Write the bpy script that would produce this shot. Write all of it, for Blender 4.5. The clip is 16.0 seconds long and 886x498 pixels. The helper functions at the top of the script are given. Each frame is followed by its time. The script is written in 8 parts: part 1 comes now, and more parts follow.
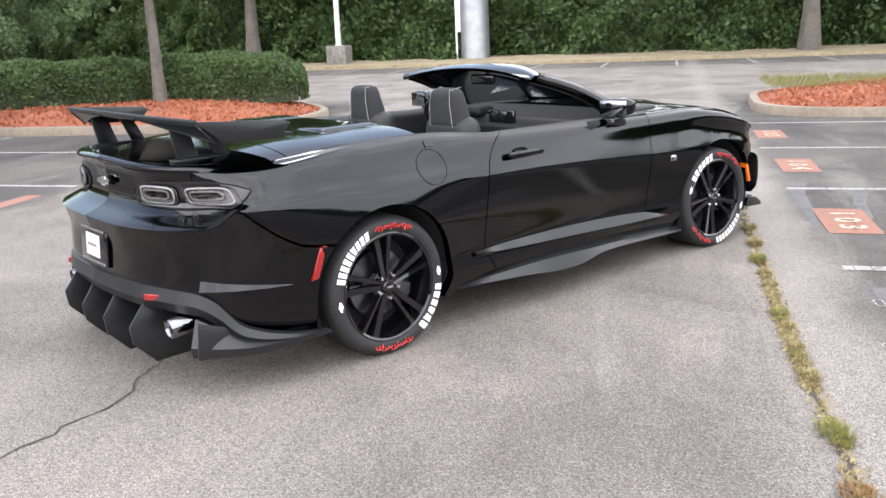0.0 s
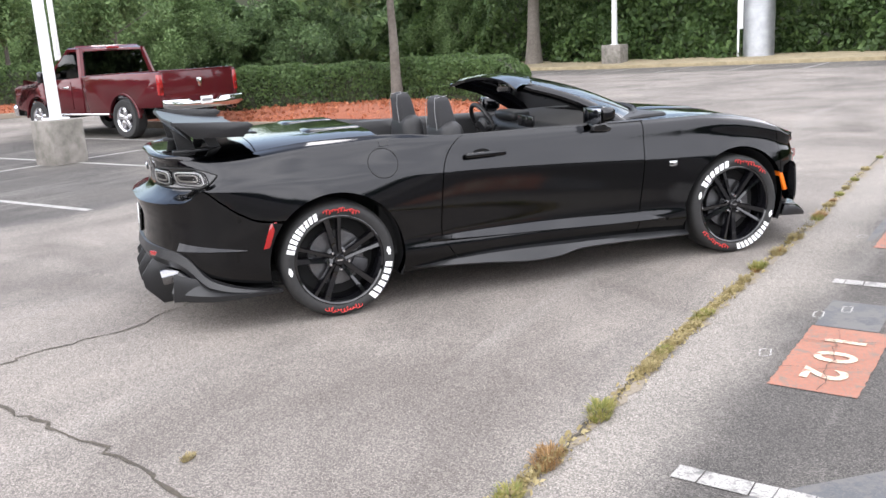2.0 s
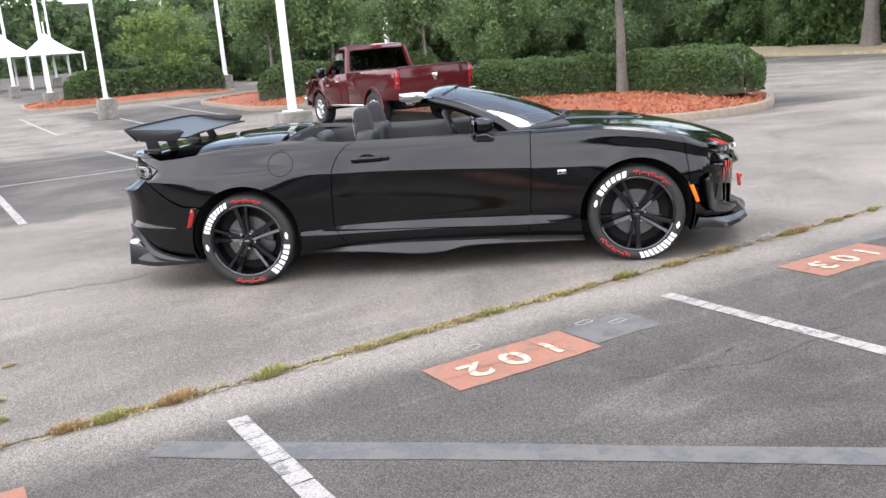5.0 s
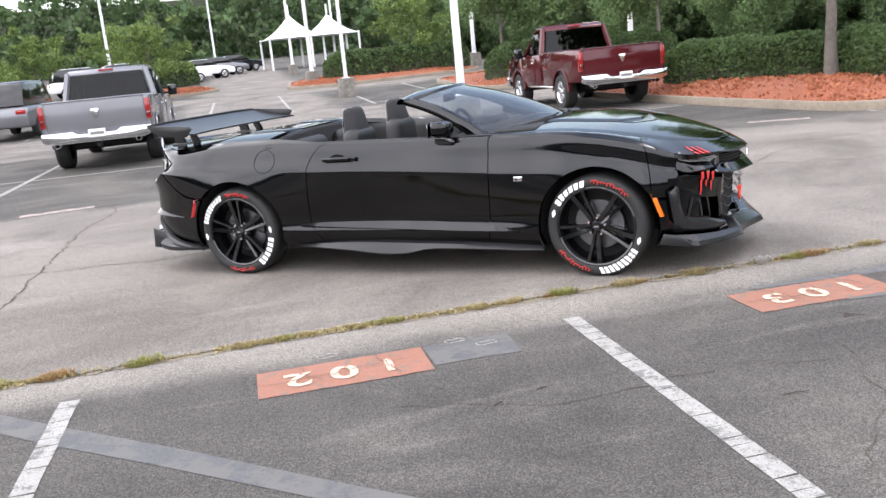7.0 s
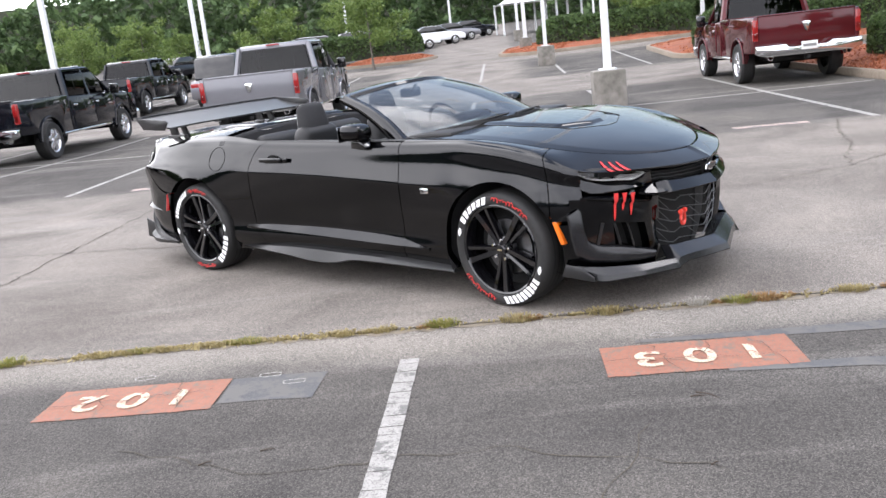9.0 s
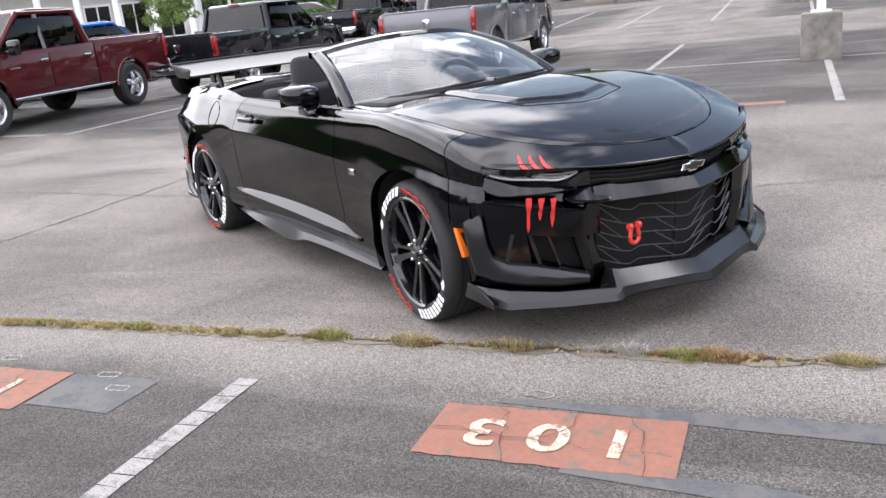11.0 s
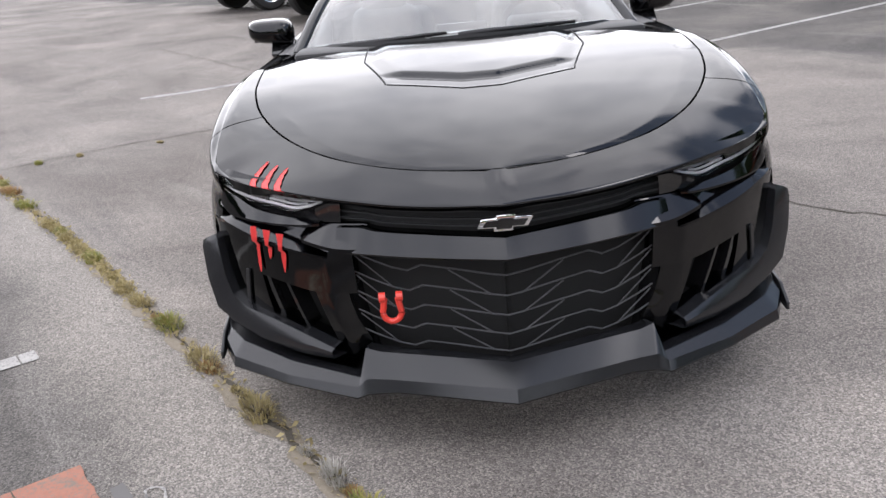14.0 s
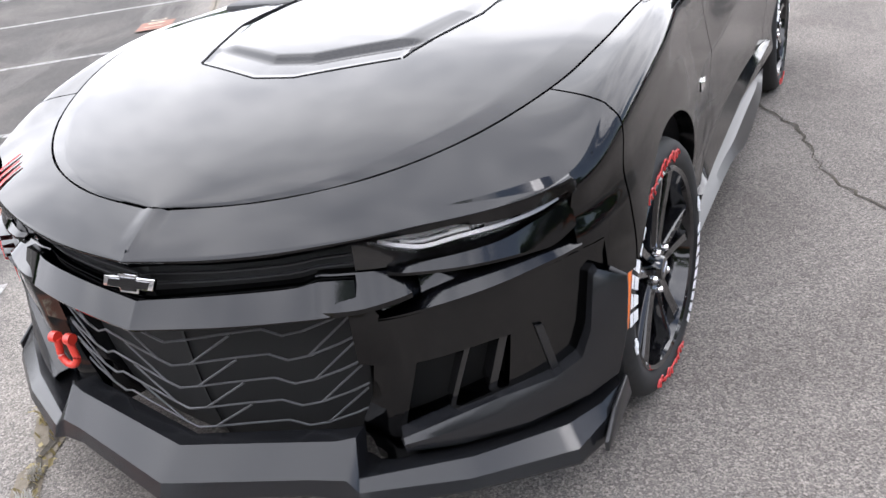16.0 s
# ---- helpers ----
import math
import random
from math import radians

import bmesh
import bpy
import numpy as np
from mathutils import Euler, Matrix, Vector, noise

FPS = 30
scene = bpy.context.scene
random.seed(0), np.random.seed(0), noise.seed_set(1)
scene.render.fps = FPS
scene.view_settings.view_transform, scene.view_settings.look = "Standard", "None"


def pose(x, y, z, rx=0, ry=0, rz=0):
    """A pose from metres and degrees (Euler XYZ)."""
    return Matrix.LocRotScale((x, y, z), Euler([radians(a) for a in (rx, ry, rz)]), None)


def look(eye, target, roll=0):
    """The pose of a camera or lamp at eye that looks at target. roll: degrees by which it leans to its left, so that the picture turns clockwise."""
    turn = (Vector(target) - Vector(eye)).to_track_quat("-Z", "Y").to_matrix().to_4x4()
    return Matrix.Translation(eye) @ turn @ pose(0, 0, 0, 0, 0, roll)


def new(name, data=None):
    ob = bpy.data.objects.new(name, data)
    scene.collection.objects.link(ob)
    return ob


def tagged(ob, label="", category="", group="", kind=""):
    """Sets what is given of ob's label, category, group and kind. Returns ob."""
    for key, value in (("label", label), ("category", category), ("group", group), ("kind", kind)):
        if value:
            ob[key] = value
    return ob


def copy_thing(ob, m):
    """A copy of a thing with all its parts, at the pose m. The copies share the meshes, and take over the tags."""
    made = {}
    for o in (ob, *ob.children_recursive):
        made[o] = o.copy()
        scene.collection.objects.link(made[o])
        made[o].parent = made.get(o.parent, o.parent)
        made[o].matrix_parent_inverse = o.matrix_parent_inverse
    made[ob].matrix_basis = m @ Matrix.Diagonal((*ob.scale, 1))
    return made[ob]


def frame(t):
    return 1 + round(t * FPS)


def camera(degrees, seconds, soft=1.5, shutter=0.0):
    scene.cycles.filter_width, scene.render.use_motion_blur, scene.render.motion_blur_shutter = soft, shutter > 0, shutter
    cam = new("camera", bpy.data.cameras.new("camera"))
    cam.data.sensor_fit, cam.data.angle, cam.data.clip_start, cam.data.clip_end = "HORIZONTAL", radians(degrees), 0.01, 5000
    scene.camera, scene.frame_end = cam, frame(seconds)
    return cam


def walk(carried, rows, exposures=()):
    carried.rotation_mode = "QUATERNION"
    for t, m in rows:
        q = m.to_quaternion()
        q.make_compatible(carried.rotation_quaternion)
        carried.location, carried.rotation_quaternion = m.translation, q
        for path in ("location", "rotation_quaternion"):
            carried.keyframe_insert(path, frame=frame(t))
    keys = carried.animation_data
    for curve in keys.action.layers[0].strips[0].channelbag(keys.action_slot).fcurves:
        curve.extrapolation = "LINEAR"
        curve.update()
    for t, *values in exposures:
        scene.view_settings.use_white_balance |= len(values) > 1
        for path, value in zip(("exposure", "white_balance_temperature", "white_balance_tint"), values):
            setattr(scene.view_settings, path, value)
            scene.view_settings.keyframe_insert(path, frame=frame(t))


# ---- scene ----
cam = camera(54.2, 16.0)
PATH = [
    (0, (-3.791, -4.080, 1.512), (-2.529, -2.607, 1.025), -2.30),
    (0.5, (-3.530, -4.545, 1.511), (-2.390, -2.972, 1.034), -2.30),
    (1, (-3.226, -4.967, 1.516), (-2.242, -3.290, 1.046), -2.40),
    (1.5, (-2.896, -5.355, 1.529), (-2.083, -3.588, 1.063), -2.90),
    (2, (-2.526, -5.700, 1.526), (-1.856, -3.873, 1.067), -3.30),
    (2.5, (-2.097, -5.994, 1.535), (-1.540, -4.128, 1.080), -3.70),
    (3, (-1.637, -6.282, 1.544), (-1.181, -4.387, 1.095), -3.90),
    (3.5, (-1.145, -6.537, 1.550), (-0.815, -4.615, 1.107), -4.10),
    (4, (-0.628, -6.735, 1.547), (-0.451, -4.791, 1.111), -4.30),
    (4.5, (-0.095, -6.890, 1.548), (-0.072, -4.936, 1.110), -4.52),
    (5, (0.439, -6.960, 1.548), (0.302, -5.012, 1.109), -4.74),
    (5.5, (0.978, -6.946, 1.549), (0.680, -5.019, 1.108), -4.96),
    (6, (1.524, -6.849, 1.549), (1.069, -4.954, 1.107), -5.18),
    (6.5, (2.081, -6.669, 1.550), (1.475, -4.816, 1.106), -5.40),
    (7, (2.604, -6.423, 1.549), (1.852, -4.623, 1.108), -5.60),
    (7.5, (3.105, -6.106, 1.553), (2.218, -4.368, 1.111), -5.90),
    (8, (3.551, -5.726, 1.548), (2.521, -4.070, 1.105), -6.30),
    (8.5, (3.925, -5.296, 1.544), (2.769, -3.727, 1.095), -6.60),
    (9, (4.225, -4.822, 1.536), (2.985, -3.323, 1.072), -6.50),
    (9.5, (4.474, -4.342, 1.523), (3.144, -2.929, 1.041), -6.41),
    (10, (4.636, -3.854, 1.502), (3.204, -2.551, 0.998), -6.32),
    (10.5, (4.728, -3.364, 1.477), (3.197, -2.190, 0.951), -6.24),
    (11, (4.772, -2.880, 1.454), (3.149, -1.846, 0.907), -6.15),
    (11.5, (4.786, -2.407, 1.436), (3.087, -1.515, 0.873), -6.05),
    (12, (4.792, -1.943, 1.422), (3.030, -1.191, 0.847), -5.93),
    (12.5, (4.742, -1.471, 1.432), (2.931, -0.876, 0.827), -5.86),
    (13, (4.675, -1.013, 1.437), (2.824, -0.598, 0.805), -5.41),
    (13.5, (4.590, -0.566, 1.435), (2.715, -0.367, 0.768), -5.15),
    (14, (4.470, -0.151, 1.411), (2.593, -0.166, 0.722), -5.19),
    (14.5, (4.289, 0.315, 1.405), (2.443, 0.054, 0.681), -5.61),
    (15, (4.036, 0.726, 1.408), (2.247, 0.256, 0.645), -6.12),
    (15.5, (3.752, 1.060, 1.419), (2.051, 0.390, 0.607), -7.21),
    (16, (3.424, 1.342, 1.397), (1.825, 0.479, 0.560), -8.21),
]
walk(cam, [(t, look(eye, target, roll)) for t, eye, target, roll in PATH],
     [(0, 0.38, 6350, 14), (4, 0.31, 6350, 14), (9, 0.18, 6320, 14.5), (11.5, 0.03, 6300, 15.5), (12.5, -0.08, 6300, 15), (14, -0.15, 6300, 15), (15, -0.03, 6280, 14.5), (16, 0.30, 6250, 14)])

# ---- world and sun ----
world = bpy.data.worlds.new("world")
scene.world = world
world.use_nodes = True
wt = world.node_tree
for n in list(wt.nodes):
    wt.nodes.remove(n)
SUN_EL, SUN_AZ = 52.0, 62.0     # degrees; azimuth of the sun's place, from +x towards +y


def wnode(kind, **inputs):
    n = wt.nodes.new(kind)
    for k, v in inputs.items():
        n.inputs[k.replace("_", " ")].default_value = v
    return n


w_out = wnode("ShaderNodeOutputWorld")
w_bg = wnode("ShaderNodeBackground", Strength=0.15)
w_sky = wt.nodes.new("ShaderNodeTexSky")
w_sky.sky_type = 'NISHITA'
w_sky.sun_disc = False
w_sky.sun_elevation = radians(SUN_EL)
w_sky.sun_rotation = radians(90 - SUN_AZ)
w_sky.air_density, w_sky.dust_density, w_sky.ozone_density = 1.5, 0.5, 2.5
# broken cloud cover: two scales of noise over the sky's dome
w_n1 = wnode("ShaderNodeTexNoise", Scale=2.4, Detail=9.0, Roughness=0.56, Distortion=0.3)
w_n2 = wnode("ShaderNodeTexNoise", Scale=5.0, Detail=5.0, Roughness=0.6)
w_ramp = wt.nodes.new("ShaderNodeValToRGB")
w_ramp.color_ramp.elements[0].position, w_ramp.color_ramp.elements[0].color = 0.345, (0.10, 0.10, 0.10, 1)
w_ramp.color_ramp.elements[1].position, w_ramp.color_ramp.elements[1].color = 0.430, (1, 1, 1, 1)
w_shade = wt.nodes.new("ShaderNodeValToRGB")
w_shade.color_ramp.elements[0].position, w_shade.color_ramp.elements[0].color = 0.378, (17.0, 17.4, 18.2, 1)
w_shade.color_ramp.elements[1].position, w_shade.color_ramp.elements[1].color = 0.74, (29.0, 29.0, 29.0, 1)
w_mix = wt.nodes.new("ShaderNodeMixRGB")
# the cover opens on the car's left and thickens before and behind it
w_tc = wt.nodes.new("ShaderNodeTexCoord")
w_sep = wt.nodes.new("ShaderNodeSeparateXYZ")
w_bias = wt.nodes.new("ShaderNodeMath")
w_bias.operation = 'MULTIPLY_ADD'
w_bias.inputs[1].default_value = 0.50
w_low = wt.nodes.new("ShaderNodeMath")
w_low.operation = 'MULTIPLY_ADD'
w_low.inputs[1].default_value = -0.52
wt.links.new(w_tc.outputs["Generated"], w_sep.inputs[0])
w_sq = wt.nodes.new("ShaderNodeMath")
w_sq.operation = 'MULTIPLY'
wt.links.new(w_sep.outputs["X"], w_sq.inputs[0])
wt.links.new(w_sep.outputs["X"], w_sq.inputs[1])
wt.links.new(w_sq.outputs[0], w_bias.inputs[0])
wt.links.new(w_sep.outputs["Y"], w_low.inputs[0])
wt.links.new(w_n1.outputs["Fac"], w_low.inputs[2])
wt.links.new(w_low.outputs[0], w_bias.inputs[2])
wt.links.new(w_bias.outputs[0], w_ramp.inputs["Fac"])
w_bank = wt.nodes.new("ShaderNodeMath")
w_bank.operation = 'MULTIPLY_ADD'
w_bank.inputs[1].default_value = -0.16
wt.links.new(w_sep.outputs["X"], w_bank.inputs[0])
wt.links.new(w_n2.outputs["Fac"], w_bank.inputs[2])
wt.links.new(w_bank.outputs[0], w_shade.inputs["Fac"])
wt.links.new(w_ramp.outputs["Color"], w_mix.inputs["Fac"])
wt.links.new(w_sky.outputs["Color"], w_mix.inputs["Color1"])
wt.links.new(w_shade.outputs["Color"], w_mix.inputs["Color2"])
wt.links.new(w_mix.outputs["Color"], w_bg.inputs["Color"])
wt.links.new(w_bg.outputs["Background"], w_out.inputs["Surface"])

sun_data = bpy.data.lights.new("sun", 'SUN')
sun_data.energy, sun_data.angle, sun_data.color = 0.6, radians(16), (1.0, 0.97, 0.93)
sun = new("sun", sun_data)
sd = Vector((math.cos(radians(SUN_EL)) * math.cos(radians(SUN_AZ)), math.cos(radians(SUN_EL)) * math.sin(radians(SUN_AZ)), math.sin(radians(SUN_EL))))
sun.matrix_world = look(sd * 50, (0, 0, 0))


# ---- materials ----
def material(name, color=(0.5, 0.5, 0.5), rough=0.5, metal=0.0, coat=0.0, spec=0.5, coat_rough=0.03):
    m = bpy.data.materials.new(name)
    m.use_nodes = True
    b = m.node_tree.nodes["Principled BSDF"]
    b.inputs["Base Color"].default_value = (*color, 1)
    b.inputs["Roughness"].default_value = rough
    b.inputs["Metallic"].default_value = metal
    b.inputs["Coat Weight"].default_value = coat
    b.inputs["Coat Roughness"].default_value = coat_rough
    b.inputs["Specular IOR Level"].default_value = spec
    return m


def bsdf(m):
    return m.node_tree.nodes["Principled BSDF"]


def nd(m, kind, **inputs):
    n = m.node_tree.nodes.new(kind)
    for k, v in inputs.items():
        n.inputs[k.replace("_", " ")].default_value = v
    return n


def ln(m, a, b):
    m.node_tree.links.new(a, b)




def coords(m, scale=(1, 1, 1), obj=True):
    tc = m.node_tree.nodes.new("ShaderNodeTexCoord")
    mp = m.node_tree.nodes.new("ShaderNodeMapping")
    mp.inputs["Scale"].default_value = scale
    ln(m, tc.outputs["Object" if obj else "Generated"], mp.inputs["Vector"])
    return mp.outputs["Vector"]


def ramp(m, fac, stops):
    r = m.node_tree.nodes.new("ShaderNodeValToRGB")
    els = r.color_ramp.elements
    while len(els) < len(stops):
        els.new(0.5)
    for e, (p, c) in zip(els, stops):
        e.position, e.color = p, (*c, 1)
    ln(m, fac, r.inputs["Fac"])
    return r.outputs["Color"]


def mixc(m, fac, a, b, mode='MIX'):
    n = m.node_tree.nodes.new("ShaderNodeMixRGB")
    n.blend_type = mode
    for s, v in (("Fac", fac), ("Color1", a), ("Color2", b)):
        if isinstance(v, (int, float)):
            n.inputs[s].default_value = v
        elif isinstance(v, tuple):
            n.inputs[s].default_value = (*v, 1)
        else:
            ln(m, v, n.inputs[s])
    return n.outputs["Color"]


def bump(m, height, strength=0.3, dist=0.01):
    n = nd(m, "ShaderNodeBump", Strength=strength, Distance=dist)
    ln(m, height, n.inputs["Height"])
    ln(m, n.outputs["Normal"], bsdf(m).inputs["Normal"])


def grained(name, c1, c2, scale=20, rough=0.6, bump_s=0.2, dist=0.004, big=1.5, metal=0.0, spec=0.5, coat=0.0):
    """Two scales of noise between two colours, with fine relief."""
    m = material(name, c1, rough, metal, coat, spec)
    v = coords(m)
    n1 = nd(m, "ShaderNodeTexNoise", Scale=scale, Detail=6.0, Roughness=0.65)
    n2 = nd(m, "ShaderNodeTexNoise", Scale=big, Detail=3.0)
    ln(m, v, n1.inputs["Vector"])
    ln(m, v, n2.inputs["Vector"])
    add = m.node_tree.nodes.new("ShaderNodeMath")
    add.operation = 'MULTIPLY_ADD'
    add.inputs[1].default_value = 0.6
    ln(m, n1.outputs["Fac"], add.inputs[0])
    sc = m.node_tree.nodes.new("ShaderNodeMath")
    sc.operation = 'MULTIPLY'
    sc.inputs[1].default_value = 0.4
    ln(m, n2.outputs["Fac"], sc.inputs[0])
    ln(m, sc.outputs[0], add.inputs[2])
    ln(m, ramp(m, add.outputs[0], [(0.3, c1), (0.7, c2)]), bsdf(m).inputs["Base Color"])
    if bump_s:
        bump(m, n1.outputs["Fac"], bump_s, dist)
    return m


def paint(name, color, rough=0.05, flake=0.0, orange=0.004):
    """Clear-coated car paint with a faint orange peel and a film of dust."""
    m = material(name, color, 0.36, flake, 1.0, 0.0)
    bsdf(m).inputs["Specular Tint"].default_value = (0.12, 0.12, 0.13, 1)
    bsdf(m).inputs["Coat IOR"].default_value = 1.45
    v = coords(m)
    n = nd(m, "ShaderNodeTexNoise", Scale=3.0, Detail=4.0)
    ln(m, v, n.inputs["Vector"])
    r = m.node_tree.nodes.new("ShaderNodeMapRange")
    r.inputs["To Min"].default_value, r.inputs["To Max"].default_value = rough * 0.5, rough * 1.6
    ln(m, n.outputs["Fac"], r.inputs["Value"])
    ln(m, r.outputs["Result"], bsdf(m).inputs["Coat Roughness"])
    n2 = nd(m, "ShaderNodeTexNoise", Scale=260.0, Detail=2.0)
    ln(m, v, n2.inputs["Vector"])
    bp = nd(m, "ShaderNodeBump", Strength=0.02, Distance=orange)
    ln(m, n2.outputs["Fac"], bp.inputs["Height"])
    ln(m, bp.outputs["Normal"], bsdf(m).inputs["Coat Normal"])
    return m


M_PAINT = paint("black_metallic_paint", (0.0036, 0.0039, 0.0052), 0.016, 1.0)
M_SATIN = grained("satin_black_plastic", (0.007, 0.0072, 0.008), (0.013, 0.0133, 0.0145), 60, 0.34, 0.02, 0.001)
M_SPLIT = grained("splitter_plastic", (0.007, 0.0073, 0.0085), (0.012, 0.0124, 0.014), 60, 0.22, 0.02, 0.001, spec=0.45)
M_GLOSSB = material("gloss_black_plastic", (0.006, 0.006, 0.0065), 0.09, 0, 0.4)
M_TRIM = grained("black_trim", (0.01, 0.01, 0.011), (0.02, 0.02, 0.021), 120, 0.6, 0.15, 0.001)
# near-black: shade of cavities put into colour; also shut lines and underparts
M_DARK = material("shade_black", (0.004, 0.004, 0.004), 0.8)
M_TYRE = grained("tyre_rubber", (0.009, 0.009, 0.0095), (0.019, 0.0185, 0.018), 40, 0.72, 0.2, 0.001)
M_RIM = material("gloss_black_rim", (0.004, 0.004, 0.005), 0.10, 0.0, 1.0, 0.2)
M_STEEL = grained("brushed_steel", (0.12, 0.12, 0.125), (0.20, 0.20, 0.205), 80, 0.36, 0.1, 0.0005, metal=1.0)
M_CALIPER = material("caliper_grey", (0.05, 0.05, 0.053), 0.45, 0.5)
M_CHROME = material("chrome", (0.82, 0.82, 0.84), 0.06, 1.0)
M_CHROMED = material("dull_chrome", (0.22, 0.22, 0.23), 0.14, 1.0)
M_BOWL = material("smoked_grey_bowl", (0.11, 0.11, 0.115), 0.25, 0.5)
M_RING = material("pale_light_guide", (0.55, 0.56, 0.57), 0.3)
M_WHITE = grained("white_vinyl", (0.82, 0.82, 0.82), (0.88, 0.88, 0.88), 60, 0.5, 0.05, 0.0005)
M_RED = material("red_vinyl", (0.55, 0.030, 0.028), 0.4)
M_REDPAINT = material("red_powder_coat", (0.6, 0.04, 0.025), 0.35, 0, 0.3)
M_FABRIC = grained("charcoal_fabric", (0.012, 0.012, 0.0135), (0.028, 0.028, 0.03), 300, 0.9, 0.4, 0.001)
M_LEATHER = grained("black_leather", (0.004, 0.004, 0.0046), (0.009, 0.009, 0.0098), 200, 0.55, 0.3, 0.001)
M_STITCH = material("grey_stitching", (0.3, 0.3, 0.3), 0.8)
M_WIRE = material("grille_edge_grey", (0.075, 0.075, 0.08), 0.35, 0.3)
M_LAMP = material("smoked_reflector", (0.34, 0.33, 0.31), 0.3, 0.25)
M_BEZEL = material("grey_lamp_bezel", (0.50, 0.50, 0.51), 0.3, 0.4)
M_PLATE = material("plate_white", (0.75, 0.75, 0.74), 0.4)
M_GREYBAR = material("grey_print", (0.2, 0.2, 0.2), 0.5)
M_MIRROR = material("mirror_glass", (0.22, 0.23, 0.25), 0.05, 1.0)
M_REFL = material("bright_reflector", (0.75, 0.76, 0.78), 0.12, 1.0)


def glass(name, tint=(0.9, 0.95, 0.96), rough=0.0, ior=1.6):
    m = bpy.data.materials.new(name)
    m.use_nodes = True
    t = m.node_tree
    for n in list(t.nodes):
        t.nodes.remove(n)
    out = t.nodes.new("ShaderNodeOutputMaterial")
    tr = t.nodes.new("ShaderNodeBsdfTransparent")
    tr.inputs["Color"].default_value = (*tint, 1)
    gl = t.nodes.new("ShaderNodeBsdfGlossy")
    gl.inputs["Roughness"].default_value = rough
    fr = t.nodes.new("ShaderNodeFresnel")
    fr.inputs["IOR"].default_value = ior
    mx = t.nodes.new("ShaderNodeMixShader")
    t.links.new(fr.outputs[0], mx.inputs[0])
    t.links.new(tr.outputs[0], mx.inputs[1])
    t.links.new(gl.outputs[0], mx.inputs[2])
    t.links.new(mx.outputs[0], out.inputs["Surface"])
    return m


M_GLASS = glass("windscreen_glass", (0.60, 0.67, 0.69), 0.0, 2.1)
M_LENS = glass("smoked_lens", (0.80, 0.79, 0.78), 0.0, 1.30)
M_CLEAR = glass("clear_lens", (0.8, 0.8, 0.8))
M_TINT = glass("tinted_glass", (0.05, 0.055, 0.06), 0.0, 1.4)
M_REDLENS = material("red_lens", (0.26, 0.010, 0.010), 0.12, 0, 0.6)
M_ORANGE = material("amber_lens", (0.8, 0.16, 0.01), 0.18, 0, 0.6)


# ---- mesh helpers ----
def mesh_of(verts, faces, smooth=True):
    me = bpy.data.meshes.new("mesh")
    me.from_pydata([tuple(map(float, v)) for v in verts], [], faces)
    if smooth:
        me.polygons.foreach_set("use_smooth", [True] * len(me.polygons))
    me.update()
    return me


def from_bm(bm, smooth=False):
    bmesh.ops.recalc_face_normals(bm, faces=bm.faces[:])
    if smooth:
        for f in bm.faces:
            f.smooth = True
    me = bpy.data.meshes.new("mesh")
    bm.to_mesh(me)
    bm.free()
    return me


def part(name, data, mat, parent=None, label="", m=None):
    """Links a mesh or bmesh as one object under a thing or a part."""
    if isinstance(data, bmesh.types.BMesh):
        data = from_bm(data)
    data.materials.clear()
    data.materials.append(mat)
    ob = new(name, data)
    if parent is not None:
        ob.parent = parent
    if m is not None:
        ob.matrix_basis = m
    if label:
        tagged(ob, label)
    return ob


def thing(name, label, category, group="", m=None, kind=""):
    ob = new(name)
    tagged(ob, label, category, group, kind)
    if m is not None:
        ob.matrix_basis = m
    return ob


def sharpen(me, degrees=35):
    bm = bmesh.new()
    bm.from_mesh(me)
    lim = radians(degrees)
    for e in bm.edges:
        if len(e.link_faces) == 2 and e.calc_face_angle(0) > lim:
            e.smooth = False
    for f in bm.faces:
        f.smooth = True
    bm.to_mesh(me)
    bm.free()
    return me


def box(size, at=(0, 0, 0), bevel=0.0, segs=2, taper=None, rot=None):
    """A bevelled box; taper = (x, y) scale of its top."""
    bm = bmesh.new()
    bmesh.ops.create_cube(bm, size=1)
    for v in bm.verts:
        k = taper if taper and v.co.z > 0 else (1, 1)
        v.co = Vector((v.co.x * size[0] * k[0], v.co.y * size[1] * k[1], v.co.z * size[2]))
    if bevel:
        bmesh.ops.bevel(bm, geom=bm.edges[:], offset=bevel, segments=segs, profile=0.5, affect='EDGES')
    if rot is not None:
        bmesh.ops.transform(bm, matrix=pose(0, 0, 0, *rot), verts=bm.verts)
    bmesh.ops.translate(bm, vec=at, verts=bm.verts)
    me = from_bm(bm)
    return sharpen(me, 40) if bevel else me


def lathe(profile, n=48, axis='y', closed=False):
    """Revolves (radius, along) pairs round an axis."""
    k = len(profile)
    verts, faces = [], []
    for i in range(n):
        a = 2 * math.pi * i / n
        for r, h in profile:
            c, s = r * math.cos(a), r * math.sin(a)
            verts.append((c, h, s) if axis == 'y' else (c, s, h))
    rows = k if closed else k - 1
    for i in range(n):
        j = (i + 1) % n
        for p in range(rows):
            q = (p + 1) % k
            faces.append((i * k + p, i * k + q, j * k + q, j * k + p) if axis == 'z' else (i * k + p, j * k + p, j * k + q, i * k + q))
    return sharpen(mesh_of(verts, faces), 30)


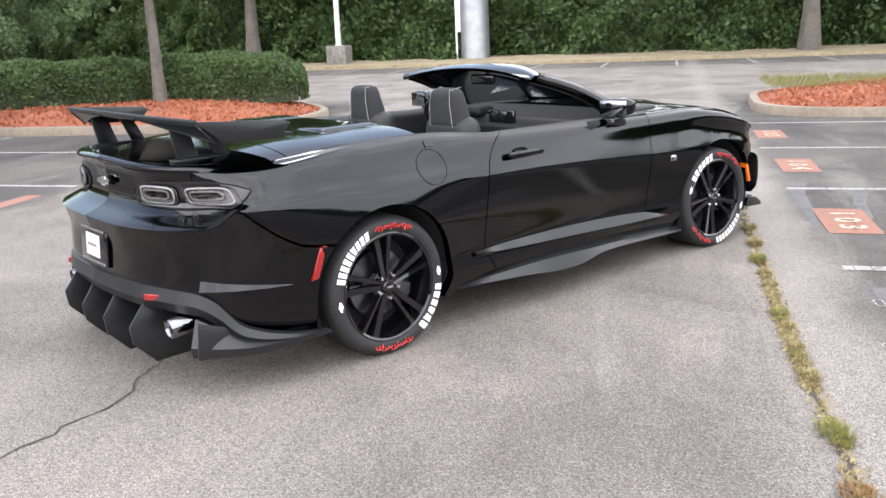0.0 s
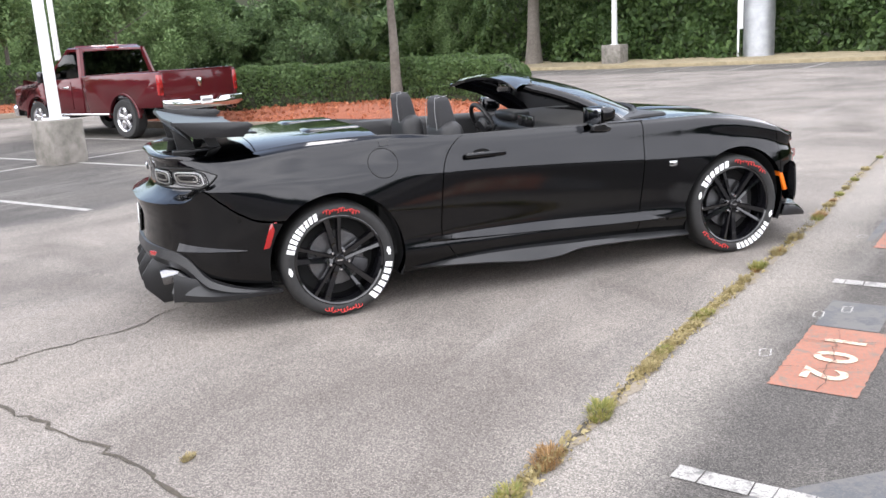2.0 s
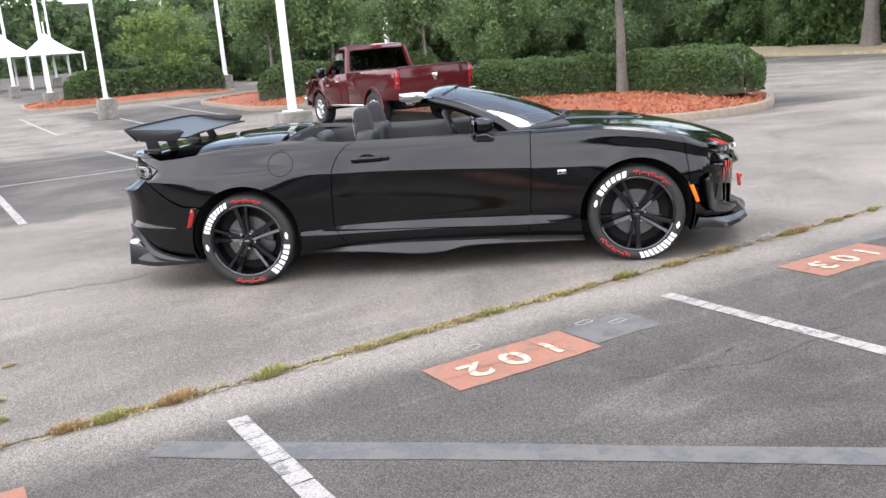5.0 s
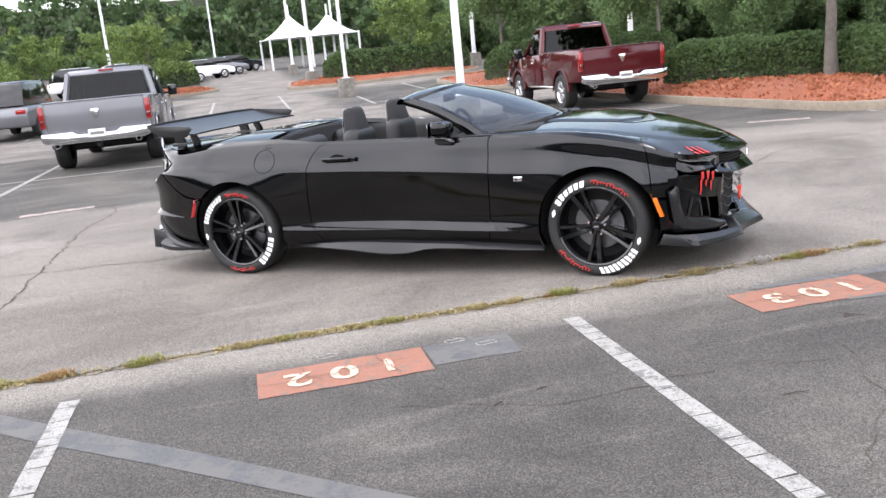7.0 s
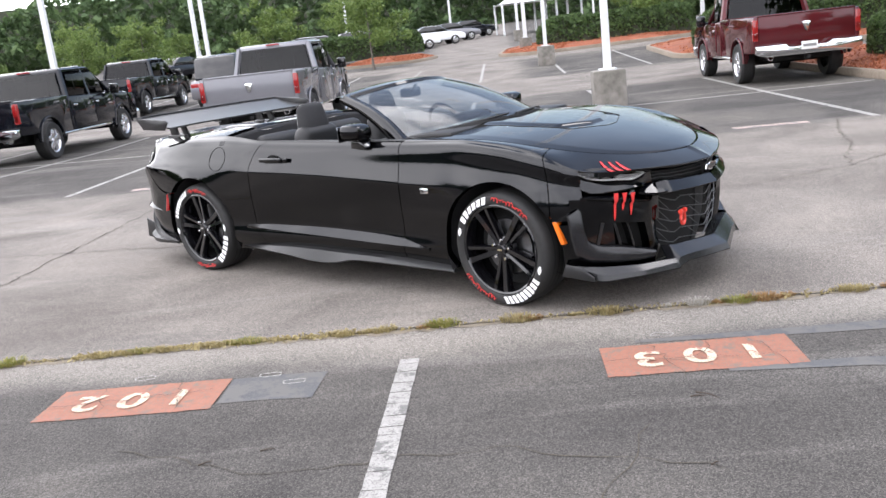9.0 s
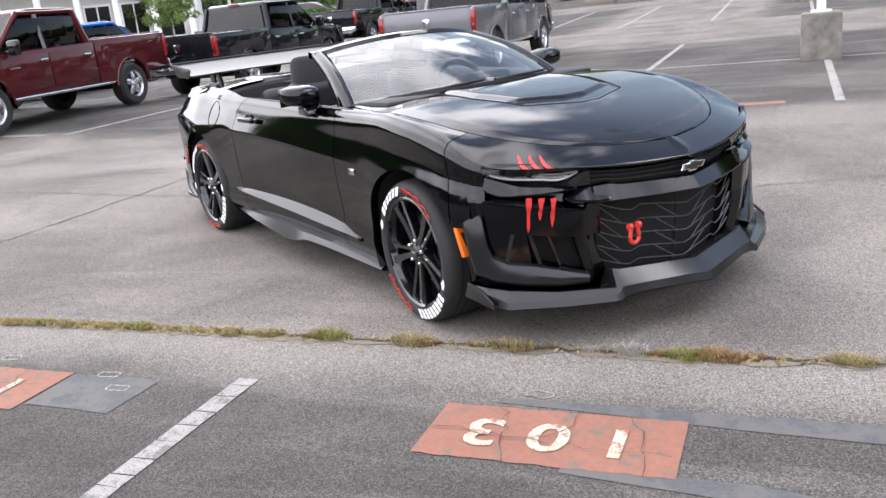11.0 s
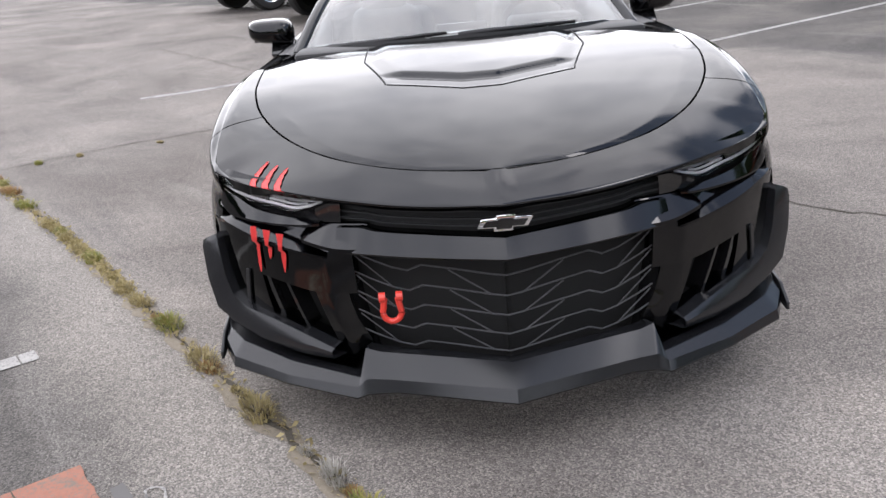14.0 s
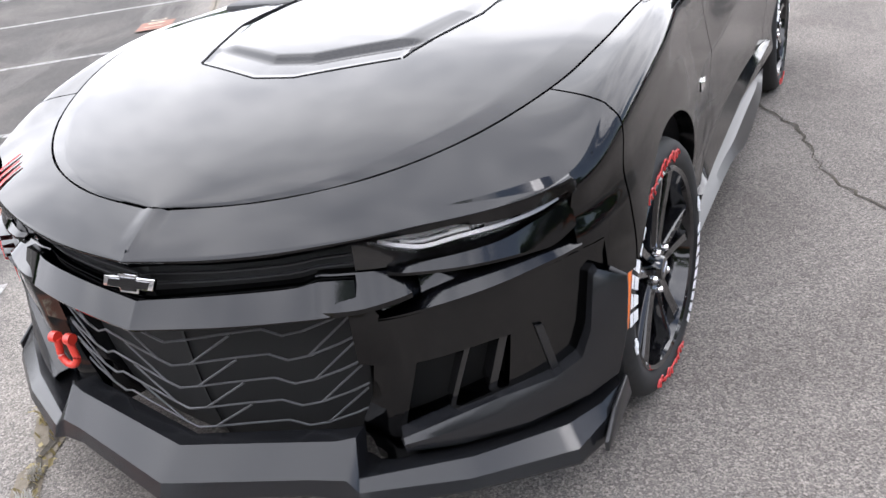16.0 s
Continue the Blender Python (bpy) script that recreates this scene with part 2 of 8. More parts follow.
def tube(points, r=0.01, n=8, closed=False, flat=1.0):
    """A round bar swept along a polyline."""
    pts = [Vector(p) for p in points]
    verts, faces = [], []
    N = len(pts)
    up = Vector((0, 0, 1))
    rr = r if hasattr(r, "__len__") else [r] * N
    for i, p in enumerate(pts):
        a = pts[(i - 1) % N] if (closed or i > 0) else p
        b = pts[(i + 1) % N] if (closed or i < N - 1) else p
        t = (b - a).normalized()
        s = t.cross(up)
        if s.length < 0.05:
            s = t.cross(Vector((1, 0, 0)))
        s.normalize()
        w = s.cross(t).normalized()
        for k in range(n):
            an = 2 * math.pi * (k + 0.5) / n
            verts.append(p + s * math.cos(an) * rr[i] + w * math.sin(an) * rr[i] * flat)
    for i in range(N if closed else N - 1):
        for k in range(n):
            j = (i + 1) % N
            faces.append((i * n + k, i * n + (k + 1) % n, j * n + (k + 1) % n, j * n + k))
    if not closed:
        faces.append(tuple(range(n))[::-1])
        faces.append(tuple((N - 1) * n + k for k in range(n)))
    bm = bmesh.new()
    me = mesh_of(verts, faces)
    bm.from_mesh(me)
    return sharpen(from_bm(bm), 50)


def slab(outline, h, axis='z', at=0.0, bevel=0.0):
    """A flat outline [(u, v), ...] given thickness h along an axis, starting at 'at'."""
    put = {'z': lambda u, v, w: (u, v, w), 'y': lambda u, v, w: (u, w, v), 'x': lambda u, v, w: (w, u, v)}[axis]
    bm = bmesh.new()
    vs = [bm.verts.new(put(u, v, at)) for u, v in outline]
    f = bm.faces.new(vs)
    r = bmesh.ops.extrude_face_region(bm, geom=[f])
    d = Vector(put(0, 0, h))
    bmesh.ops.translate(bm, vec=d, verts=[g for g in r["geom"] if isinstance(g, bmesh.types.BMVert)])
    bmesh.ops.recalc_face_normals(bm, faces=bm.faces[:])
    if bevel:
        bmesh.ops.bevel(bm, geom=bm.edges[:], offset=bevel, segments=2, profile=0.5, affect='EDGES')
    me = from_bm(bm)
    return sharpen(me, 40) if bevel else me


class Curve:
    """Monotone cubic through knots [(x, value), ...]."""

    def __init__(self, knots):
        self.x = np.array([k[0] for k in knots], float)
        self.y = np.array([k[1] for k in knots], float)
        h = np.diff(self.x)
        d = np.diff(self.y) / h
        m = np.zeros(len(self.x))
        m[0], m[-1] = d[0], d[-1]
        for i in range(1, len(d)):
            if d[i - 1] * d[i] > 0:
                w1, w2 = 2 * h[i] + h[i - 1], h[i] + 2 * h[i - 1]
                m[i] = (w1 + w2) / (w1 / d[i - 1] + w2 / d[i])
        self.m = m

    def __call__(self, q):
        q = np.clip(np.asarray(q, float), self.x[0], self.x[-1])
        i = np.clip(np.searchsorted(self.x, q) - 1, 0, len(self.x) - 2)
        h = self.x[i + 1] - self.x[i]
        t = (q - self.x[i]) / h
        a, b, c, d = 2 * t**3 - 3 * t**2 + 1, t**3 - 2 * t**2 + t, -2 * t**3 + 3 * t**2, t**3 - t**2
        return a * self.y[i] + b * h * self.m[i] + c * self.y[i + 1] + d * h * self.m[i + 1]


def grid_faces(n, m):
    return [(i * m + j, (i + 1) * m + j, (i + 1) * m + j + 1, i * m + j + 1) for i in range(n - 1) for j in range(m - 1)]


def panel(P, rim=0.03, cut=None, flip=False, inward=None):
    """A body panel from a grid of points (n, m, 3): its edges are folded inwards by rim; cut = [(x, z, r), ...] takes wheel arches out."""
    n, m = P.shape[:2]
    bm = bmesh.new()
    vs = [bm.verts.new(p) for p in P.reshape(-1, 3)]
    for f in grid_faces(n, m):
        f = f[::-1] if flip else f
        try:
            bm.faces.new([vs[i] for i in f])
        except ValueError:
            pass
    bm.normal_update()
    for cx, cz, r in cut or ():
        gone = [f for f in bm.faces if (f.calc_center_median().x - cx) ** 2 + (f.calc_center_median().z - cz) ** 2 < r * r]
        rim_v = {v for f in gone for v in f.verts}
        bmesh.ops.delete(bm, geom=gone, context='FACES')
        for v in rim_v:
            if v.is_valid and v.is_boundary:
                d = Vector((v.co.x - cx, 0, v.co.z - cz))
                if r * 0.85 < d.length < r * 1.1 and v.co.z > cz - 0.16:
                    k = r / d.length - 1
                    if abs(v.normal.y) > 0.3:
                        v.co.y -= (v.normal.x * d.x + v.normal.z * d.z) * k / v.normal.y
                    v.co.x, v.co.z = v.co.x + d.x * k, v.co.z + d.z * k
    bmesh.ops.remove_doubles(bm, verts=bm.verts[:], dist=0.0004)
    loose = [v for v in bm.verts if not v.link_faces]
    bmesh.ops.delete(bm, geom=loose, context='VERTS')
    bm.normal_update()
    for f in bm.faces:
        f.smooth = True
    if rim:
        edges = [e for e in bm.edges if e.is_boundary]
        norm = {v: v.normal.copy() for v in bm.verts}
        r = bmesh.ops.extrude_edge_only(bm, edges=edges)
        newv = [g for g in r["geom"] if isinstance(g, bmesh.types.BMVert)]
        for e in edges:
            e.smooth = False
        for v in newv:
            src = [e.other_vert(v) for e in v.link_edges if e.other_vert(v) in norm]
            d = inward if inward is not None else (-norm[src[0]] if src else Vector((0, 0, -1)))
            v.co += Vector(d) * rim
    me = bpy.data.meshes.new("mesh")
    bm.to_mesh(me)
    bm.free()
    return me


# lot axes: A along the rows of stalls, B across them
LOT = 34.5
AX = Vector((math.cos(radians(LOT)), math.sin(radians(LOT)), 0))
BX = Vector((-math.sin(radians(LOT)), math.cos(radians(LOT)), 0))


def lot(a, b, z=0.0):
    return AX * a + BX * b + Vector((0, 0, z))


def lot_pose(a, b, z=0.0, turn=0.0):
    p = lot(a, b, z)
    return pose(p.x, p.y, p.z, 0, 0, LOT + turn)

# ---- the black convertible: x forwards, y to its left, origin midway between the axles ----
AXLE, WHEEL_Z, TYRE_R, ARCH_R = 1.4055, 0.340, 0.342, 0.402
PLAN = [(-2.475, 0.0), (-2.455, 0.31), (-2.375, 0.60), (-2.215, 0.785), (-1.96, 0.88), (-1.4055, 0.935), (-0.9, 0.915), (-0.3, 0.893), (0.0, 0.89), (0.5, 0.89), (0.95, 0.905),
        (1.4055, 0.935), (1.70, 0.92), (1.88, 0.868), (2.01, 0.757), (2.12, 0.60), (2.21, 0.40), (2.27, 0.20), (2.31, 0.0)]


def plan_curves():
    q = [0.0]
    for (x0, y0), (x1, y1) in zip(PLAN, PLAN[1:]):
        q.append(q[-1] + math.hypot(x1 - x0, y1 - y0))
    q0 = q[8]
    q = [a - q0 for a in q]
    return Curve([(a, p[0]) for a, p in zip(q, PLAN)]), Curve([(a, p[1]) for a, p in zip(q, PLAN)]), q[0], q[-1]


PX, PY, Q_REAR, Q_FRONT = plan_curves()


def plan_point(q):
    q = np.asarray(q, float)
    e = 0.03
    dx, dy = PX(q + e) - PX(q - e), PY(q + e) - PY(q - e)
    # mirror the ends so that the normal points straight fore and aft at the middle
    l = np.hypot(dx, dy)
    return PX(q), PY(q), -dy / l, dx / l


# eight levels up the side: height and inset from the plan line
LEVELS = [
    (Curve([(-3.1, 0.30), (-2.2, 0.24), (-1.8, 0.20), (1.8, 0.19), (3.0, 0.19)]), Curve([(-3.1, 0.10), (-2.0, 0.07), (0, 0.075), (3, 0.06)])),
    (Curve([(-3.1, 0.40), (-2.2, 0.36), (-1.8, 0.31), (0, 0.30), (1.8, 0.29), (3.0, 0.30)]), Curve([(-3.1, 0.03), (-2.0, 0.02), (0, 0.022), (3, 0.02)])),
    (Curve([(-3.1, 0.50), (-2.2, 0.47), (-1.8, 0.43), (0, 0.415), (1.8, 0.40), (3.0, 0.42)]), Curve([(-3.1, 0.02), (-2.0, 0.012), (-0.8, 0.03), (0, 0.036), (0.8, 0.03), (1.4, 0.01), (3, 0.0)])),
    (Curve([(-3.1, 0.64), (-2.2, 0.64), (-1.4, 0.63), (0, 0.58), (1.4, 0.56), (3.0, 0.60)]), Curve([(-3.1, 0.03), (-2.0, 0.01), (-1.4, -0.006), (-0.8, 0.012), (0, 0.018), (0.8, 0.012), (1.4, -0.006), (3, 0.0)])),
    (Curve([(-3.1, 0.750), (-2.75, 0.744), (-2.28, 0.748), (-2.21, 0.768), (-2.13, 0.815), (-2.0, 0.808), (-1.4, 0.792), (-0.7, 0.785), (0, 0.755), (0.7, 0.715), (1.1, 0.70), (1.5, 0.69), (2.0, 0.655), (3.0, 0.64)]),
     Curve([(-3.1, 0.0), (-2.4, 0.0), (-2.2, 0.004), (-2.0, 0.014), (-1.4, 0.016), (-0.9, 0.008), (-0.6, 0.0), (0, 0.0), (1.1, 0.004), (1.4, 0.010), (1.8, 0.006), (3, 0.0)])),
    (Curve([(-3.1, 0.815), (-2.30, 0.815), (-2.14, 0.842), (-2.0, 0.872), (-1.4, 0.882), (-0.7, 0.875), (0, 0.855), (0.7, 0.83), (1.1, 0.83), (1.5, 0.79), (2.0, 0.70), (3.0, 0.68)]),
     Curve([(-3.1, 0.115), (-2.35, 0.115), (-2.22, 0.095), (-2.12, 0.060), (-1.8, 0.056), (-1.4, 0.062), (-0.8, 0.034), (0, 0.020), (1.0, 0.026), (1.4, 0.032), (1.8, 0.022), (2.0, 0.02), (3, 0.02)])),
    (Curve([(-3.1, 0.945), (-2.43, 0.945), (-2.0, 0.955), (-1.5, 0.985), (-1.1, 0.985), (-0.6, 0.955), (0, 0.94), (0.7, 0.93), (1.1, 0.935), (1.4, 0.908), (1.75, 0.832), (1.89, 0.772), (2.1, 0.735), (3.0, 0.715)]),
     Curve([(-3.1, 0.125), (-2.5, 0.12), (-2.15, 0.112), (-1.8, 0.116), (-1.4, 0.122), (-0.9, 0.080), (-0.6, 0.052), (0.6, 0.038), (1.1, 0.042), (1.4, 0.04), (1.7, 0.032), (1.95, 0.010), (3, 0.012)])),
    (Curve([(-3.1, 1.005), (-2.43, 0.985), (-2.0, 0.985), (-1.5, 1.025), (-1.1, 1.03), (-0.6, 0.993), (0, 0.977), (0.7, 0.965), (1.1, 0.967), (1.4, 0.942), (1.6, 0.905), (1.75, 0.862), (1.89, 0.808), (2.03, 0.772), (2.27, 0.756), (2.45, 0.744), (2.65, 0.733), (3.0, 0.726)]),
     Curve([(-3.1, 0.10), (-2.5, 0.105), (-2.15, 0.15), (-1.8, 0.19), (-1.4, 0.19), (-0.9, 0.13), (-0.6, 0.085), (0.6, 0.07), (1.1, 0.085), (1.4, 0.09), (1.7, 0.075), (1.95, 0.022), (2.2, 0.012), (3, 0.010)])),
]
CREASE = Curve([(-3.1, 1.0), (-2.12, 1.0), (-1.95, 0.4), (-1.6, 0.0), (-0.95, 0.0), (-0.7, 1.0), (0.9, 1.0), (1.15, 0.1), (2.0, 0.0), (3.0, 0.0)])


def body_point(q, v, s=1.0, out=0.0):
    """A point of the body's side at perimeter place q and level v (0 sill to 7 shoulder), on side s."""
    q, v = np.broadcast_arrays(np.asarray(q, float), np.asarray(v, float))
    Z = np.stack([l[0](q) for l in LEVELS])
    I = np.stack([l[1](q) for l in LEVELS])
    w = CREASE(q)
    k = np.clip(v.astype(int), 0, 6)
    t = v - k

    def cross(T):
        g = lambda i: np.take_along_axis(T, np.clip(i, 0, 7)[None], 0)[0]
        p0, p1 = g(k), g(k + 1)
        m0 = np.where(k > 0, (p1 - g(k - 1)) / 2, p1 - p0)
        m1 = np.where(k < 6, (g(k + 2) - p0) / 2, p1 - p0)
        m0 = np.where(k == 4, m0 * (1 - w) + (p1 - p0) * w, m0)
        m1 = np.where(k == 3, m1 * (1 - w) + (p1 - p0) * w, m1)
        return (2 * t**3 - 3 * t**2 + 1) * p0 + (t**3 - 2 * t**2 + t) * m0 + (-2 * t**3 + 3 * t**2) * p1 + (t**3 - t**2) * m1
    x, y, nx, ny = plan_point(q)
    off = out - cross(I)
    yy = np.where((q >= Q_FRONT - 1e-6) | (q <= Q_REAR + 1e-6), 0.0, np.maximum(y + ny * off, 0.0))
    return np.stack([x + nx * off, s * yy, cross(Z)], -1)


def side_patch(q0, q1, v0, v1, s, n, m, out=0.0):
    """Grid over the side between two slanting limits q0(v), q1(v)."""
    v = np.linspace(v0, v1, m)[None, :]
    f = np.linspace(0, 1, n)[:, None]
    a = q0(v) if callable(q0) else q0
    b = q1(v) if callable(q1) else q1
    return body_point(a * (1 - f) + b * f, v + 0 * f, s, out)


GAP = 0.0032
door_front = Curve([(0, 0.63), (2, 0.655), (4, 0.675), (7, 0.685)])
door_rear = Curve([(0, -0.60), (1, -0.70), (2, -0.757), (4, -0.735), (5, -0.70), (6, -0.63), (7, -0.56)])
nose_split = Curve([(0, 1.76), (3, 1.765), (5, 1.755), (7, 1.72)])
seam_v = Curve([(-2.36, 4.0), (-2.14, 4.0), (-2.05, 3.62), (-1.96, 3.23), (-1.84, 2.93), (-1.70, 2.86), (-1.60, 2.85)])     # seam between quarter panel and rear bumper
paint_v = Curve([(-3.1, 1.97), (-2.36, 1.95), (-2.29, 1.85), (-2.24, 1.45), (-2.14, 0.60), (-2.0, 0.35), (-1.84, 0.20), (-1.60, 0.20)])     # lower edge of the painted bumper


def quarter_patch(s, n=200, m=110):
    """The quarter panel: above the seam behind the wheel, full height before it."""
    f = np.linspace(0, 1, n)[:, None]
    g = np.linspace(0, 1, m)[None, :]
    v = 7 * g + 0 * f
    for _ in range(4):
        q = -2.36 * (1 - f) + (door_rear(v) - GAP) * f
        lo = np.where(q < -1.605, seam_v(q) + 0.03, 0.0)
        v = np.maximum(7 * g, lo) + 0 * f
    return body_point(q, v, s)


def bumper_patch(s, n=90, m=34):
    q = np.linspace(Q_REAR, -1.605, n)[:, None]
    g = np.linspace(0, 1, m)[None, :]
    lo, hi = paint_v(q), seam_v(q) - 0.03 * (q > -2.16) - 0.01
    return body_point(q + 0 * g, lo + (hi - lo) * g, s)


ARCHES = [(-AXLE, WHEEL_Z, ARCH_R), (AXLE, WHEEL_Z, ARCH_R)]

car = thing("convertible_car", "glossy black two-door convertible with its roof down, parked on the asphalt", "car")

for s in (-1, 1):
    fl = s > 0
    side = "right" if s < 0 else "left"
    door = part("door", panel(side_patch(lambda v: door_rear(v) + GAP, lambda v: door_front(v) - GAP, 0.0, 7.0, s, 60, 57), 0.05, flip=fl), M_PAINT, car, "closed glossy black door with a sharp crease")
    part("front_fender", panel(side_patch(lambda v: door_front(v) + GAP, lambda v: nose_split(v) - GAP, 0.0, 7.0, s, 160, 110), 0.04, ARCHES, flip=fl), M_PAINT, car)
    quarter = part("quarter_panel", sharpen(panel(quarter_patch(s), 0.04, ARCHES, flip=fl), 30), M_PAINT, car)
    # rear bumper: below the seam and the light shelf
    part("rear_bumper", panel(bumper_patch(s), 0.03, ARCHES, flip=fl), M_PAINT, car)
    part("bumper_shelf", panel(side_patch(Q_REAR, -2.362, 4.0, 5.0, s, 40, 10), 0.01, flip=fl), M_PAINT, car, "upward-facing painted shelf of the rear bumper")
    part("tail_panel", panel(side_patch(Q_REAR, -2.365, 5.0, 7.0, s, 40, 18), 0.03, flip=fl), M_PAINT, car, "gloss black tail panel between the lights")
    part("bumper_side", panel(side_patch(lambda v: nose_split(v) + GAP, 1.872, 2.74, 7.0, s, 14, 36), 0.02, ARCHES, flip=fl), M_PAINT, car)
    # door blade: the lower scooped highlight
    xs = np.linspace(-0.84, 0.86, 40)
    zt = Curve([(-0.84, 0.395), (-0.6, 0.412), (0.1, 0.404), (0.64, 0.388), (0.86, 0.318)])
    zb = Curve([(-0.84, 0.393), (-0.66, 0.374), (0.0, 0.342), (0.65, 0.318), (0.86, 0.316)])
    P = np.zeros((40, 4, 3))
    for i, x in enumerate(xs):
        yb = float(PY(x))
        for j, f in enumerate((0.0, 0.33, 0.7, 1.0)):
            P[i, j] = (x, s * (yb - 0.006 - 0.034 * f), zb(x) * (1 - f) + zt(x) * f)
    part("door_blade", panel(P, 0.02, flip=fl), M_PAINT, car, "scooped lower door blade")
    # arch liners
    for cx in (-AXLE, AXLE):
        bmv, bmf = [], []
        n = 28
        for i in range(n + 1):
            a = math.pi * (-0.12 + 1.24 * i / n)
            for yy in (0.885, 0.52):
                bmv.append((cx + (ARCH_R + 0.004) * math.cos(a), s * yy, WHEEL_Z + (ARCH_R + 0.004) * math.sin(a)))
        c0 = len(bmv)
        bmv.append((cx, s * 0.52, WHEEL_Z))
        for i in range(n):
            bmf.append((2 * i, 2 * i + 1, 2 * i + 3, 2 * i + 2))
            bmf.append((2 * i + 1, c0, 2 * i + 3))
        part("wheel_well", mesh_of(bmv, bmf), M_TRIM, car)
    # side skirt with its dip
    xs = np.linspace(-0.96, 1.03, 44)
    bz = Curve([(-0.96, 0.225), (-0.5, 0.20), (-0.12, 0.165), (0.0, 0.168), (0.2, 0.20), (1.03, 0.178)])
    tz = Curve([(-0.96, 0.245), (-0.42, 0.268), (0.2, 0.252), (1.03, 0.215)])
    oy = Curve([(-0.96, 0.865), (-0.45, 0.905), (0.1, 0.905), (0.3, 0.895), (1.03, 0.882)])
    P = np.zeros((44, 5, 3))
    for i, x in enumerate(xs):
        P[i] = [(x, s * 0.80, bz(x) - 0.012), (x, s * (oy(x) - 0.012), bz(x) - 0.01), (x, s * oy(x), bz(x)), (x, s * (oy(x) - 0.022), tz(x) - 0.02), (x, s * 0.80, tz(x) + 0.01)]
    part("side_skirt", sharpen(panel(P, 0.0, flip=fl), 25), M_SATIN, car, "satin black side skirt")
    # fuel flap on the right, handle, badge, side markers
    if s < 0:
        n = 40
        flap = []
        for rr in (0.0, 0.05, 0.083):
            flap.append([])
            for i in range(n):
                a = 2 * math.pi * i / n
                x, z = -1.098 + rr * 1.08 * math.cos(a), 0.875 + rr * math.sin(a)
                vs = np.linspace(3.5, 6.9, 60)
                bp = body_point(np.full(60, x), vs, s)
                k = int(np.argmin(abs(bp[:, 2] - z)))
                flap[-1].append((x, bp[k, 1] + s * 0.0015, z))
        ring = [np.array(p) for p in flap[2]]
        part("fuel_flap_gap", tube([p + np.array((0, s * -0.001, 0)) for p in ring], 0.0028, 6, True), M_DARK, quarter, "round fuel flap's shut line")
    hx = -0.475
    hy = float(body_point(hx, 4.95, s)[1])
    part("handle_cup", lathe([(0.0, 0.0), (0.030, 0.002), (0.040, 0.008), (0.044, 0.010)], 24), M_DARK, door, m=Matrix.Translation((hx, hy - s * 0.006, 0.862)) @ Matrix.Diagonal((1.5, s * 1.0, 0.9, 1)))
    part("door_handle", box((0.225, 0.030, 0.032), (hx, hy + s * 0.026, 0.868), 0.011, 3), M_PAINT, door, "black pull handle")
    part("lock_cap", box((0.05, 0.02, 0.03), (hx + 0.135, hy + s * 0.016, 0.866), 0.007, 2), M_PAINT, door)
    by = float(body_point(0.888, 3.8, s)[1])
    badge = part("fender_badge", box((0.06, 0.008, 0.032), (0.888, by + s * 0.004, 0.677), 0.003), M_CHROME, car, "small chrome fender badge")
    for k, (c, w) in enumerate(((0.008, 0.014), (0.026, 0.014))):
        part("badge_bar", box((w, 0.004, 0.02), (0.868 + c, by + s * 0.009, 0.677), 0.001), M_CHROME if k else M_GLOSSB, badge)
    bm = slab([(1.757, 0.545), (1.785, 0.548), (1.838, 0.40), (1.812, 0.395)], 0.05, 'y', 0.0, 0.004)
    part("amber_side_marker", bm, M_ORANGE, car, "amber side marker light", m=Matrix.Translation((0, s * 0.905 - (0.05 if s > 0 else 0.0), 0)))
    bm = slab([(-1.785, 0.605), (-1.745, 0.61), (-1.80, 0.468), (-1.835, 0.462)], 0.05, 'y', 0.0, 0.004)
    part("red_side_marker", bm, M_REDLENS, car, "red rear side marker", m=Matrix.Translation((0, s * 0.905 - (0.05 if s > 0 else 0.0), 0)))

# ---- hood, fender tops and nose ----
HQ = [(0.70, 0.74, 0.735), (1.1, 1.10, 0.79), (1.4, 1.38, 0.78), (1.6, 1.57, 0.75), (1.75, 1.70, 0.705), (2.0, 1.875, 0.605), (2.3, 2.04, 0.430), (2.6, 2.138, 0.215), (Q_FRONT, 2.182, 0.0)]
HX, HY = Curve([(q, x) for q, x, y in HQ]), Curve([(q, y) for q, x, y in HQ])
HOOD_C = Curve([(0.70, 1.006), (1.0, 1.004), (1.44, 0.972), (1.70, 0.930), (1.90, 0.884), (2.05, 0.840), (2.19, 0.786)])
HOOD_E = Curve([(0.70, 0.976), (1.12, 0.975), (1.4, 0.952), (1.7, 0.893), (2.0, 0.826), (2.19, 0.786)])
YEDGE = Curve([(0.70, 0.725)] + [(x, y) for q, x, y in HQ])


def hood_z(x, y):
    ye = np.maximum(YEDGE(x), 0.02)
    t = np.clip(np.abs(y) / ye, 0, 1)
    z = HOOD_C(x) + (HOOD_E(x) - HOOD_C(x)) * t**2.2 - 0.005 * np.clip((t - 0.90) / 0.1, 0, 1)
    return z


def vent_edge(x):
    """Half width of the hood vent at x."""
    return 0.315 + 0.085 * np.clip((1.57 - x) / 0.30, 0, 1)


def vent_front(y):
    return 1.690 - 0.40 * np.maximum(np.abs(y) - 0.06, 0) * 1.05


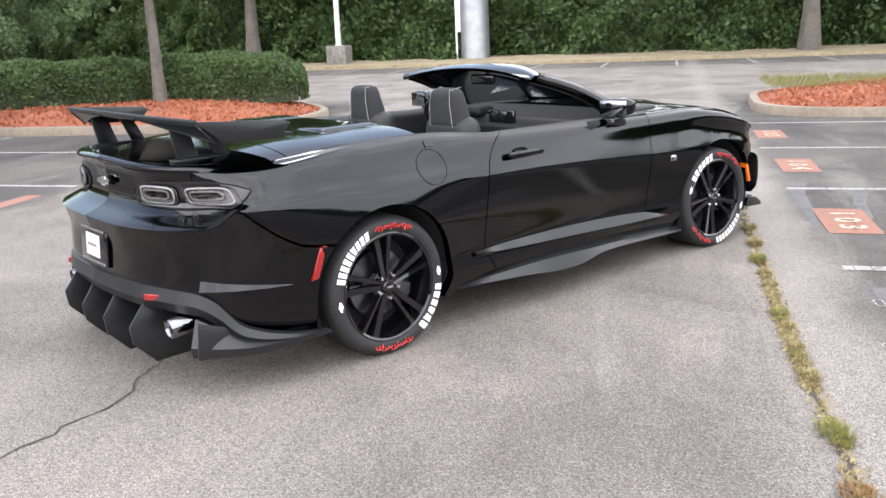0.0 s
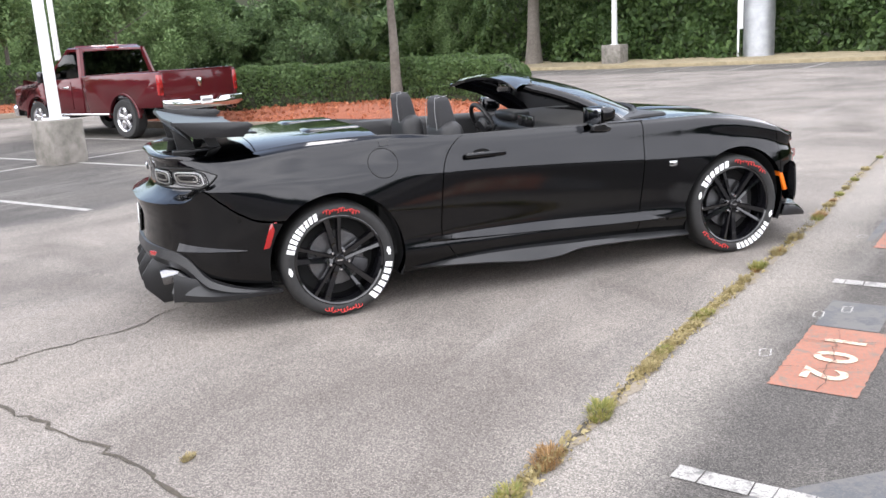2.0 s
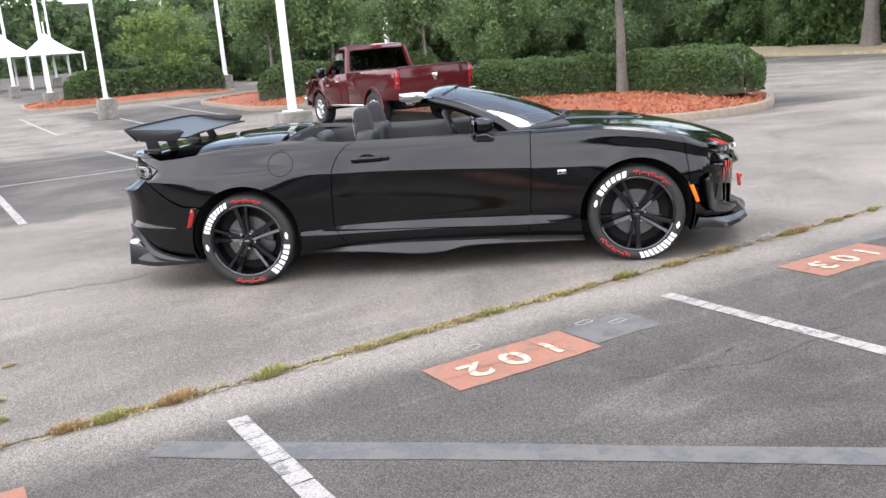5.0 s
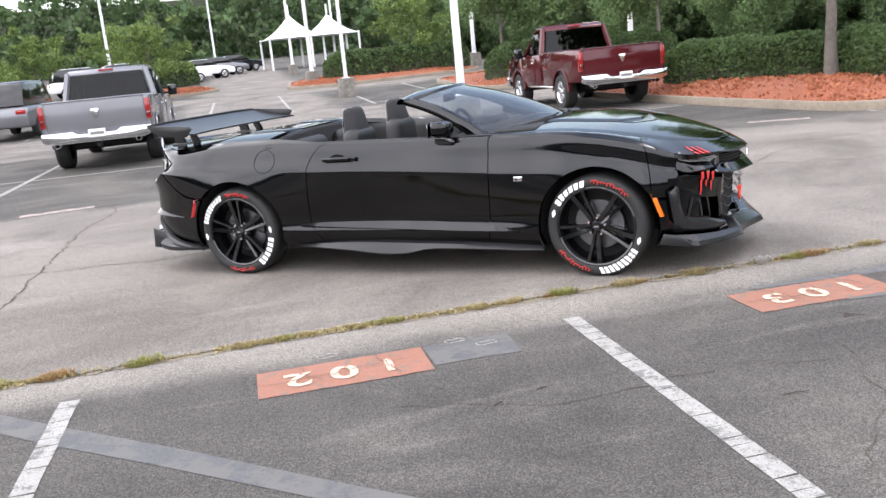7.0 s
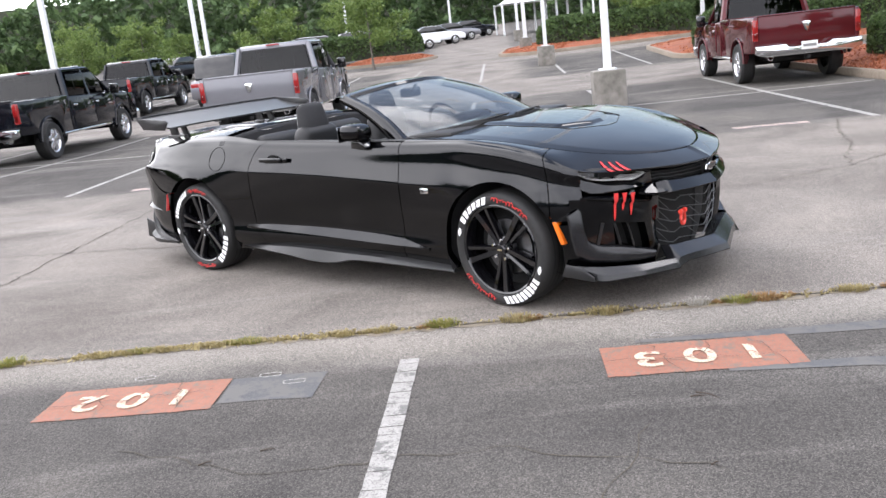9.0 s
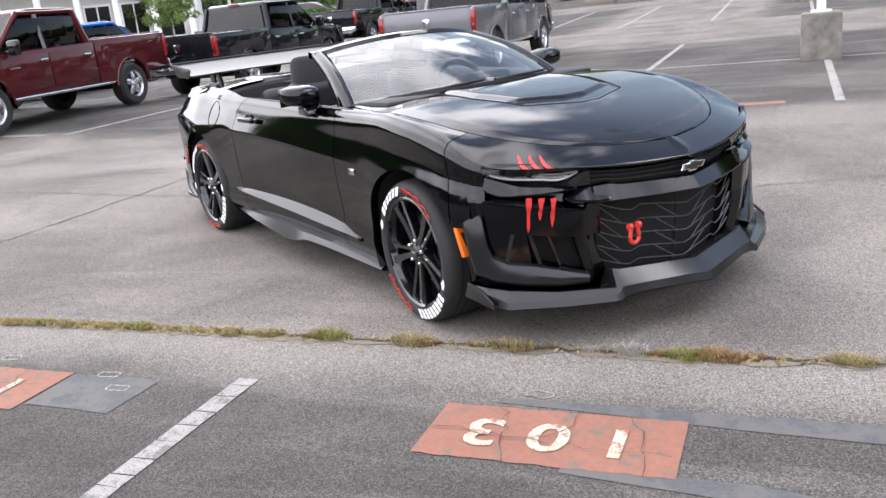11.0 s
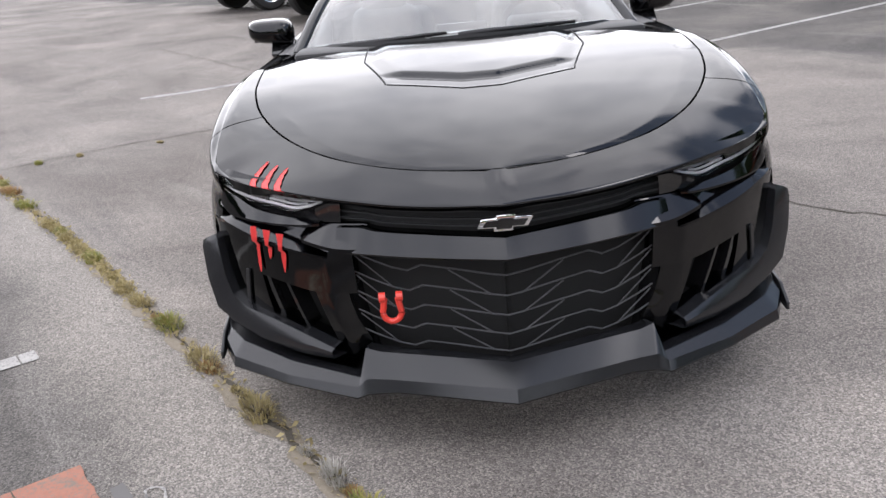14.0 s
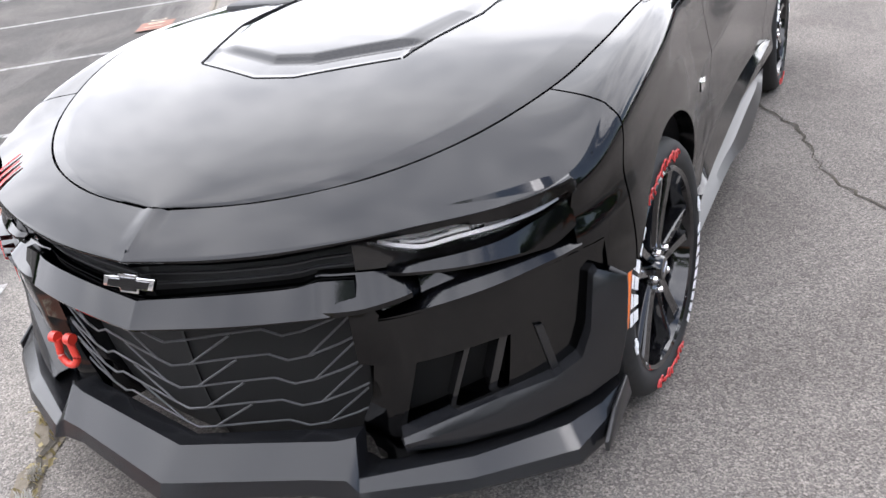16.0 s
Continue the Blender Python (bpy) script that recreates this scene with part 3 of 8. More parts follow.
def vent_shape(x, y):
    """Extractor in the hood: a ramp sinking from its front edge, then a plate that stands proud and runs back to the cowl."""
    yl = vent_edge(x)
    fr = vent_front(y)
    d = np.minimum(fr - x, yl - np.abs(y))
    ins = np.clip(d / 0.018, 0, 1)
    mk = np.clip((fr - x - 0.085) / 0.03, 0, 1)
    mk = mk * mk * (3 - 2 * mk)
    flank = np.clip((yl - np.abs(y)) / 0.085, 0, 1)
    ramp_z = (1 - mk) * (-0.002 - 0.003 * np.clip((fr - x) / 0.10, 0, 1)) + mk * (-0.002 + 0.013 * flank * flank * (3 - 2 * flank))
    return ins * ramp_z * np.clip((x - 0.76) / 0.2, 0, 1)


# the hood: stations evenly along its length
xs = np.linspace(0.715, 2.178, 200)
ts = np.concatenate([-np.linspace(1, 0, 71)[:-1], np.linspace(0, 1, 71)])
X = xs[:, None] + 0 * ts[None, :]
Y = np.maximum(YEDGE(xs) - 0.004, 0.001)[:, None] * ts[None, :]
P = np.stack([X - 0.05 * (Y / 0.7) ** 2 * np.clip(1 - (X - 0.715) / 0.3, 0, 1), Y, hood_z(X, Y) + vent_shape(X, Y)], -1)
hood = part("hood", panel(P, 0.03), M_PAINT, car, "glossy black hood with a raised vented centre")
for yy0 in (-1, 1):
    pts = [(x, yy0 * float(vent_edge(x)), float(hood_z(x, vent_edge(x))) + 0.0005) for x in np.linspace(0.86, 1.580, 22)]
    part("vent_seam", tube(pts, 0.0028, 6), M_DARK, hood)
pts = [(float(vent_front(y)), y, float(hood_z(vent_front(y), y)) + 0.0003) for y in np.linspace(-0.31, 0.31, 21)]
part("vent_seam", tube(pts, 0.0022, 6), M_DARK, hood)
pts = [(float(vent_front(y)) - 0.104, y, float(hood_z(vent_front(y) - 0.104, y)) - 0.008) for y in np.linspace(-0.24, 0.24, 15)]
part("vent_mouth", tube(pts, 0.0026, 6), M_DARK, hood, "thin slot across the hood vent")


def top_strip(q0, q1, s, n, m):
    """The strip between the hood's edge and the shoulder line."""
    q = np.linspace(q0, q1, n)
    S = body_point(q, np.full(n, 7.0), s)
    S2 = body_point(q, np.full(n, 6.9), s)
    hx, hy = HX(q) + 0.002 * (q > 1.9), HY(q) + 0.003
    hy = np.where(q >= Q_FRONT - 1e-6, 0.0, hy)
    Hh = np.stack([hx, s * hy, hood_z(HX(q), HY(q))], -1)
    H2 = np.stack([hx, s * hy * 0.95, hood_z(hx - 0.02, hy * 0.95)], -1)
    L = np.linalg.norm(S - Hh, axis=1)[:, None]
    d0 = (S - S2) / np.linalg.norm(S - S2, axis=1)[:, None] * L
    d1 = (S - Hh)
    d1[:, 2] = d1[:, 2] * 0.6
    t = np.linspace(0, 1, m)[None, :, None]
    R = (2 * t**3 - 3 * t**2 + 1) * S[:, None] + (t**3 - 2 * t**2 + t) * d0[:, None] * 0.8 + (-2 * t**3 + 3 * t**2) * Hh[:, None] - (t**3 - t**2) * d1[:, None] * 0.9
    # towards the nose the strip is flat up to a sharp edge
    w = np.clip((q - 1.55) / 0.40, 0, 1)
    w = (w * w * (3 - 2 * w))[:, None, None]
    flat = S[:, None] * (1 - t) + Hh[:, None] * t + np.array((0, 0, 0.002)) * np.sin(np.pi * t)
    return R * (1 - w) + flat * w


for s in (-1, 1):
    part("fender_top", panel(top_strip(0.70, 1.72 - GAP, s, 44, 14), 0.02, flip=s > 0), M_PAINT, car)
    part("nose_panel", panel(top_strip(1.72 + GAP, Q_FRONT, s, 60, 14), 0.02, flip=s > 0), M_PAINT, car)
FIN = Curve([(0.12, 0.075), (0.22, 0.040), (0.32, 0.018), (0.45, 0.004), (0.57, 0.0), (0.65, 0.004), (0.73, 0.03), (0.79, 0.08)])


def nose_point(q, z, s, out=0.0):
    x, y, nx, ny = plan_point(q)
    # the lamp end blends into the fender
    off = out - np.where(z > 0.61, FIN(z) * np.clip((q - 1.90) / 0.34, 0.10, 1.0), FIN(z))
    yy = np.where(q >= Q_FRONT - 1e-6, 0.0, np.maximum(y + ny * off, 0.0))
    return np.stack([x + nx * off, s * yy, z + 0 * x], -1)


def nose_patch(q0, q1, z0, z1, s, n, m, out=0.0):
    """A patch of the front fascia between heights z0(q), z1(q); q0 and q1 may slant with the share of height."""
    f = np.linspace(0, 1, n)[:, None]
    g = np.linspace(0, 1, m)[None, :]
    a = q0(g) if callable(q0) else q0
    b = q1(g) if callable(q1) else q1
    q = a * (1 - f) + b * f
    lo = z0(q) if callable(z0) else z0 + 0 * q
    hi = z1(q) if callable(z1) else z1 + 0 * q
    return nose_point(q, lo * (1 - g) + hi * g, s, out(q) if callable(out) else out)


QF = Q_FRONT


def recess(q):
    """The cheek turns inwards beside the grille."""
    return -0.038 * np.clip((q - 2.35) / 0.11, 0, 1)


lip_low = Curve([(1.80, 0.828), (1.89, 0.800), (1.96, 0.779), (2.05, 0.763), (2.16, 0.752), (2.32, 0.735), (2.45, 0.722), (2.594, 0.711), (2.72, 0.708), (QF, 0.712)])      # lower edge of the nose panel
bar_top = Curve([(2.26, 0.640), (2.30, 0.652), (2.47, 0.660), (2.52, 0.651), (2.66, 0.643), (QF, 0.630)])
bar_low = Curve([(2.26, 0.618), (2.33, 0.604), (2.41, 0.593), (2.50, 0.592), (2.64, 0.587), (QF, 0.578)])
lens_low = Curve([(1.93, 0.766), (1.965, 0.746), (2.035, 0.723), (2.19, 0.705), (2.255, 0.697), (2.30, 0.705), (2.365, 0.726)])
lens_top = Curve([(1.93, 0.784), (1.965, 0.774), (2.05, 0.760), (2.16, 0.749), (2.32, 0.733), (2.365, 0.729)])
blade_top = Curve([(1.93, 0.745), (1.99, 0.724), (2.11, 0.688), (2.28, 0.672), (2.34, 0.668)])
blade_low = Curve([(1.93, 0.690), (2.01, 0.657), (2.19, 0.652), (2.31, 0.655), (2.34, 0.656)])
fang_top = Curve([(1.93, 0.668), (1.99, 0.667), (2.06, 0.658), (2.25, 0.620), (2.365, 0.577)])
fang_low = Curve([(1.87, 0.640), (1.95, 0.638), (2.00, 0.630), (2.19, 0.596), (2.365, 0.574), (2.45, 0.572)])
vent_top = Curve([(1.70, 0.500), (1.95, 0.497), (2.105, 0.487), (2.31, 0.458), (2.46, 0.45)])
vent_low = Curve([(1.95, 0.385), (2.14, 0.358), (2.35, 0.290), (2.46, 0.27)])
grille_edge = Curve([(0.15, 2.435), (0.23, 2.440), (0.27, 2.454), (0.38, 2.411), (0.52, 2.392), (0.57, 2.425)])   # place of the grille's side at a height


def rails(q0, q1, n, s, *lines):
    """A strip of the fascia through rails (height, outset), each a number or a curve along the nose."""
    q = np.linspace(q0, q1, n)
    val = lambda f: f(q) if callable(f) else np.full(n, float(f))
    return np.stack([nose_point(q, val(z), s, val(o)) for z, o in lines], 1)


def spread(lo, hi, o0, o1, m):
    """m rails between two heights."""
    return [(lambda q, f=f: lo(q) * (1 - f) + hi(q) * f, o0 + (o1 - o0) * f) for f in np.linspace(0, 1, m)]


for s in (-1, 1):
    fl = s > 0
    # painted lip under the nose panel
    q = np.linspace(1.94, QF, 60)
    S7 = body_point(q, np.full(60, 7.0), s)
    L0 = nose_point(q, lip_low(q), s, 0.004)
    P = np.stack([L0 * (1 - t) + S7 * t + np.array((0.010, 0, 0.002)) * math.sin(math.pi * t) for t in np.linspace(0, 1, 6)], 1)
    part("nose_lip", panel(P, 0.03, flip=fl), M_PAINT, car)
    # the corner between fender and lamp
    part("lamp_corner", panel(side_patch(1.868, 1.945, 3.7, 7.0, s, 7, 24), 0.02, flip=fl), M_PAINT, car)
    # near-black sheet behind the lamps and the upper grille: the slot's shade as colour
    part("upper_grille_shade", panel(rails(1.93, QF, 50, s, *spread(lambda q: bar_top(q) - 0.06, lambda q: lip_low(q) + 0.02, -0.060, -0.060, 4)), 0, flip=fl), M_DARK, car, "near-black sheet painting the shade in the upper grille slot")
    for dz in (0.25, 0.52, 0.78):
        pts = [nose_point(q, float(bar_top(q) * (1 - dz) + lip_low(q) * dz), s, -0.045) for q in np.linspace(2.34, QF, 20)]
        part("upper_grille_rib", tube(pts, 0.006, 6, flat=0.5), M_TRIM, car)
    # headlight: housing, light strips, projectors, lens
    lamp = part("headlight", panel(rails(1.94, 2.365, 30, s, *spread(lambda q: lens_low(q) - 0.003, lens_top, -0.040, -0.040, 5)), 0, flip=fl), M_GLOSSB, car, "slim smoked headlight")
    part("lamp_lens", panel(rails(1.935, 2.365, 34, s, *spread(lens_low, lens_top, 0.001, 0.0, 6)), 0.010, flip=fl), M_LENS, lamp, "smoked clear lens")
    for f0, qa, qb, h in ((0.08, 1.97, 2.345, 0.0065), (0.62, 2.10, 2.335, 0.0045), (0.36, 2.16, 2.30, 0.0045)):
        P = rails(qa, qb, 24, s, (lambda q: lens_low(q) * (1 - f0) + lens_top(q) * f0, -0.012), (lambda q: lens_low(q) * (1 - f0) + lens_top(q) * f0 + h, -0.014))
        part("light_strip", panel(P, 0.006, flip=fl), M_BEZEL, lamp, "pale light strip")
    for qa, qb in ((2.00, 2.045), (2.075, 2.125), (2.155, 2.20)):
        P = rails(qa, qb, 6, s, (lambda q: lens_low(q) * 0.75 + lens_top(q) * 0.25, -0.020), (lambda q: lens_low(q) * 0.5 + lens_top(q) * 0.5, -0.026), (lambda q: lens_low(q) * 0.25 + lens_top(q) * 0.75, -0.022))
        part("projector", panel(P, 0.012, flip=fl), M_LAMP, lamp, "grey lamp projector")
    part("lamp_recess", panel(rails(1.94, 2.40, 36, s, (lambda q: blade_top(q) - 0.004, -0.036), (lambda q: lens_low(q) - 0.010, -0.024), (lambda q: lens_low(q) + 0.002, -0.008)), 0.0, flip=fl), M_GLOSSB, car)
    # blade under the lamp, then a groove, then the pointed ledge
    taper_ = Curve([(1.93, -0.010), (1.97, -0.006), (2.10, -0.004), (2.30, -0.008), (2.34, -0.024)])
    part("lamp_blade", sharpen(panel(rails(1.94, 2.335, 36, s, (lambda q: blade_low(q) - 0.012, -0.034), (blade_low, taper_), (lambda q: blade_low(q) + 0.006, taper_), (blade_top, lambda q: taper_(q) - 0.012), (lambda q: blade_top(q) + 0.002, -0.05)), 0, flip=fl), 20), M_PAINT, car, "blade under the headlight")
    part("ledge_groove", panel(rails(1.93, 2.40, 36, s, (lambda q: fang_top(q) - 0.004, -0.022), (lambda q: fang_top(q) * 0.5 + blade_low(q) * 0.5, -0.034), (lambda q: blade_low(q) - 0.004, -0.036)), 0, flip=fl), M_PAINT, car)
    ledge = Curve([(1.93, 0.0), (1.99, 0.008), (2.20, 0.014), (2.365, 0.004)])
    part("bumper_ledge", sharpen(panel(rails(1.935, 2.365, 36, s, (lambda q: fang_low(q) - 0.006, 0.001), (fang_low, ledge), (lambda q: fang_low(q) * 0.8 + fang_top(q) * 0.2, ledge), (fang_top, lambda q: ledge(q) - 0.044)), 0, flip=fl), 18), M_PAINT, car, "pointed ledge under the headlight")
    # the bar's face leans back: its lower edge stands proud; a raised tab ends it
    P = rails(2.40, QF, 34, s, (lambda q: bar_low(q) - 0.014, -0.03), (bar_low, Curve([(2.40, 0.010), (2.50, 0.022), (QF, 0.028)])), (lambda q: bar_low(q) + 0.005, Curve([(2.40, 0.011), (2.50, 0.024), (QF, 0.030)])), (bar_top, -0.008), (lambda q: bar_top(q) + 0.002, -0.05))
    part("bumper_bar", sharpen(panel(P, 0.0, flip=fl), 25), M_PAINT, car, "bumper bar across the grilles")
    tab = Curve([(2.275, -0.010), (2.295, 0.010), (2.44, 0.020), (2.485, 0.014)])
    P = rails(2.277, 2.485, 18, s, (lambda q: bar_low(q) - 0.004, -0.012), (lambda q: bar_low(q) + 0.004, tab), (lambda q: bar_low(q) + 0.014, tab), (lambda q: bar_top(q) + 0.004, lambda q: tab(q) - 0.050), (lambda q: bar_top(q) + 0.002, -0.06))
    part("bar_tab", sharpen(panel(P, 0.0, flip=fl), 22), M_PAINT, car, "raised end of the bumper bar")
    # cheek over the vent, its outer side, the pillar beside the grille and the sill under the vent
    part("bumper_corner", panel(rails(1.868, 2.43, 48, s, *[(lambda q, f=f: vent_top(q) * (1 - f) + np.where(q > 2.365, bar_low(q) - 0.006, fang_low(q) - 0.004) * f, lambda q, f=f: recess(q) - 0.004 * (1 - f)) for f in np.linspace(0, 1, 10)]), 0.035, flip=fl), M_PAINT, car)
    part("bumper_cheek", panel(nose_patch(1.72, lambda g: 2.137 - 0.032 * g, 0.19, lambda q: vent_top(q) + 0.002, s, 30, 24, -0.004), 0.035, [(AXLE, WHEEL_Z, ARCH_R)], flip=fl), M_PAINT, car)
    g_ = np.linspace(0, 1, 14)
    zz = 0.17 + (0.462 - 0.17) * g_
    P = np.stack([nose_point(np.interp(zz, [0.17, 0.29, 0.46], [2.36, 2.352, 2.304]) * (1 - f) + grille_edge(zz) * f, zz, s, -0.004 - 0.030 * max(0.0, f - 0.45) / 0.55) for f in np.linspace(0, 1, 8)], 0)
    part("grille_pillar", panel(P, 0.07, flip=fl), M_PAINT, car)
    P = np.stack([nose_point(np.interp(zz, [0.17, 0.46], [2.434, 2.405]), zz, s, -0.034 - 0.09 * f) for f in np.linspace(0, 1, 3)], 0)
    part("grille_cheek", panel(P, 0, flip=fl), M_GLOSSB, car)
    part("vent_sill", panel(nose_patch(2.12, 2.36, 0.17, vent_low, s, 20, 8, -0.002), 0.05, flip=fl), M_PAINT, car)
    # near-black sheet in place of the vent's shaded depth
    part("vent_shade", panel(nose_patch(2.09, 2.38, 0.24, 0.50, s, 12, 6, -0.085), 0, flip=fl), M_DARK, car)
    for q0, q1, w in ((2.188, 2.238, 0.012), (2.108, 2.145, 0.018)):
        part("vent_fin", panel(nose_patch(lambda g: q1 + (q0 - q1) * g, lambda g: q1 + w + (q0 - q1) * g, vent_low, lambda q: vent_top(q) + 0.004, s, 3, 6, -0.012), 0.06, flip=fl), M_GLOSSB, car)
    part("vent_slit", panel(nose_patch(lambda g: 2.005 + 0.032 * g, lambda g: 2.022 + 0.032 * g, 0.372, 0.495, s, 3, 6, 0.004), 0.006, flip=fl), M_SATIN, car, "narrow pale-edged rib beside the vent")
    # near-black sheet that paints the shade behind the grille wires
    part("lower_grille_shade", panel(nose_patch(2.40, QF, 0.17, 0.60, s, 24, 8, -0.11), 0, flip=fl), M_DARK, car, "near-black sheet painting the shade behind the lower grille")

# grille wires: long waved bars, and struts that link each to the one above, symmetric about the middle
rows = [0.262, 0.322, 0.384, 0.446, 0.508]
WAVE = Curve([(0.0, 0.0), (0.045, 0.002), (0.15, 0.013), (0.235, 0.018), (0.275, -0.002), (0.32, 0.004), (0.45, 0.050)])


def wire_point(y, z, s):
    p = nose_point(QF - y * 1.06, z + 0.03 * y / 0.44, s, -0.046)
    return (float(p[0]), s * y, float(p[2]))


for k, zc in enumerate(rows):
    for s in (-1, 1):
        part("grille_wire", tube([wire_point(y, zc + float(WAVE(y)), s) for y in (0.0, 0.045, 0.15, 0.235, 0.275, 0.32, 0.385, 0.43)], 0.0027, 6), M_WIRE, car)
        if k < 4:
            up = rows[k + 1]
            part("grille_strut", tube([wire_point(0.045, zc + 0.002, s), wire_point(0.16, up + 0.008, s)], 0.0025, 6), M_WIRE, car)
            part("grille_strut", tube([wire_point(0.32, zc + 0.004, s), wire_point(0.425, up + 0.030, s)], 0.0023, 6), M_WIRE, car)

# front splitter: stations of lip, crease and top edge, with its V, a notch beside each pillar and raised ends
LIP = [((2.401, 0.0, 0.184), (2.385, 0.0, 0.218), (2.305, 0.0, 0.262)),
       ((2.300, 0.335, 0.196), (2.290, 0.340, 0.230), (2.226, 0.375, 0.290)),
       ((2.286, 0.415, 0.190), (2.274, 0.415, 0.232), (2.214, 0.417, 0.300)),
       ((2.290, 0.449, 0.182), (2.278, 0.446, 0.210), (2.257, 0.437, 0.229)),
       ((2.180, 0.660, 0.189), (2.172, 0.656, 0.212), (2.135, 0.650, 0.240)),
       ((2.045, 0.850, 0.196), (2.036, 0.846, 0.224), (2.010, 0.815, 0.262)),
       ((1.965, 0.885, 0.206), (1.958, 0.882, 0.250), (1.930, 0.868, 0.272)),
       ((1.860, 0.900, 0.225), (1.860, 0.900, 0.262), (1.858, 0.890, 0.278))]
bm = bmesh.new()
full = [[(x, -y, z) for x, y, z in st] for st in LIP[::-1]] + [list(st) for st in LIP[1:]]
fine_ = []
for a_, b_ in zip(full, full[1:]):
    fine_ += [[tuple(u + (w - u) * k / 8 for u, w in zip(p, r_)) for p, r_ in zip(a_, b_)] for k in range(8)]
rows_ = []
for (l_, c_, t_) in fine_ + [full[-1]]:
    rows_.append([bm.verts.new(p) for p in ((l_[0] - 0.16, l_[1] * 0.92, l_[2] - 0.004), (l_[0] - 0.004, l_[1], l_[2] - 0.006), l_, c_, t_, (t_[0] - 0.06, t_[1] * 0.97, t_[2] - 0.012))])
for a_, b_ in zip(rows_, rows_[1:]):
    for j in range(5):
        bm.faces.new((a_[j], b_[j], b_[j + 1], a_[j + 1]))
part("front_splitter", sharpen(from_bm(bm), 24), M_SPLIT, car, "satin black front splitter with a central point")
for s in (-1, 1):
    # flared canard: upright at the corner, then running in under the side vent
    OUTER = [(1.882, 0.922, 0.562), (1.890, 0.925, 0.540), (1.902, 0.922, 0.44), (1.914, 0.905, 0.345), (1.955, 0.850, 0.308), (2.050, 0.745, 0.284), (2.130, 0.622, 0.268), (2.185, 0.520, 0.268)]
    INNER = [(1.915, 0.868, 0.590), (1.930, 0.862, 0.578), (1.940, 0.853, 0.46), (1.955, 0.835, 0.400), (1.998, 0.788, 0.372), (2.060, 0.695, 0.352), (2.120, 0.602, 0.322), (2.178, 0.512, 0.292)]
    P = np.zeros((len(OUTER), 6, 3))
    for i, (o, c0) in enumerate(zip(OUTER, INNER)):
        o, c0 = np.array(o), np.array(c0)
        back = np.array((-0.014, -0.002, -0.002)) if i < 4 else np.array((-0.006, -0.004, -0.012))
        P[i] = [c0 + back * 3 + np.array((-0.02, -0.02, 0)), o + back, o, c0 * 0.5 + o * 0.5 + np.array((0.006, 0.004, 0.002)), c0 + (o - c0) * 0.06, c0 + np.array((-0.03, -0.02, 0.004))]
    P[:, :, 1] *= s
    part("canard", sharpen(panel(P, 0.0, flip=s < 0), 32), M_SPLIT, car, "flared satin black canard round the side vent")
    part("splitter_end", slab([(1.80, 0.215), (2.00, 0.20), (2.00, 0.225), (1.93, 0.268), (1.83, 0.285)], 0.010, 'y', s * 0.895 - 0.005, 0.003), M_SATIN, car)

# bow-shaped emblem, plain bright shape
BOW = [(-0.075, -0.010), (-0.062, 0.016), (-0.022, 0.016), (-0.022, 0.024), (0.030, 0.024), (0.030, 0.016), (0.078, 0.016), (0.062, -0.012), (0.022, -0.012), (0.022, -0.022), (-0.030, -0.022), (-0.030, -0.012)]
emb = slab(BOW, 0.012, 'x', 0.0, 0.003)
part("nose_emblem", emb, M_CHROME, car, "bright chrome nose emblem", m=pose(2.294, 0, 0.673))
infill = slab([(y * 0.80 + 0.001, z * 0.66) for y, z in BOW], 0.004, 'x', 0.0)
part("emblem_infill", infill, M_GLOSSB, car, "black centre of the emblem", m=pose(2.3045, 0, 0.673))

# red tow shackle in the grille
pts = [(0, 0.026 * math.cos(a), -0.024 + 0.028 * math.sin(a)) for a in np.linspace(math.pi * 0.86, math.pi * 2.14, 22)]
pts = [(0, -0.019, 0.018)] + pts + [(0, 0.019, 0.018)]
shackle = part("tow_shackle", tube(pts, 0.009, 10), M_REDPAINT, car, "red tow shackle hanging in the grille", m=pose(2.262, -0.325, 0.452))
for yy in (-0.024, 0.024):
    part("shackle_ear", lathe([(0, -0.009), (0.014, -0.009), (0.014, 0.009), (0, 0.009)], 16), M_REDPAINT, shackle, m=pose(0, yy, 0.022))

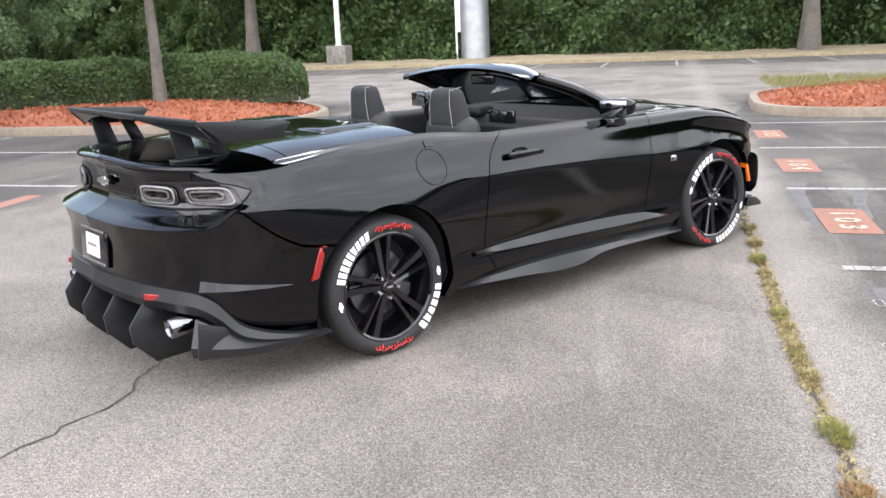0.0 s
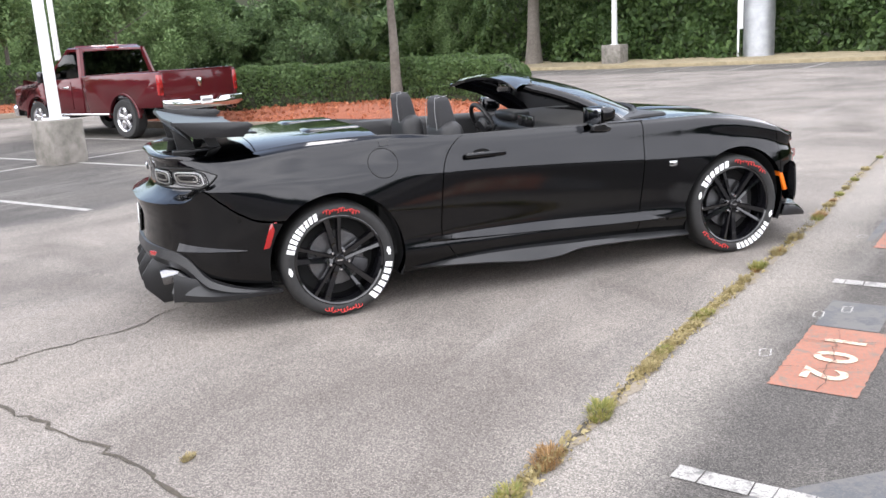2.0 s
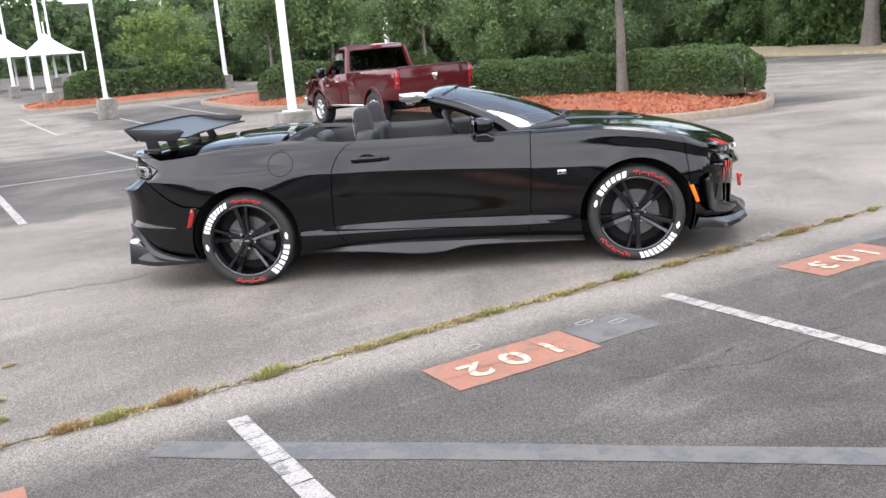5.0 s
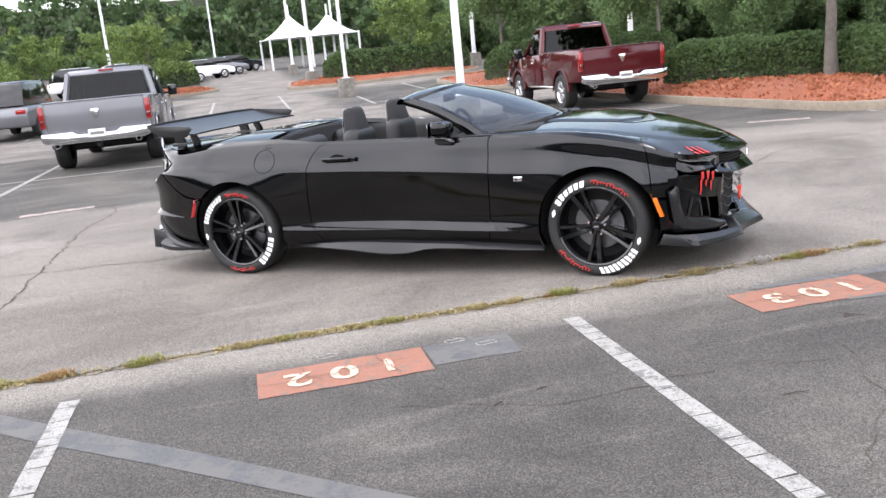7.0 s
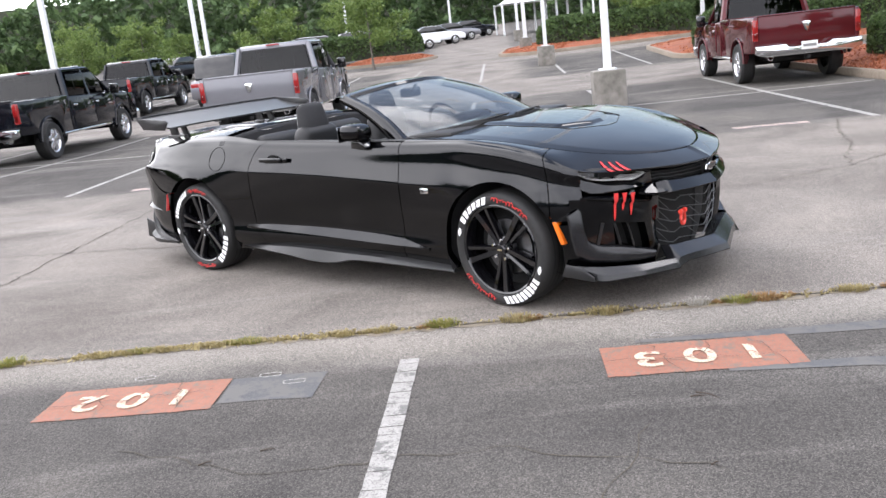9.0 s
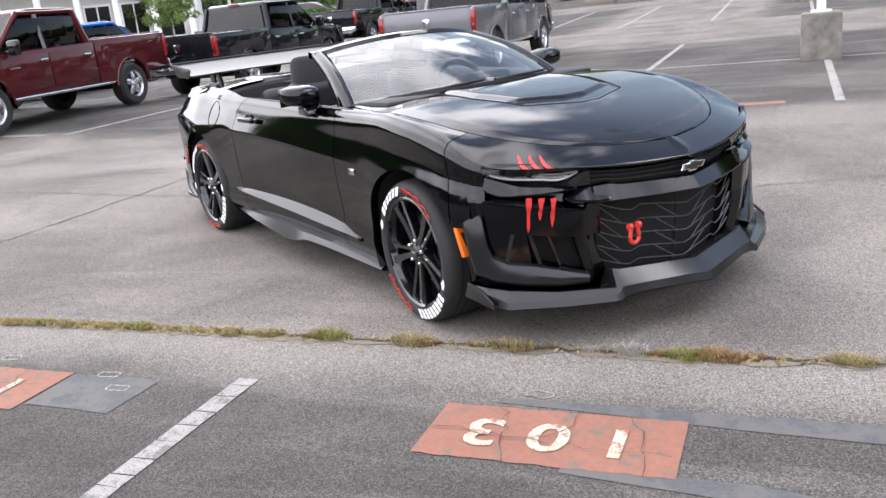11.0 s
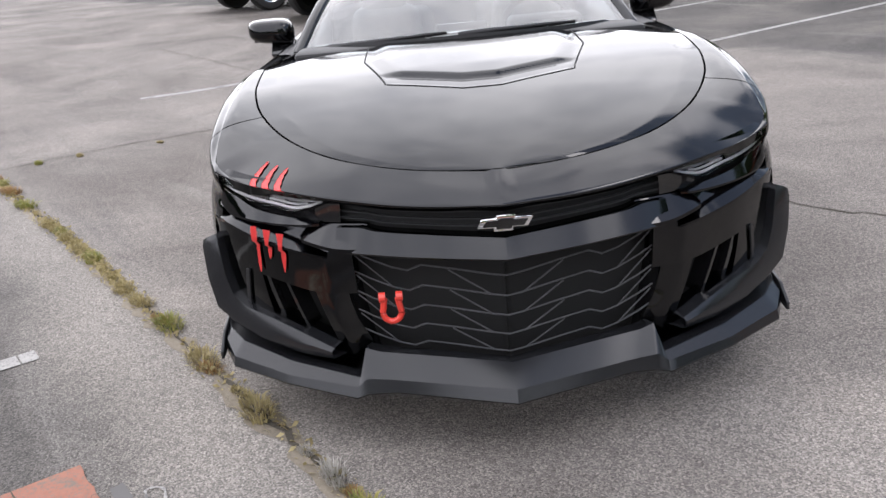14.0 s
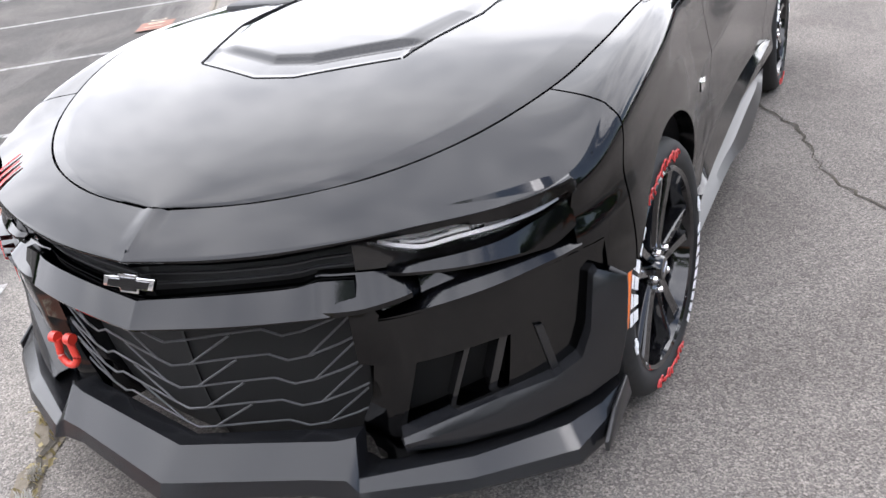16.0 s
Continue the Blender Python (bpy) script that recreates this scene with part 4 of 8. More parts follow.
# claw marks over and under the right headlight: flat ribbons that end in points
for k, (q, L) in enumerate(((2.122, 0.150), (2.172, 0.095), (2.220, 0.125))):
    P = np.zeros((14, 3, 3))
    for i, t in enumerate(np.linspace(0, 1, 14)):
        w = 0.030 * (1 - t) ** 0.65 + 0.003
        for j, f in enumerate((-0.5, 0.0, 0.5)):
            if t < 0.3:      # over the lip
                qq = q + w * f
                u = t / 0.3
                a_, b_ = nose_point(qq, float(lip_low(qq)) + 0.002, -1, 0.004), body_point(qq, 7.0, -1)
                P[i, j] = a_ * (1 - u) + b_ * u + np.array((0.012 * math.sin(math.pi * u) + 0.002, -0.002, 0.003))
            else:            # then back over the nose panel, hooked at its end
                u = (t - 0.3) / 0.7
                qq = q - 0.082 * u + 0.014 * u ** 4 + w * f
                P[i, j] = top_strip(qq - 0.001, qq, -1, 2, 24)[1][int(0.56 * u * 23)] + np.array((0.002, -0.001, 0.0022))
    part("claw_decal", panel(P, 0.001), M_RED, car, "red claw-mark decal")
    P = np.zeros((11, 3, 3))
    for i, t in enumerate(np.linspace(0, 1, 11)):
        w = (0.020 + 0.005 * math.sin(9 * t + k)) * (1 - t) ** 0.5 + 0.002
        z = 0.650 - 0.006 * k - L * t
        for j, f in enumerate((-0.5, 0.0, 0.5)):
            qq = q + 0.004 - 0.012 * t + w * f
            P[i, j] = nose_point(qq, z, -1, 0.019 if z > float(fang_low(qq)) - 0.01 else 0.005)
    part("claw_decal", panel(P, 0.001), M_RED, car, "red claw-mark decal")

# ---- windscreen, cowl and cockpit ----
def screen_pt(u, v):
    """u from -1 to 1 across, v from 0 at the base to 1 at the header."""
    bx, by, bz = 1.00 - 0.40 * abs(u) ** 2.2, 0.735 * u, 1.012 - 0.045 * abs(u) ** 2
    tx, ty, tz = 0.155 - 0.16 * abs(u) ** 2.2, 0.575 * u, 1.292 - 0.06 * abs(u) ** 2.2
    h = 0.018 * math.sin(math.pi * v)
    return (bx + (tx - bx) * v + h, by + (ty - by) * v, bz + (tz - bz) * v + h * 1.6)


P = np.array([[screen_pt(u, v) for v in np.linspace(0.0, 0.97, 12)] for u in np.linspace(-0.96, 0.96, 31)])
screen = part("windscreen", panel(P, 0.005), M_GLASS, car, "raked windscreen glass")
screen.visible_shadow = False
for s in (-1, 1):
    pts = [Vector(screen_pt(s, v)) + Vector((0, 0, 0.0)) for v in np.linspace(-0.04, 1.0, 14)]
    P = np.zeros((14, 6, 3))
    for i, p in enumerate(pts):
        w = 0.045 + 0.02 * (1 - i / 13)
        P[i] = [(p.x + 0.03, p.y - s * 0.035, p.z + 0.014), (p.x + 0.012, p.y + s * 0.004, p.z + 0.020), (p.x - 0.02, p.y + s * 0.020, p.z + 0.004), (p.x - w, p.y + s * 0.012, p.z - 0.022), (p.x - w - 0.012, p.y - s * 0.03, p.z - 0.03), (p.x + 0.01, p.y - s * 0.045, p.z - 0.01)]
    part("a_pillar", panel(np.concatenate([P, P[:, :1]], 1), 0, flip=s < 0), M_PAINT, car)
hd = np.zeros((41, 7, 3))
for i, u in enumerate(np.linspace(-1.04, 1.04, 41)):
    x, y, z = screen_pt(max(-1, min(1, u)), 1.0)
    y = 0.575 * u
    hk = 1 - 0.75 * min(1, abs(u)) ** 2
    hd[i] = [(x + 0.035, y, z - 0.010), (x + 0.02, y, z + 0.010), (x - 0.04, y, z + 0.014), (x - 0.03 - 0.120 * hk, y, z + 0.010), (x - 0.04 - 0.165 * hk, y * 0.985, z - 0.008), (x - 0.04 - 0.15 * hk, y * 0.98, z - 0.026), (x - 0.02, y * 0.97, z - 0.025)]
part("windscreen_header", sharpen(panel(np.concatenate([hd, hd[:, :1]], 1), 0), 40), M_PAINT, car, "black windscreen header rail")
P = np.array([[(0.72 + (0.33 - 0.42 * abs(u) ** 2.2) * f, 0.72 * u, 0.985 + 0.022 * f - 0.03 * abs(u) ** 2 * f - 0.012 * (1 - f)) for f in np.linspace(0, 1, 4)] for u in np.linspace(-1, 1, 21)])
part("cowl", panel(P, 0.02), M_TRIM, car, "black plastic cowl")
for u0, u1, v0, v1 in ((-0.80, -0.12, -0.035, 0.014), (-0.06, 0.60, -0.02, 0.018)):
    lift = lambda u, v, h: tuple(np.array(screen_pt(u, v)) + np.array((0.004, 0, 0.010)) * h)
    us = np.linspace(u0, u1, 7)
    wip = part("wiper", tube([lift(u, v0 + (v1 - v0) * ((u - u0) / (u1 - u0)) ** 0.7, 1.9) for u in us], [0.013, 0.012, 0.010, 0.008, 0.007, 0.006, 0.004], 8), M_TRIM, car, "black wiper arm")
    part("wiper_blade", tube([lift(u, v0 + 0.012 + (v1 - v0) * ((u - u0) / (u1 - u0)) ** 0.7, 0.9) for u in us[1:]], 0.006, 6), M_TRIM, wip)
part("inner_mirror", box((0.03, 0.21, 0.065), (0.10, 0.0, 1.205), 0.012, 3, rot=None), M_GLOSSB, car, "interior mirror")
part("mirror_stalk", tube([(0.16, 0, 1.262), (0.115, 0, 1.215)], 0.012, 8), M_TRIM, car)
part("dash_top", slab([(0.98, 1.0), (0.80, 1.0), (0.30, 0.955), (0.235, 0.90), (0.26, 0.76), (0.45, 0.60), (0.98, 0.60)], 1.40, 'y', -0.70, 0.02), M_LEATHER, car, "black dashboard")
part("gauge_hood", box((0.16, 0.34, 0.07), (0.33, 0.38, 0.975), 0.03, 3), M_LEATHER, car)
part("centre_screen", box((0.02, 0.24, 0.13), (0.262, 0.0, 0.93), 0.006), M_GLOSSB, car)
wheel_pts = [(0.0, 0.182 * math.cos(a), 0.182 * math.sin(a)) for a in np.linspace(0, 2 * math.pi, 40)[:-1]]
sw = part("steering_wheel", tube(wheel_pts, 0.017, 10, True), M_LEATHER, car, "flat-bottomed steering wheel", m=pose(0.10, 0.38, 0.905, 0, -24, 0))
part("wheel_hub", lathe([(0, -0.02), (0.06, -0.02), (0.075, 0.0), (0.06, 0.03), (0, 0.03)], 20), M_LEATHER, sw, m=pose(0, 0, 0, 0, 0, 90))
for a in (0, 180, 250, 290):
    part("wheel_spoke", box((0.022, 0.12, 0.03), (0, 0.11, 0), 0.006), M_CHROME if a > 200 else M_LEATHER, sw, m=pose(0, 0, 0, a))
# tub, door trims, seats
part("floor_pan", box((2.2, 1.45, 0.03), (-0.25, 0, 0.30), 0.005), M_TRIM, car)
part("centre_console", box((1.1, 0.24, 0.30), (-0.2, 0, 0.48), 0.03, 3), M_LEATHER, car)
for s in (-1, 1):
    P = np.array([[(x, s * (float(PY(x)) - y), z) for y, z in ((0.085, 0.97 + 0.0 * x), (0.105, 0.985 - 0.012 * x), (0.145, 0.975 - 0.012 * x), (0.17, 0.93), (0.15, 0.80), (0.20, 0.66), (0.20, 0.30))] for x in np.linspace(-1.10, 0.74, 24)])
    part("door_trim", sharpen(panel(P, 0.0, flip=s < 0), 50), M_LEATHER, car, "black door trim")
    seat = part("seat", box((0.52, 0.50, 0.20), (-0.22, s * 0.39, 0.47), 0.07, 4), M_LEATHER, car, "black sports seat")
    part("backrest", box((0.19, 0.50, 0.62), (-0.52, s * 0.39, 0.74), 0.07, 4, taper=(0.8, 0.72), rot=None), M_LEATHER, seat)
    hr = part("headrest", box((0.135, 0.265, 0.225), (0, 0, 0), 0.045, 4, taper=(0.72, 0.80)), M_FABRIC, seat, "charcoal headrest with pale seams", m=pose(-0.545, s * 0.39, 1.095, 0, -8, 0))
    for yy in (-0.085, 0.085):
        part("headrest_seam", tube([(-0.075, yy * 1.12, -0.09), (-0.066, yy, 0.03), (-0.045, yy * 0.9, 0.108), (0.04, yy * 0.9, 0.108)], 0.0016, 5), M_STITCH, hr)
    for yy in (-0.05, 0.05):
        part("headrest_post", tube([(-0.545, s * 0.39 + yy, 0.98), (-0.545, s * 0.39 + yy, 1.03)], 0.008, 8), M_CHROME, seat)
    part("rear_backrest", box((0.16, 0.50, 0.52), (-1.0, s * 0.34, 0.735), 0.06, 4, taper=(0.8, 0.85)), M_LEATHER, car)
    part("rear_cushion", box((0.45, 0.52, 0.2), (-0.78, s * 0.34, 0.45), 0.06, 4), M_LEATHER, car)

# tonneau and boot lid
DECK_C = Curve([(-2.40, 1.02), (-2.30, 1.008), (-2.12, 1.012), (-1.9, 1.030), (-1.5, 1.058), (-1.2, 1.066), (-1.0, 1.055)])


def deck_patch(x0, x1, n, m, w=0.004):
    xs = np.linspace(x0, x1, n)
    P = np.zeros((n, m, 3))
    qs = np.linspace(Q_REAR, -0.6, 400)
    S = body_point(qs, np.full(400, 7.0), 1)
    o = np.argsort(S[:, 0])
    for i, x in enumerate(xs):
        ye, ze = np.interp(x, S[o, 0], S[o, 1]) - w, np.interp(x, S[o, 0], S[o, 2])
        ye = max(ye, 0.02)
        for j, t in enumerate(np.linspace(-1, 1, m)):
            zc = float(DECK_C(x))
            P[i, j] = (x, ye * t, zc + (ze - zc) * abs(t) ** 5)
    return P


part("boot_lid", panel(deck_patch(-2.365, -1.803, 40, 41), 0.02), M_PAINT, car, "glossy black boot lid")
P = deck_patch(-1.797, -1.10, 40, 41)
part("tonneau_cover", panel(P, 0.03), M_PAINT, car, "glossy black hard tonneau cover")
part("folded_roof", panel(np.array([[(-1.09 + 0.03 * t, y, 1.0 + 0.055 * math.sin(math.pi * (0.2 + 0.6 * t)) - 0.10 * abs(y) ** 3) for t in np.linspace(0, 1, 6)] for y in np.linspace(-0.74, 0.74, 21)]), 0.25, inward=(0, 0, -1)), M_FABRIC, car, "edge of the folded fabric roof")
for s in (-1, 1):
    part("tonneau_hump", box((0.46, 0.30, 0.05), (-1.28, s * 0.36, 1.046), 0.024, 4, taper=(0.7, 0.8)), M_PAINT, car)

# door mirrors
for s in (-1, 1):
    bm = bmesh.new()
    bmesh.ops.create_uvsphere(bm, u_segments=28, v_segments=16, radius=1)
    for v in bm.verts:
        c = v.co
        u = c.y * s
        c.x, c.y, c.z = (abs(c.x) ** 0.75 * math.copysign(0.092, c.x)) * (1.15 if c.x > 0 else 0.42) * (1 - 0.18 * u), abs(c.y) ** 0.6 * math.copysign(0.105, c.y), abs(c.z) ** 0.55 * math.copysign(0.060, c.z) * (1 - 0.16 * u) * (1.0 if c.z > 0 else 0.85) + 0.012 * u
    for f in bm.faces:
        f.smooth = True
    mir = part("door_mirror", bm, M_PAINT, car, "black door mirror", m=pose(0.330, s * 0.885, 1.036, 0, 0, s * -8))
    for f in mir.data.polygons:
        f.use_smooth = True
    part("mirror_glass", box((0.006, 0.175, 0.098), (-0.045, 0, 0), 0.002), M_MIRROR, mir)
    part("mirror_arm", slab([(0.30, 0.935), (0.42, 0.925), (0.44, 0.945), (0.37, 1.0), (0.31, 0.995)], 0.11, 'y', s * 0.83 - 0.055, 0.012), M_GLOSSB, car)

# ---- rear end ----
for s in (-1, 1):
    fl = s > 0
    tl0 = Curve([(-2.80, 0.850), (-2.74, 0.822), (-2.45, 0.818), (-2.17, 0.822), (-2.10, 0.850), (-2.062, 0.886)])
    tl1 = Curve([(-2.80, 0.880), (-2.76, 0.906), (-2.50, 0.930), (-2.30, 0.932), (-2.15, 0.917), (-2.062, 0.892)])
    column = {}

    def tail_pt(q, z, out):
        """A point over the tail's skin at perimeter place q and height z."""
        key = round(q, 3)
        if key not in column:
            column[key] = body_point(np.full(91, key), np.linspace(4, 7, 91), s)
        b = column[key]
        x, y, nx, ny = plan_point(key)
        return (float(np.interp(z, b[:, 2], b[:, 0]) + nx * out), float(np.interp(z, b[:, 2], b[:, 1]) + s * ny * out), z)

    def lens_loop(qc, zc, hq, hz, lean, r, out, n=36):
        """A rounded loop on the tail, leaning by lean per metre of height."""
        pts = []
        for a in np.linspace(0, 2 * math.pi, n, endpoint=False):
            c, d = math.cos(a), math.sin(a)
            k = (abs(c) ** 4.5 + abs(d) ** 4.5) ** (-1 / 4.5) * r
            z = zc + hz * d * k
            pts.append(tail_pt(qc + hq * c * k + lean * hz * d * k, z, out))
        return pts

    def dome(loop_args, outs):
        rows_ = [lens_loop(*loop_args, r, o) for r, o in outs]
        n = len(rows_[0])
        V = [p for row in rows_ for p in row]
        F = [(i * n + j, i * n + (j + 1) % n, (i + 1) * n + (j + 1) % n, (i + 1) * n + j) for i in range(len(rows_) - 1) for j in range(n)]
        V.append(lens_loop(*loop_args, 0.0, outs[-1][1])[0])
        F += [((len(rows_) - 1) * n + j, (len(rows_) - 1) * n + (j + 1) % n, len(V) - 1) for j in range(n)]
        bm = bmesh.new()
        bm.from_mesh(mesh_of(V, F))
        return from_bm(bm, True)
    P = np.array([[tail_pt(q, float(tl0(q)) * (1 - f) + float(tl1(q)) * f, 0.004) for f in np.linspace(0, 1, 6)] for q in np.linspace(-2.80, -2.062, 40)])
    tl = part("tail_light", panel(P, 0.006, flip=fl), M_GLOSSB, car, "clear twin tail light")
    part("light_gasket", tube([tuple(P[i, 0]) for i in range(40)] + [tuple(P[i, -1]) for i in range(39, -1, -1)], 0.004, 6, True), M_DARK, tl)
    for qc, zc, hq, lean in ((-2.598, 0.873, 0.142, -0.25), (-2.268, 0.873, 0.150, -0.5)):
        args = (qc, zc, hq, 0.043, lean)
        part("light_bowl", dome(args, ((1.0, 0.010), (0.8, 0.006), (0.5, 0.004))), M_BOWL, tl, "smoked grey reflector bowl")
        part("light_ring", tube(lens_loop(*args, 0.82, 0.016), 0.0042, 6, True), M_RING, tl, "pale light guide")
        part("light_guide", tube(lens_loop(qc - 0.012, zc + 0.002, hq * 0.62, 0.018, lean, 1.0, 0.014), 0.0045, 6, True), M_LAMP, tl, "grey inner light guide")
        part("light_blade", tube([tail_pt(qc + hq * f, zc + 0.002, 0.012) for f in np.linspace(-0.5, 0.45, 8)], 0.006, 6), M_CHROMED, tl)
        part("light_lens", dome(args, ((1.02, 0.008), (0.96, 0.018), (0.8, 0.024), (0.5, 0.027))), M_LENS, tl, "clear lens")
    # rounded lip along the boot lid's edge
    q = np.linspace(Q_REAR, -2.12, 60)
    E0, E1 = body_point(q, 6.55, s), body_point(q, 7.0, s)
    nx, ny = plan_point(q)[2:]
    N_ = np.stack([nx, s * ny, 0 * nx], -1)
    fade = np.clip((-2.12 - q) / 0.10, 0.0, 1.0)[:, None]
    up = np.array((0, 0, 1.0))
    P = np.stack([E0 + N_ * 0.004, E1 + N_ * 0.008 * fade - up * 0.004, E1 + N_ * 0.004 * fade + up * 0.008 * fade, E1 - N_ * 0.014 + up * 0.016 * fade, E1 - N_ * 0.036 + up * 0.017 * fade, E1 - N_ * 0.055 + up * 0.004], 1)
    part("boot_lip", panel(P, 0.0, flip=fl), M_PAINT, car, "raised rounded edge of the boot lid")
    # bumper highlights and reflector
    n = 20
    P = np.zeros((n, 4, 3))
    for i, f in enumerate(np.linspace(0, 1, n)):
        q = -2.325 + 0.40 * f
        zt_, zl_ = 0.534 - 0.068 * f, 0.484 - 0.022 * f
        bq = body_point(q, 2.2, s)
        nx, ny = plan_point(q)[2:]
        o0, o1 = 0.026 * (1 - f) + 0.004, -0.008
        at_ = lambda o, z: (bq[0] + nx * o, bq[1] + s * ny * o, z)
        P[i] = [at_(-0.01, zl_ - 0.012), at_(o0, zl_), at_(o1 + 0.006 * f, zt_), at_(-0.02, zt_ + 0.003)]
    part("bumper_scoop", sharpen(panel(P, 0.0, flip=fl), 25), M_PAINT, car, "pale-edged scoop in the rear bumper")
    part("bumper_reflector", box((0.02, 0.20, 0.030), (-2.376, s * 0.565, 0.442), 0.006, rot=(0, 0, -30 * s)), M_REDLENS, car, "red bumper reflector")
# lower valance: a satin band that dives to the wheel at each corner, with a flared foot
VT = Curve([(-3.1, 0.496), (-2.55, 0.490), (-2.36, 0.474), (-2.28, 0.440), (-2.15, 0.312), (-2.0, 0.255), (-1.84, 0.226), (-1.77, 0.222)])
VB = Curve([(-3.1, 0.385), (-2.6, 0.385), (-2.36, 0.365), (-2.27, 0.315), (-2.15, 0.232), (-2.0, 0.208), (-1.84, 0.203), (-1.77, 0.202)])


def rear_pt(q, z, s, out):
    x, y, nx, ny = plan_point(q)
    return np.stack([x + nx * (out - 0.03), s * np.where(q <= Q_REAR + 1e-6, 0.0, y + ny * (out - 0.03)), z + 0 * x], -1)


for s in (-1, 1):
    q = np.linspace(Q_REAR, -1.77, 60)
    zt_, zl_ = VT(q), VB(q)
    thin = np.clip((-1.77 - q) / 0.3, 0.0, 1.0)
    P = np.stack([rear_pt(q, zt_ + 0.004, s, 0.0), rear_pt(q, zt_ - 0.004, s, 0.016 + 0.006 * thin), rear_pt(q, zt_ * 0.45 + zl_ * 0.55, s, 0.012 + 0.022 * thin), rear_pt(q, zl_, s, 0.006), rear_pt(q, zl_ - 0.004, s, -0.14)], 1)
    part("rear_valance", sharpen(panel(P, 0, flip=s > 0), 22), M_SATIN, car, "satin black rear valance")
    q = np.linspace(-2.37, -1.75, 24)
    f = (q + 2.37) / 0.62
    ft = np.interp(f, [0, 0.12, 0.35, 0.65, 1], [0.352, 0.318, 0.256, 0.226, 0.212])
    fb = np.interp(f, [0, 0.4, 1], [0.196, 0.186, 0.200])
    fo = 0.062 * np.clip(1 - f, 0, 1) ** 0.8
    P = np.stack([rear_pt(q, ft, s, -0.05), rear_pt(q, ft, s, 0.008), rear_pt(q, fb + 0.016 + 0.03 * (1 - f), s, 0.012 + fo), rear_pt(q, fb, s, 0.010 + fo * 0.9), rear_pt(q, fb, s, -0.10)], 1)
    part("corner_spat", sharpen(panel(P, 0.0, flip=s > 0), 22), M_SATIN, car, "satin black rear corner spat")
    part("spat_fin", slab([(-2.33, 0.36), (-2.345, 0.20), (-2.18, 0.19), (-2.10, 0.22), (-2.16, 0.30)], 0.010, 'y', s * 0.775 - 0.005, 0.002), M_SATIN, car)
part("diffuser_panel", panel(np.array([[(-2.33 + 0.22 * abs(y / 0.8) ** 3 + 0.40 * f, y, 0.375 - 0.15 * f) for f in np.linspace(0, 1, 4)] for y in np.linspace(-0.80, 0.80, 25)]), 0.0), M_TRIM, car, "dark underside of the diffuser")
for y, h in ((-0.42, 0.13), (-0.14, 0.12), (0.14, 0.12), (0.42, 0.13)):
    bx = -2.42 + 0.16 * abs(y / 0.86) ** 3.5
    part("diffuser_fin", slab([(bx + 0.42, 0.21), (bx + 0.40, h), (bx + 0.02, h - 0.015), (bx - 0.075, h + 0.09), (bx - 0.085, h + 0.17), (bx - 0.01, 0.40)], 0.012, 'y', y - 0.006, 0.002), M_SATIN, car, "upright satin black diffuser fin")
for s in (-1, 1):
    tip = part("exhaust_tip", lathe([(0.040, 0.10), (0.052, 0.09), (0.054, -0.10), (0.050, -0.112), (0.044, -0.10), (0.042, 0.08)], 32), M_CHROMED, car, "round chrome exhaust tip", m=pose(-2.29, s * 0.60, 0.325, 8, 0, -90) @ Matrix.Scale(0.88, 4))
    part("tip_bore", lathe([(0, 0.06), (0.043, 0.06)], 24), M_DARK, tip)
# number plate with its frame; the print is bars
pl = part("number_plate_frame", box((0.014, 0.325, 0.175), (0, 0, 0), 0.005), M_GLOSSB, car, "black plate frame with a white dealer plate", m=pose(-2.449, 0.0, 0.605, 0, 4, 0))
part("dealer_plate", box((0.004, 0.165, 0.105), (-0.009, 0, 0), 0.001), M_PLATE, pl)
part("print_bar", box((0.002, 0.11, 0.014), (-0.0125, 0, 0.002), 0), M_GREYBAR, pl)
for yy in np.linspace(-0.13, 0.13, 9):
    part("frame_print", box((0.002, 0.018, 0.012), (-0.0085, yy, -0.076), 0), M_GREYBAR, pl)
    part("frame_print", box((0.002, 0.018, 0.012), (-0.0085, yy, 0.076), 0), M_GREYBAR, pl)
part("rear_emblem", emb.copy(), M_CHROME, car, "bright chrome rear emblem", m=pose(-2.362, 0, 0.895, 0, 0, 180))

# rear wing on four forked stanchions
def wing_pt(y, c):
    """c from 0 (trailing edge) to 1 (leading edge)."""
    e = max(0.0, (abs(y) - 0.46) / 0.30)
    x = -2.265 + 0.45 * c + 0.03 * e
    z = 1.192 - 0.078 * c - 0.012 * math.sin(math.pi * c) - 0.004 * e
    return x, y, z


P = np.zeros((51, 9, 3))
for i, y in enumerate(np.linspace(-0.76, 0.76, 51)):
    for j, c in enumerate(np.linspace(0, 1, 9)):
        P[i, j] = wing_pt(y, c)
wing = part("rear_wing", panel(P, 0.012, inward=(0, 0, -1)), M_SATIN, car, "satin black rear wing")
P2 = P.copy()
P2[:, :, 2] -= 0.012
part("wing_underside", panel(P2, 0, flip=True), M_SATIN, wing)
part("wing_lip", tube([(wing_pt(y, 0)[0] - 0.004, y, wing_pt(y, 0)[2] + 0.006) for y in np.linspace(-0.76, 0.76, 31)], 0.005, 6, flat=1.8), M_SATIN, wing)
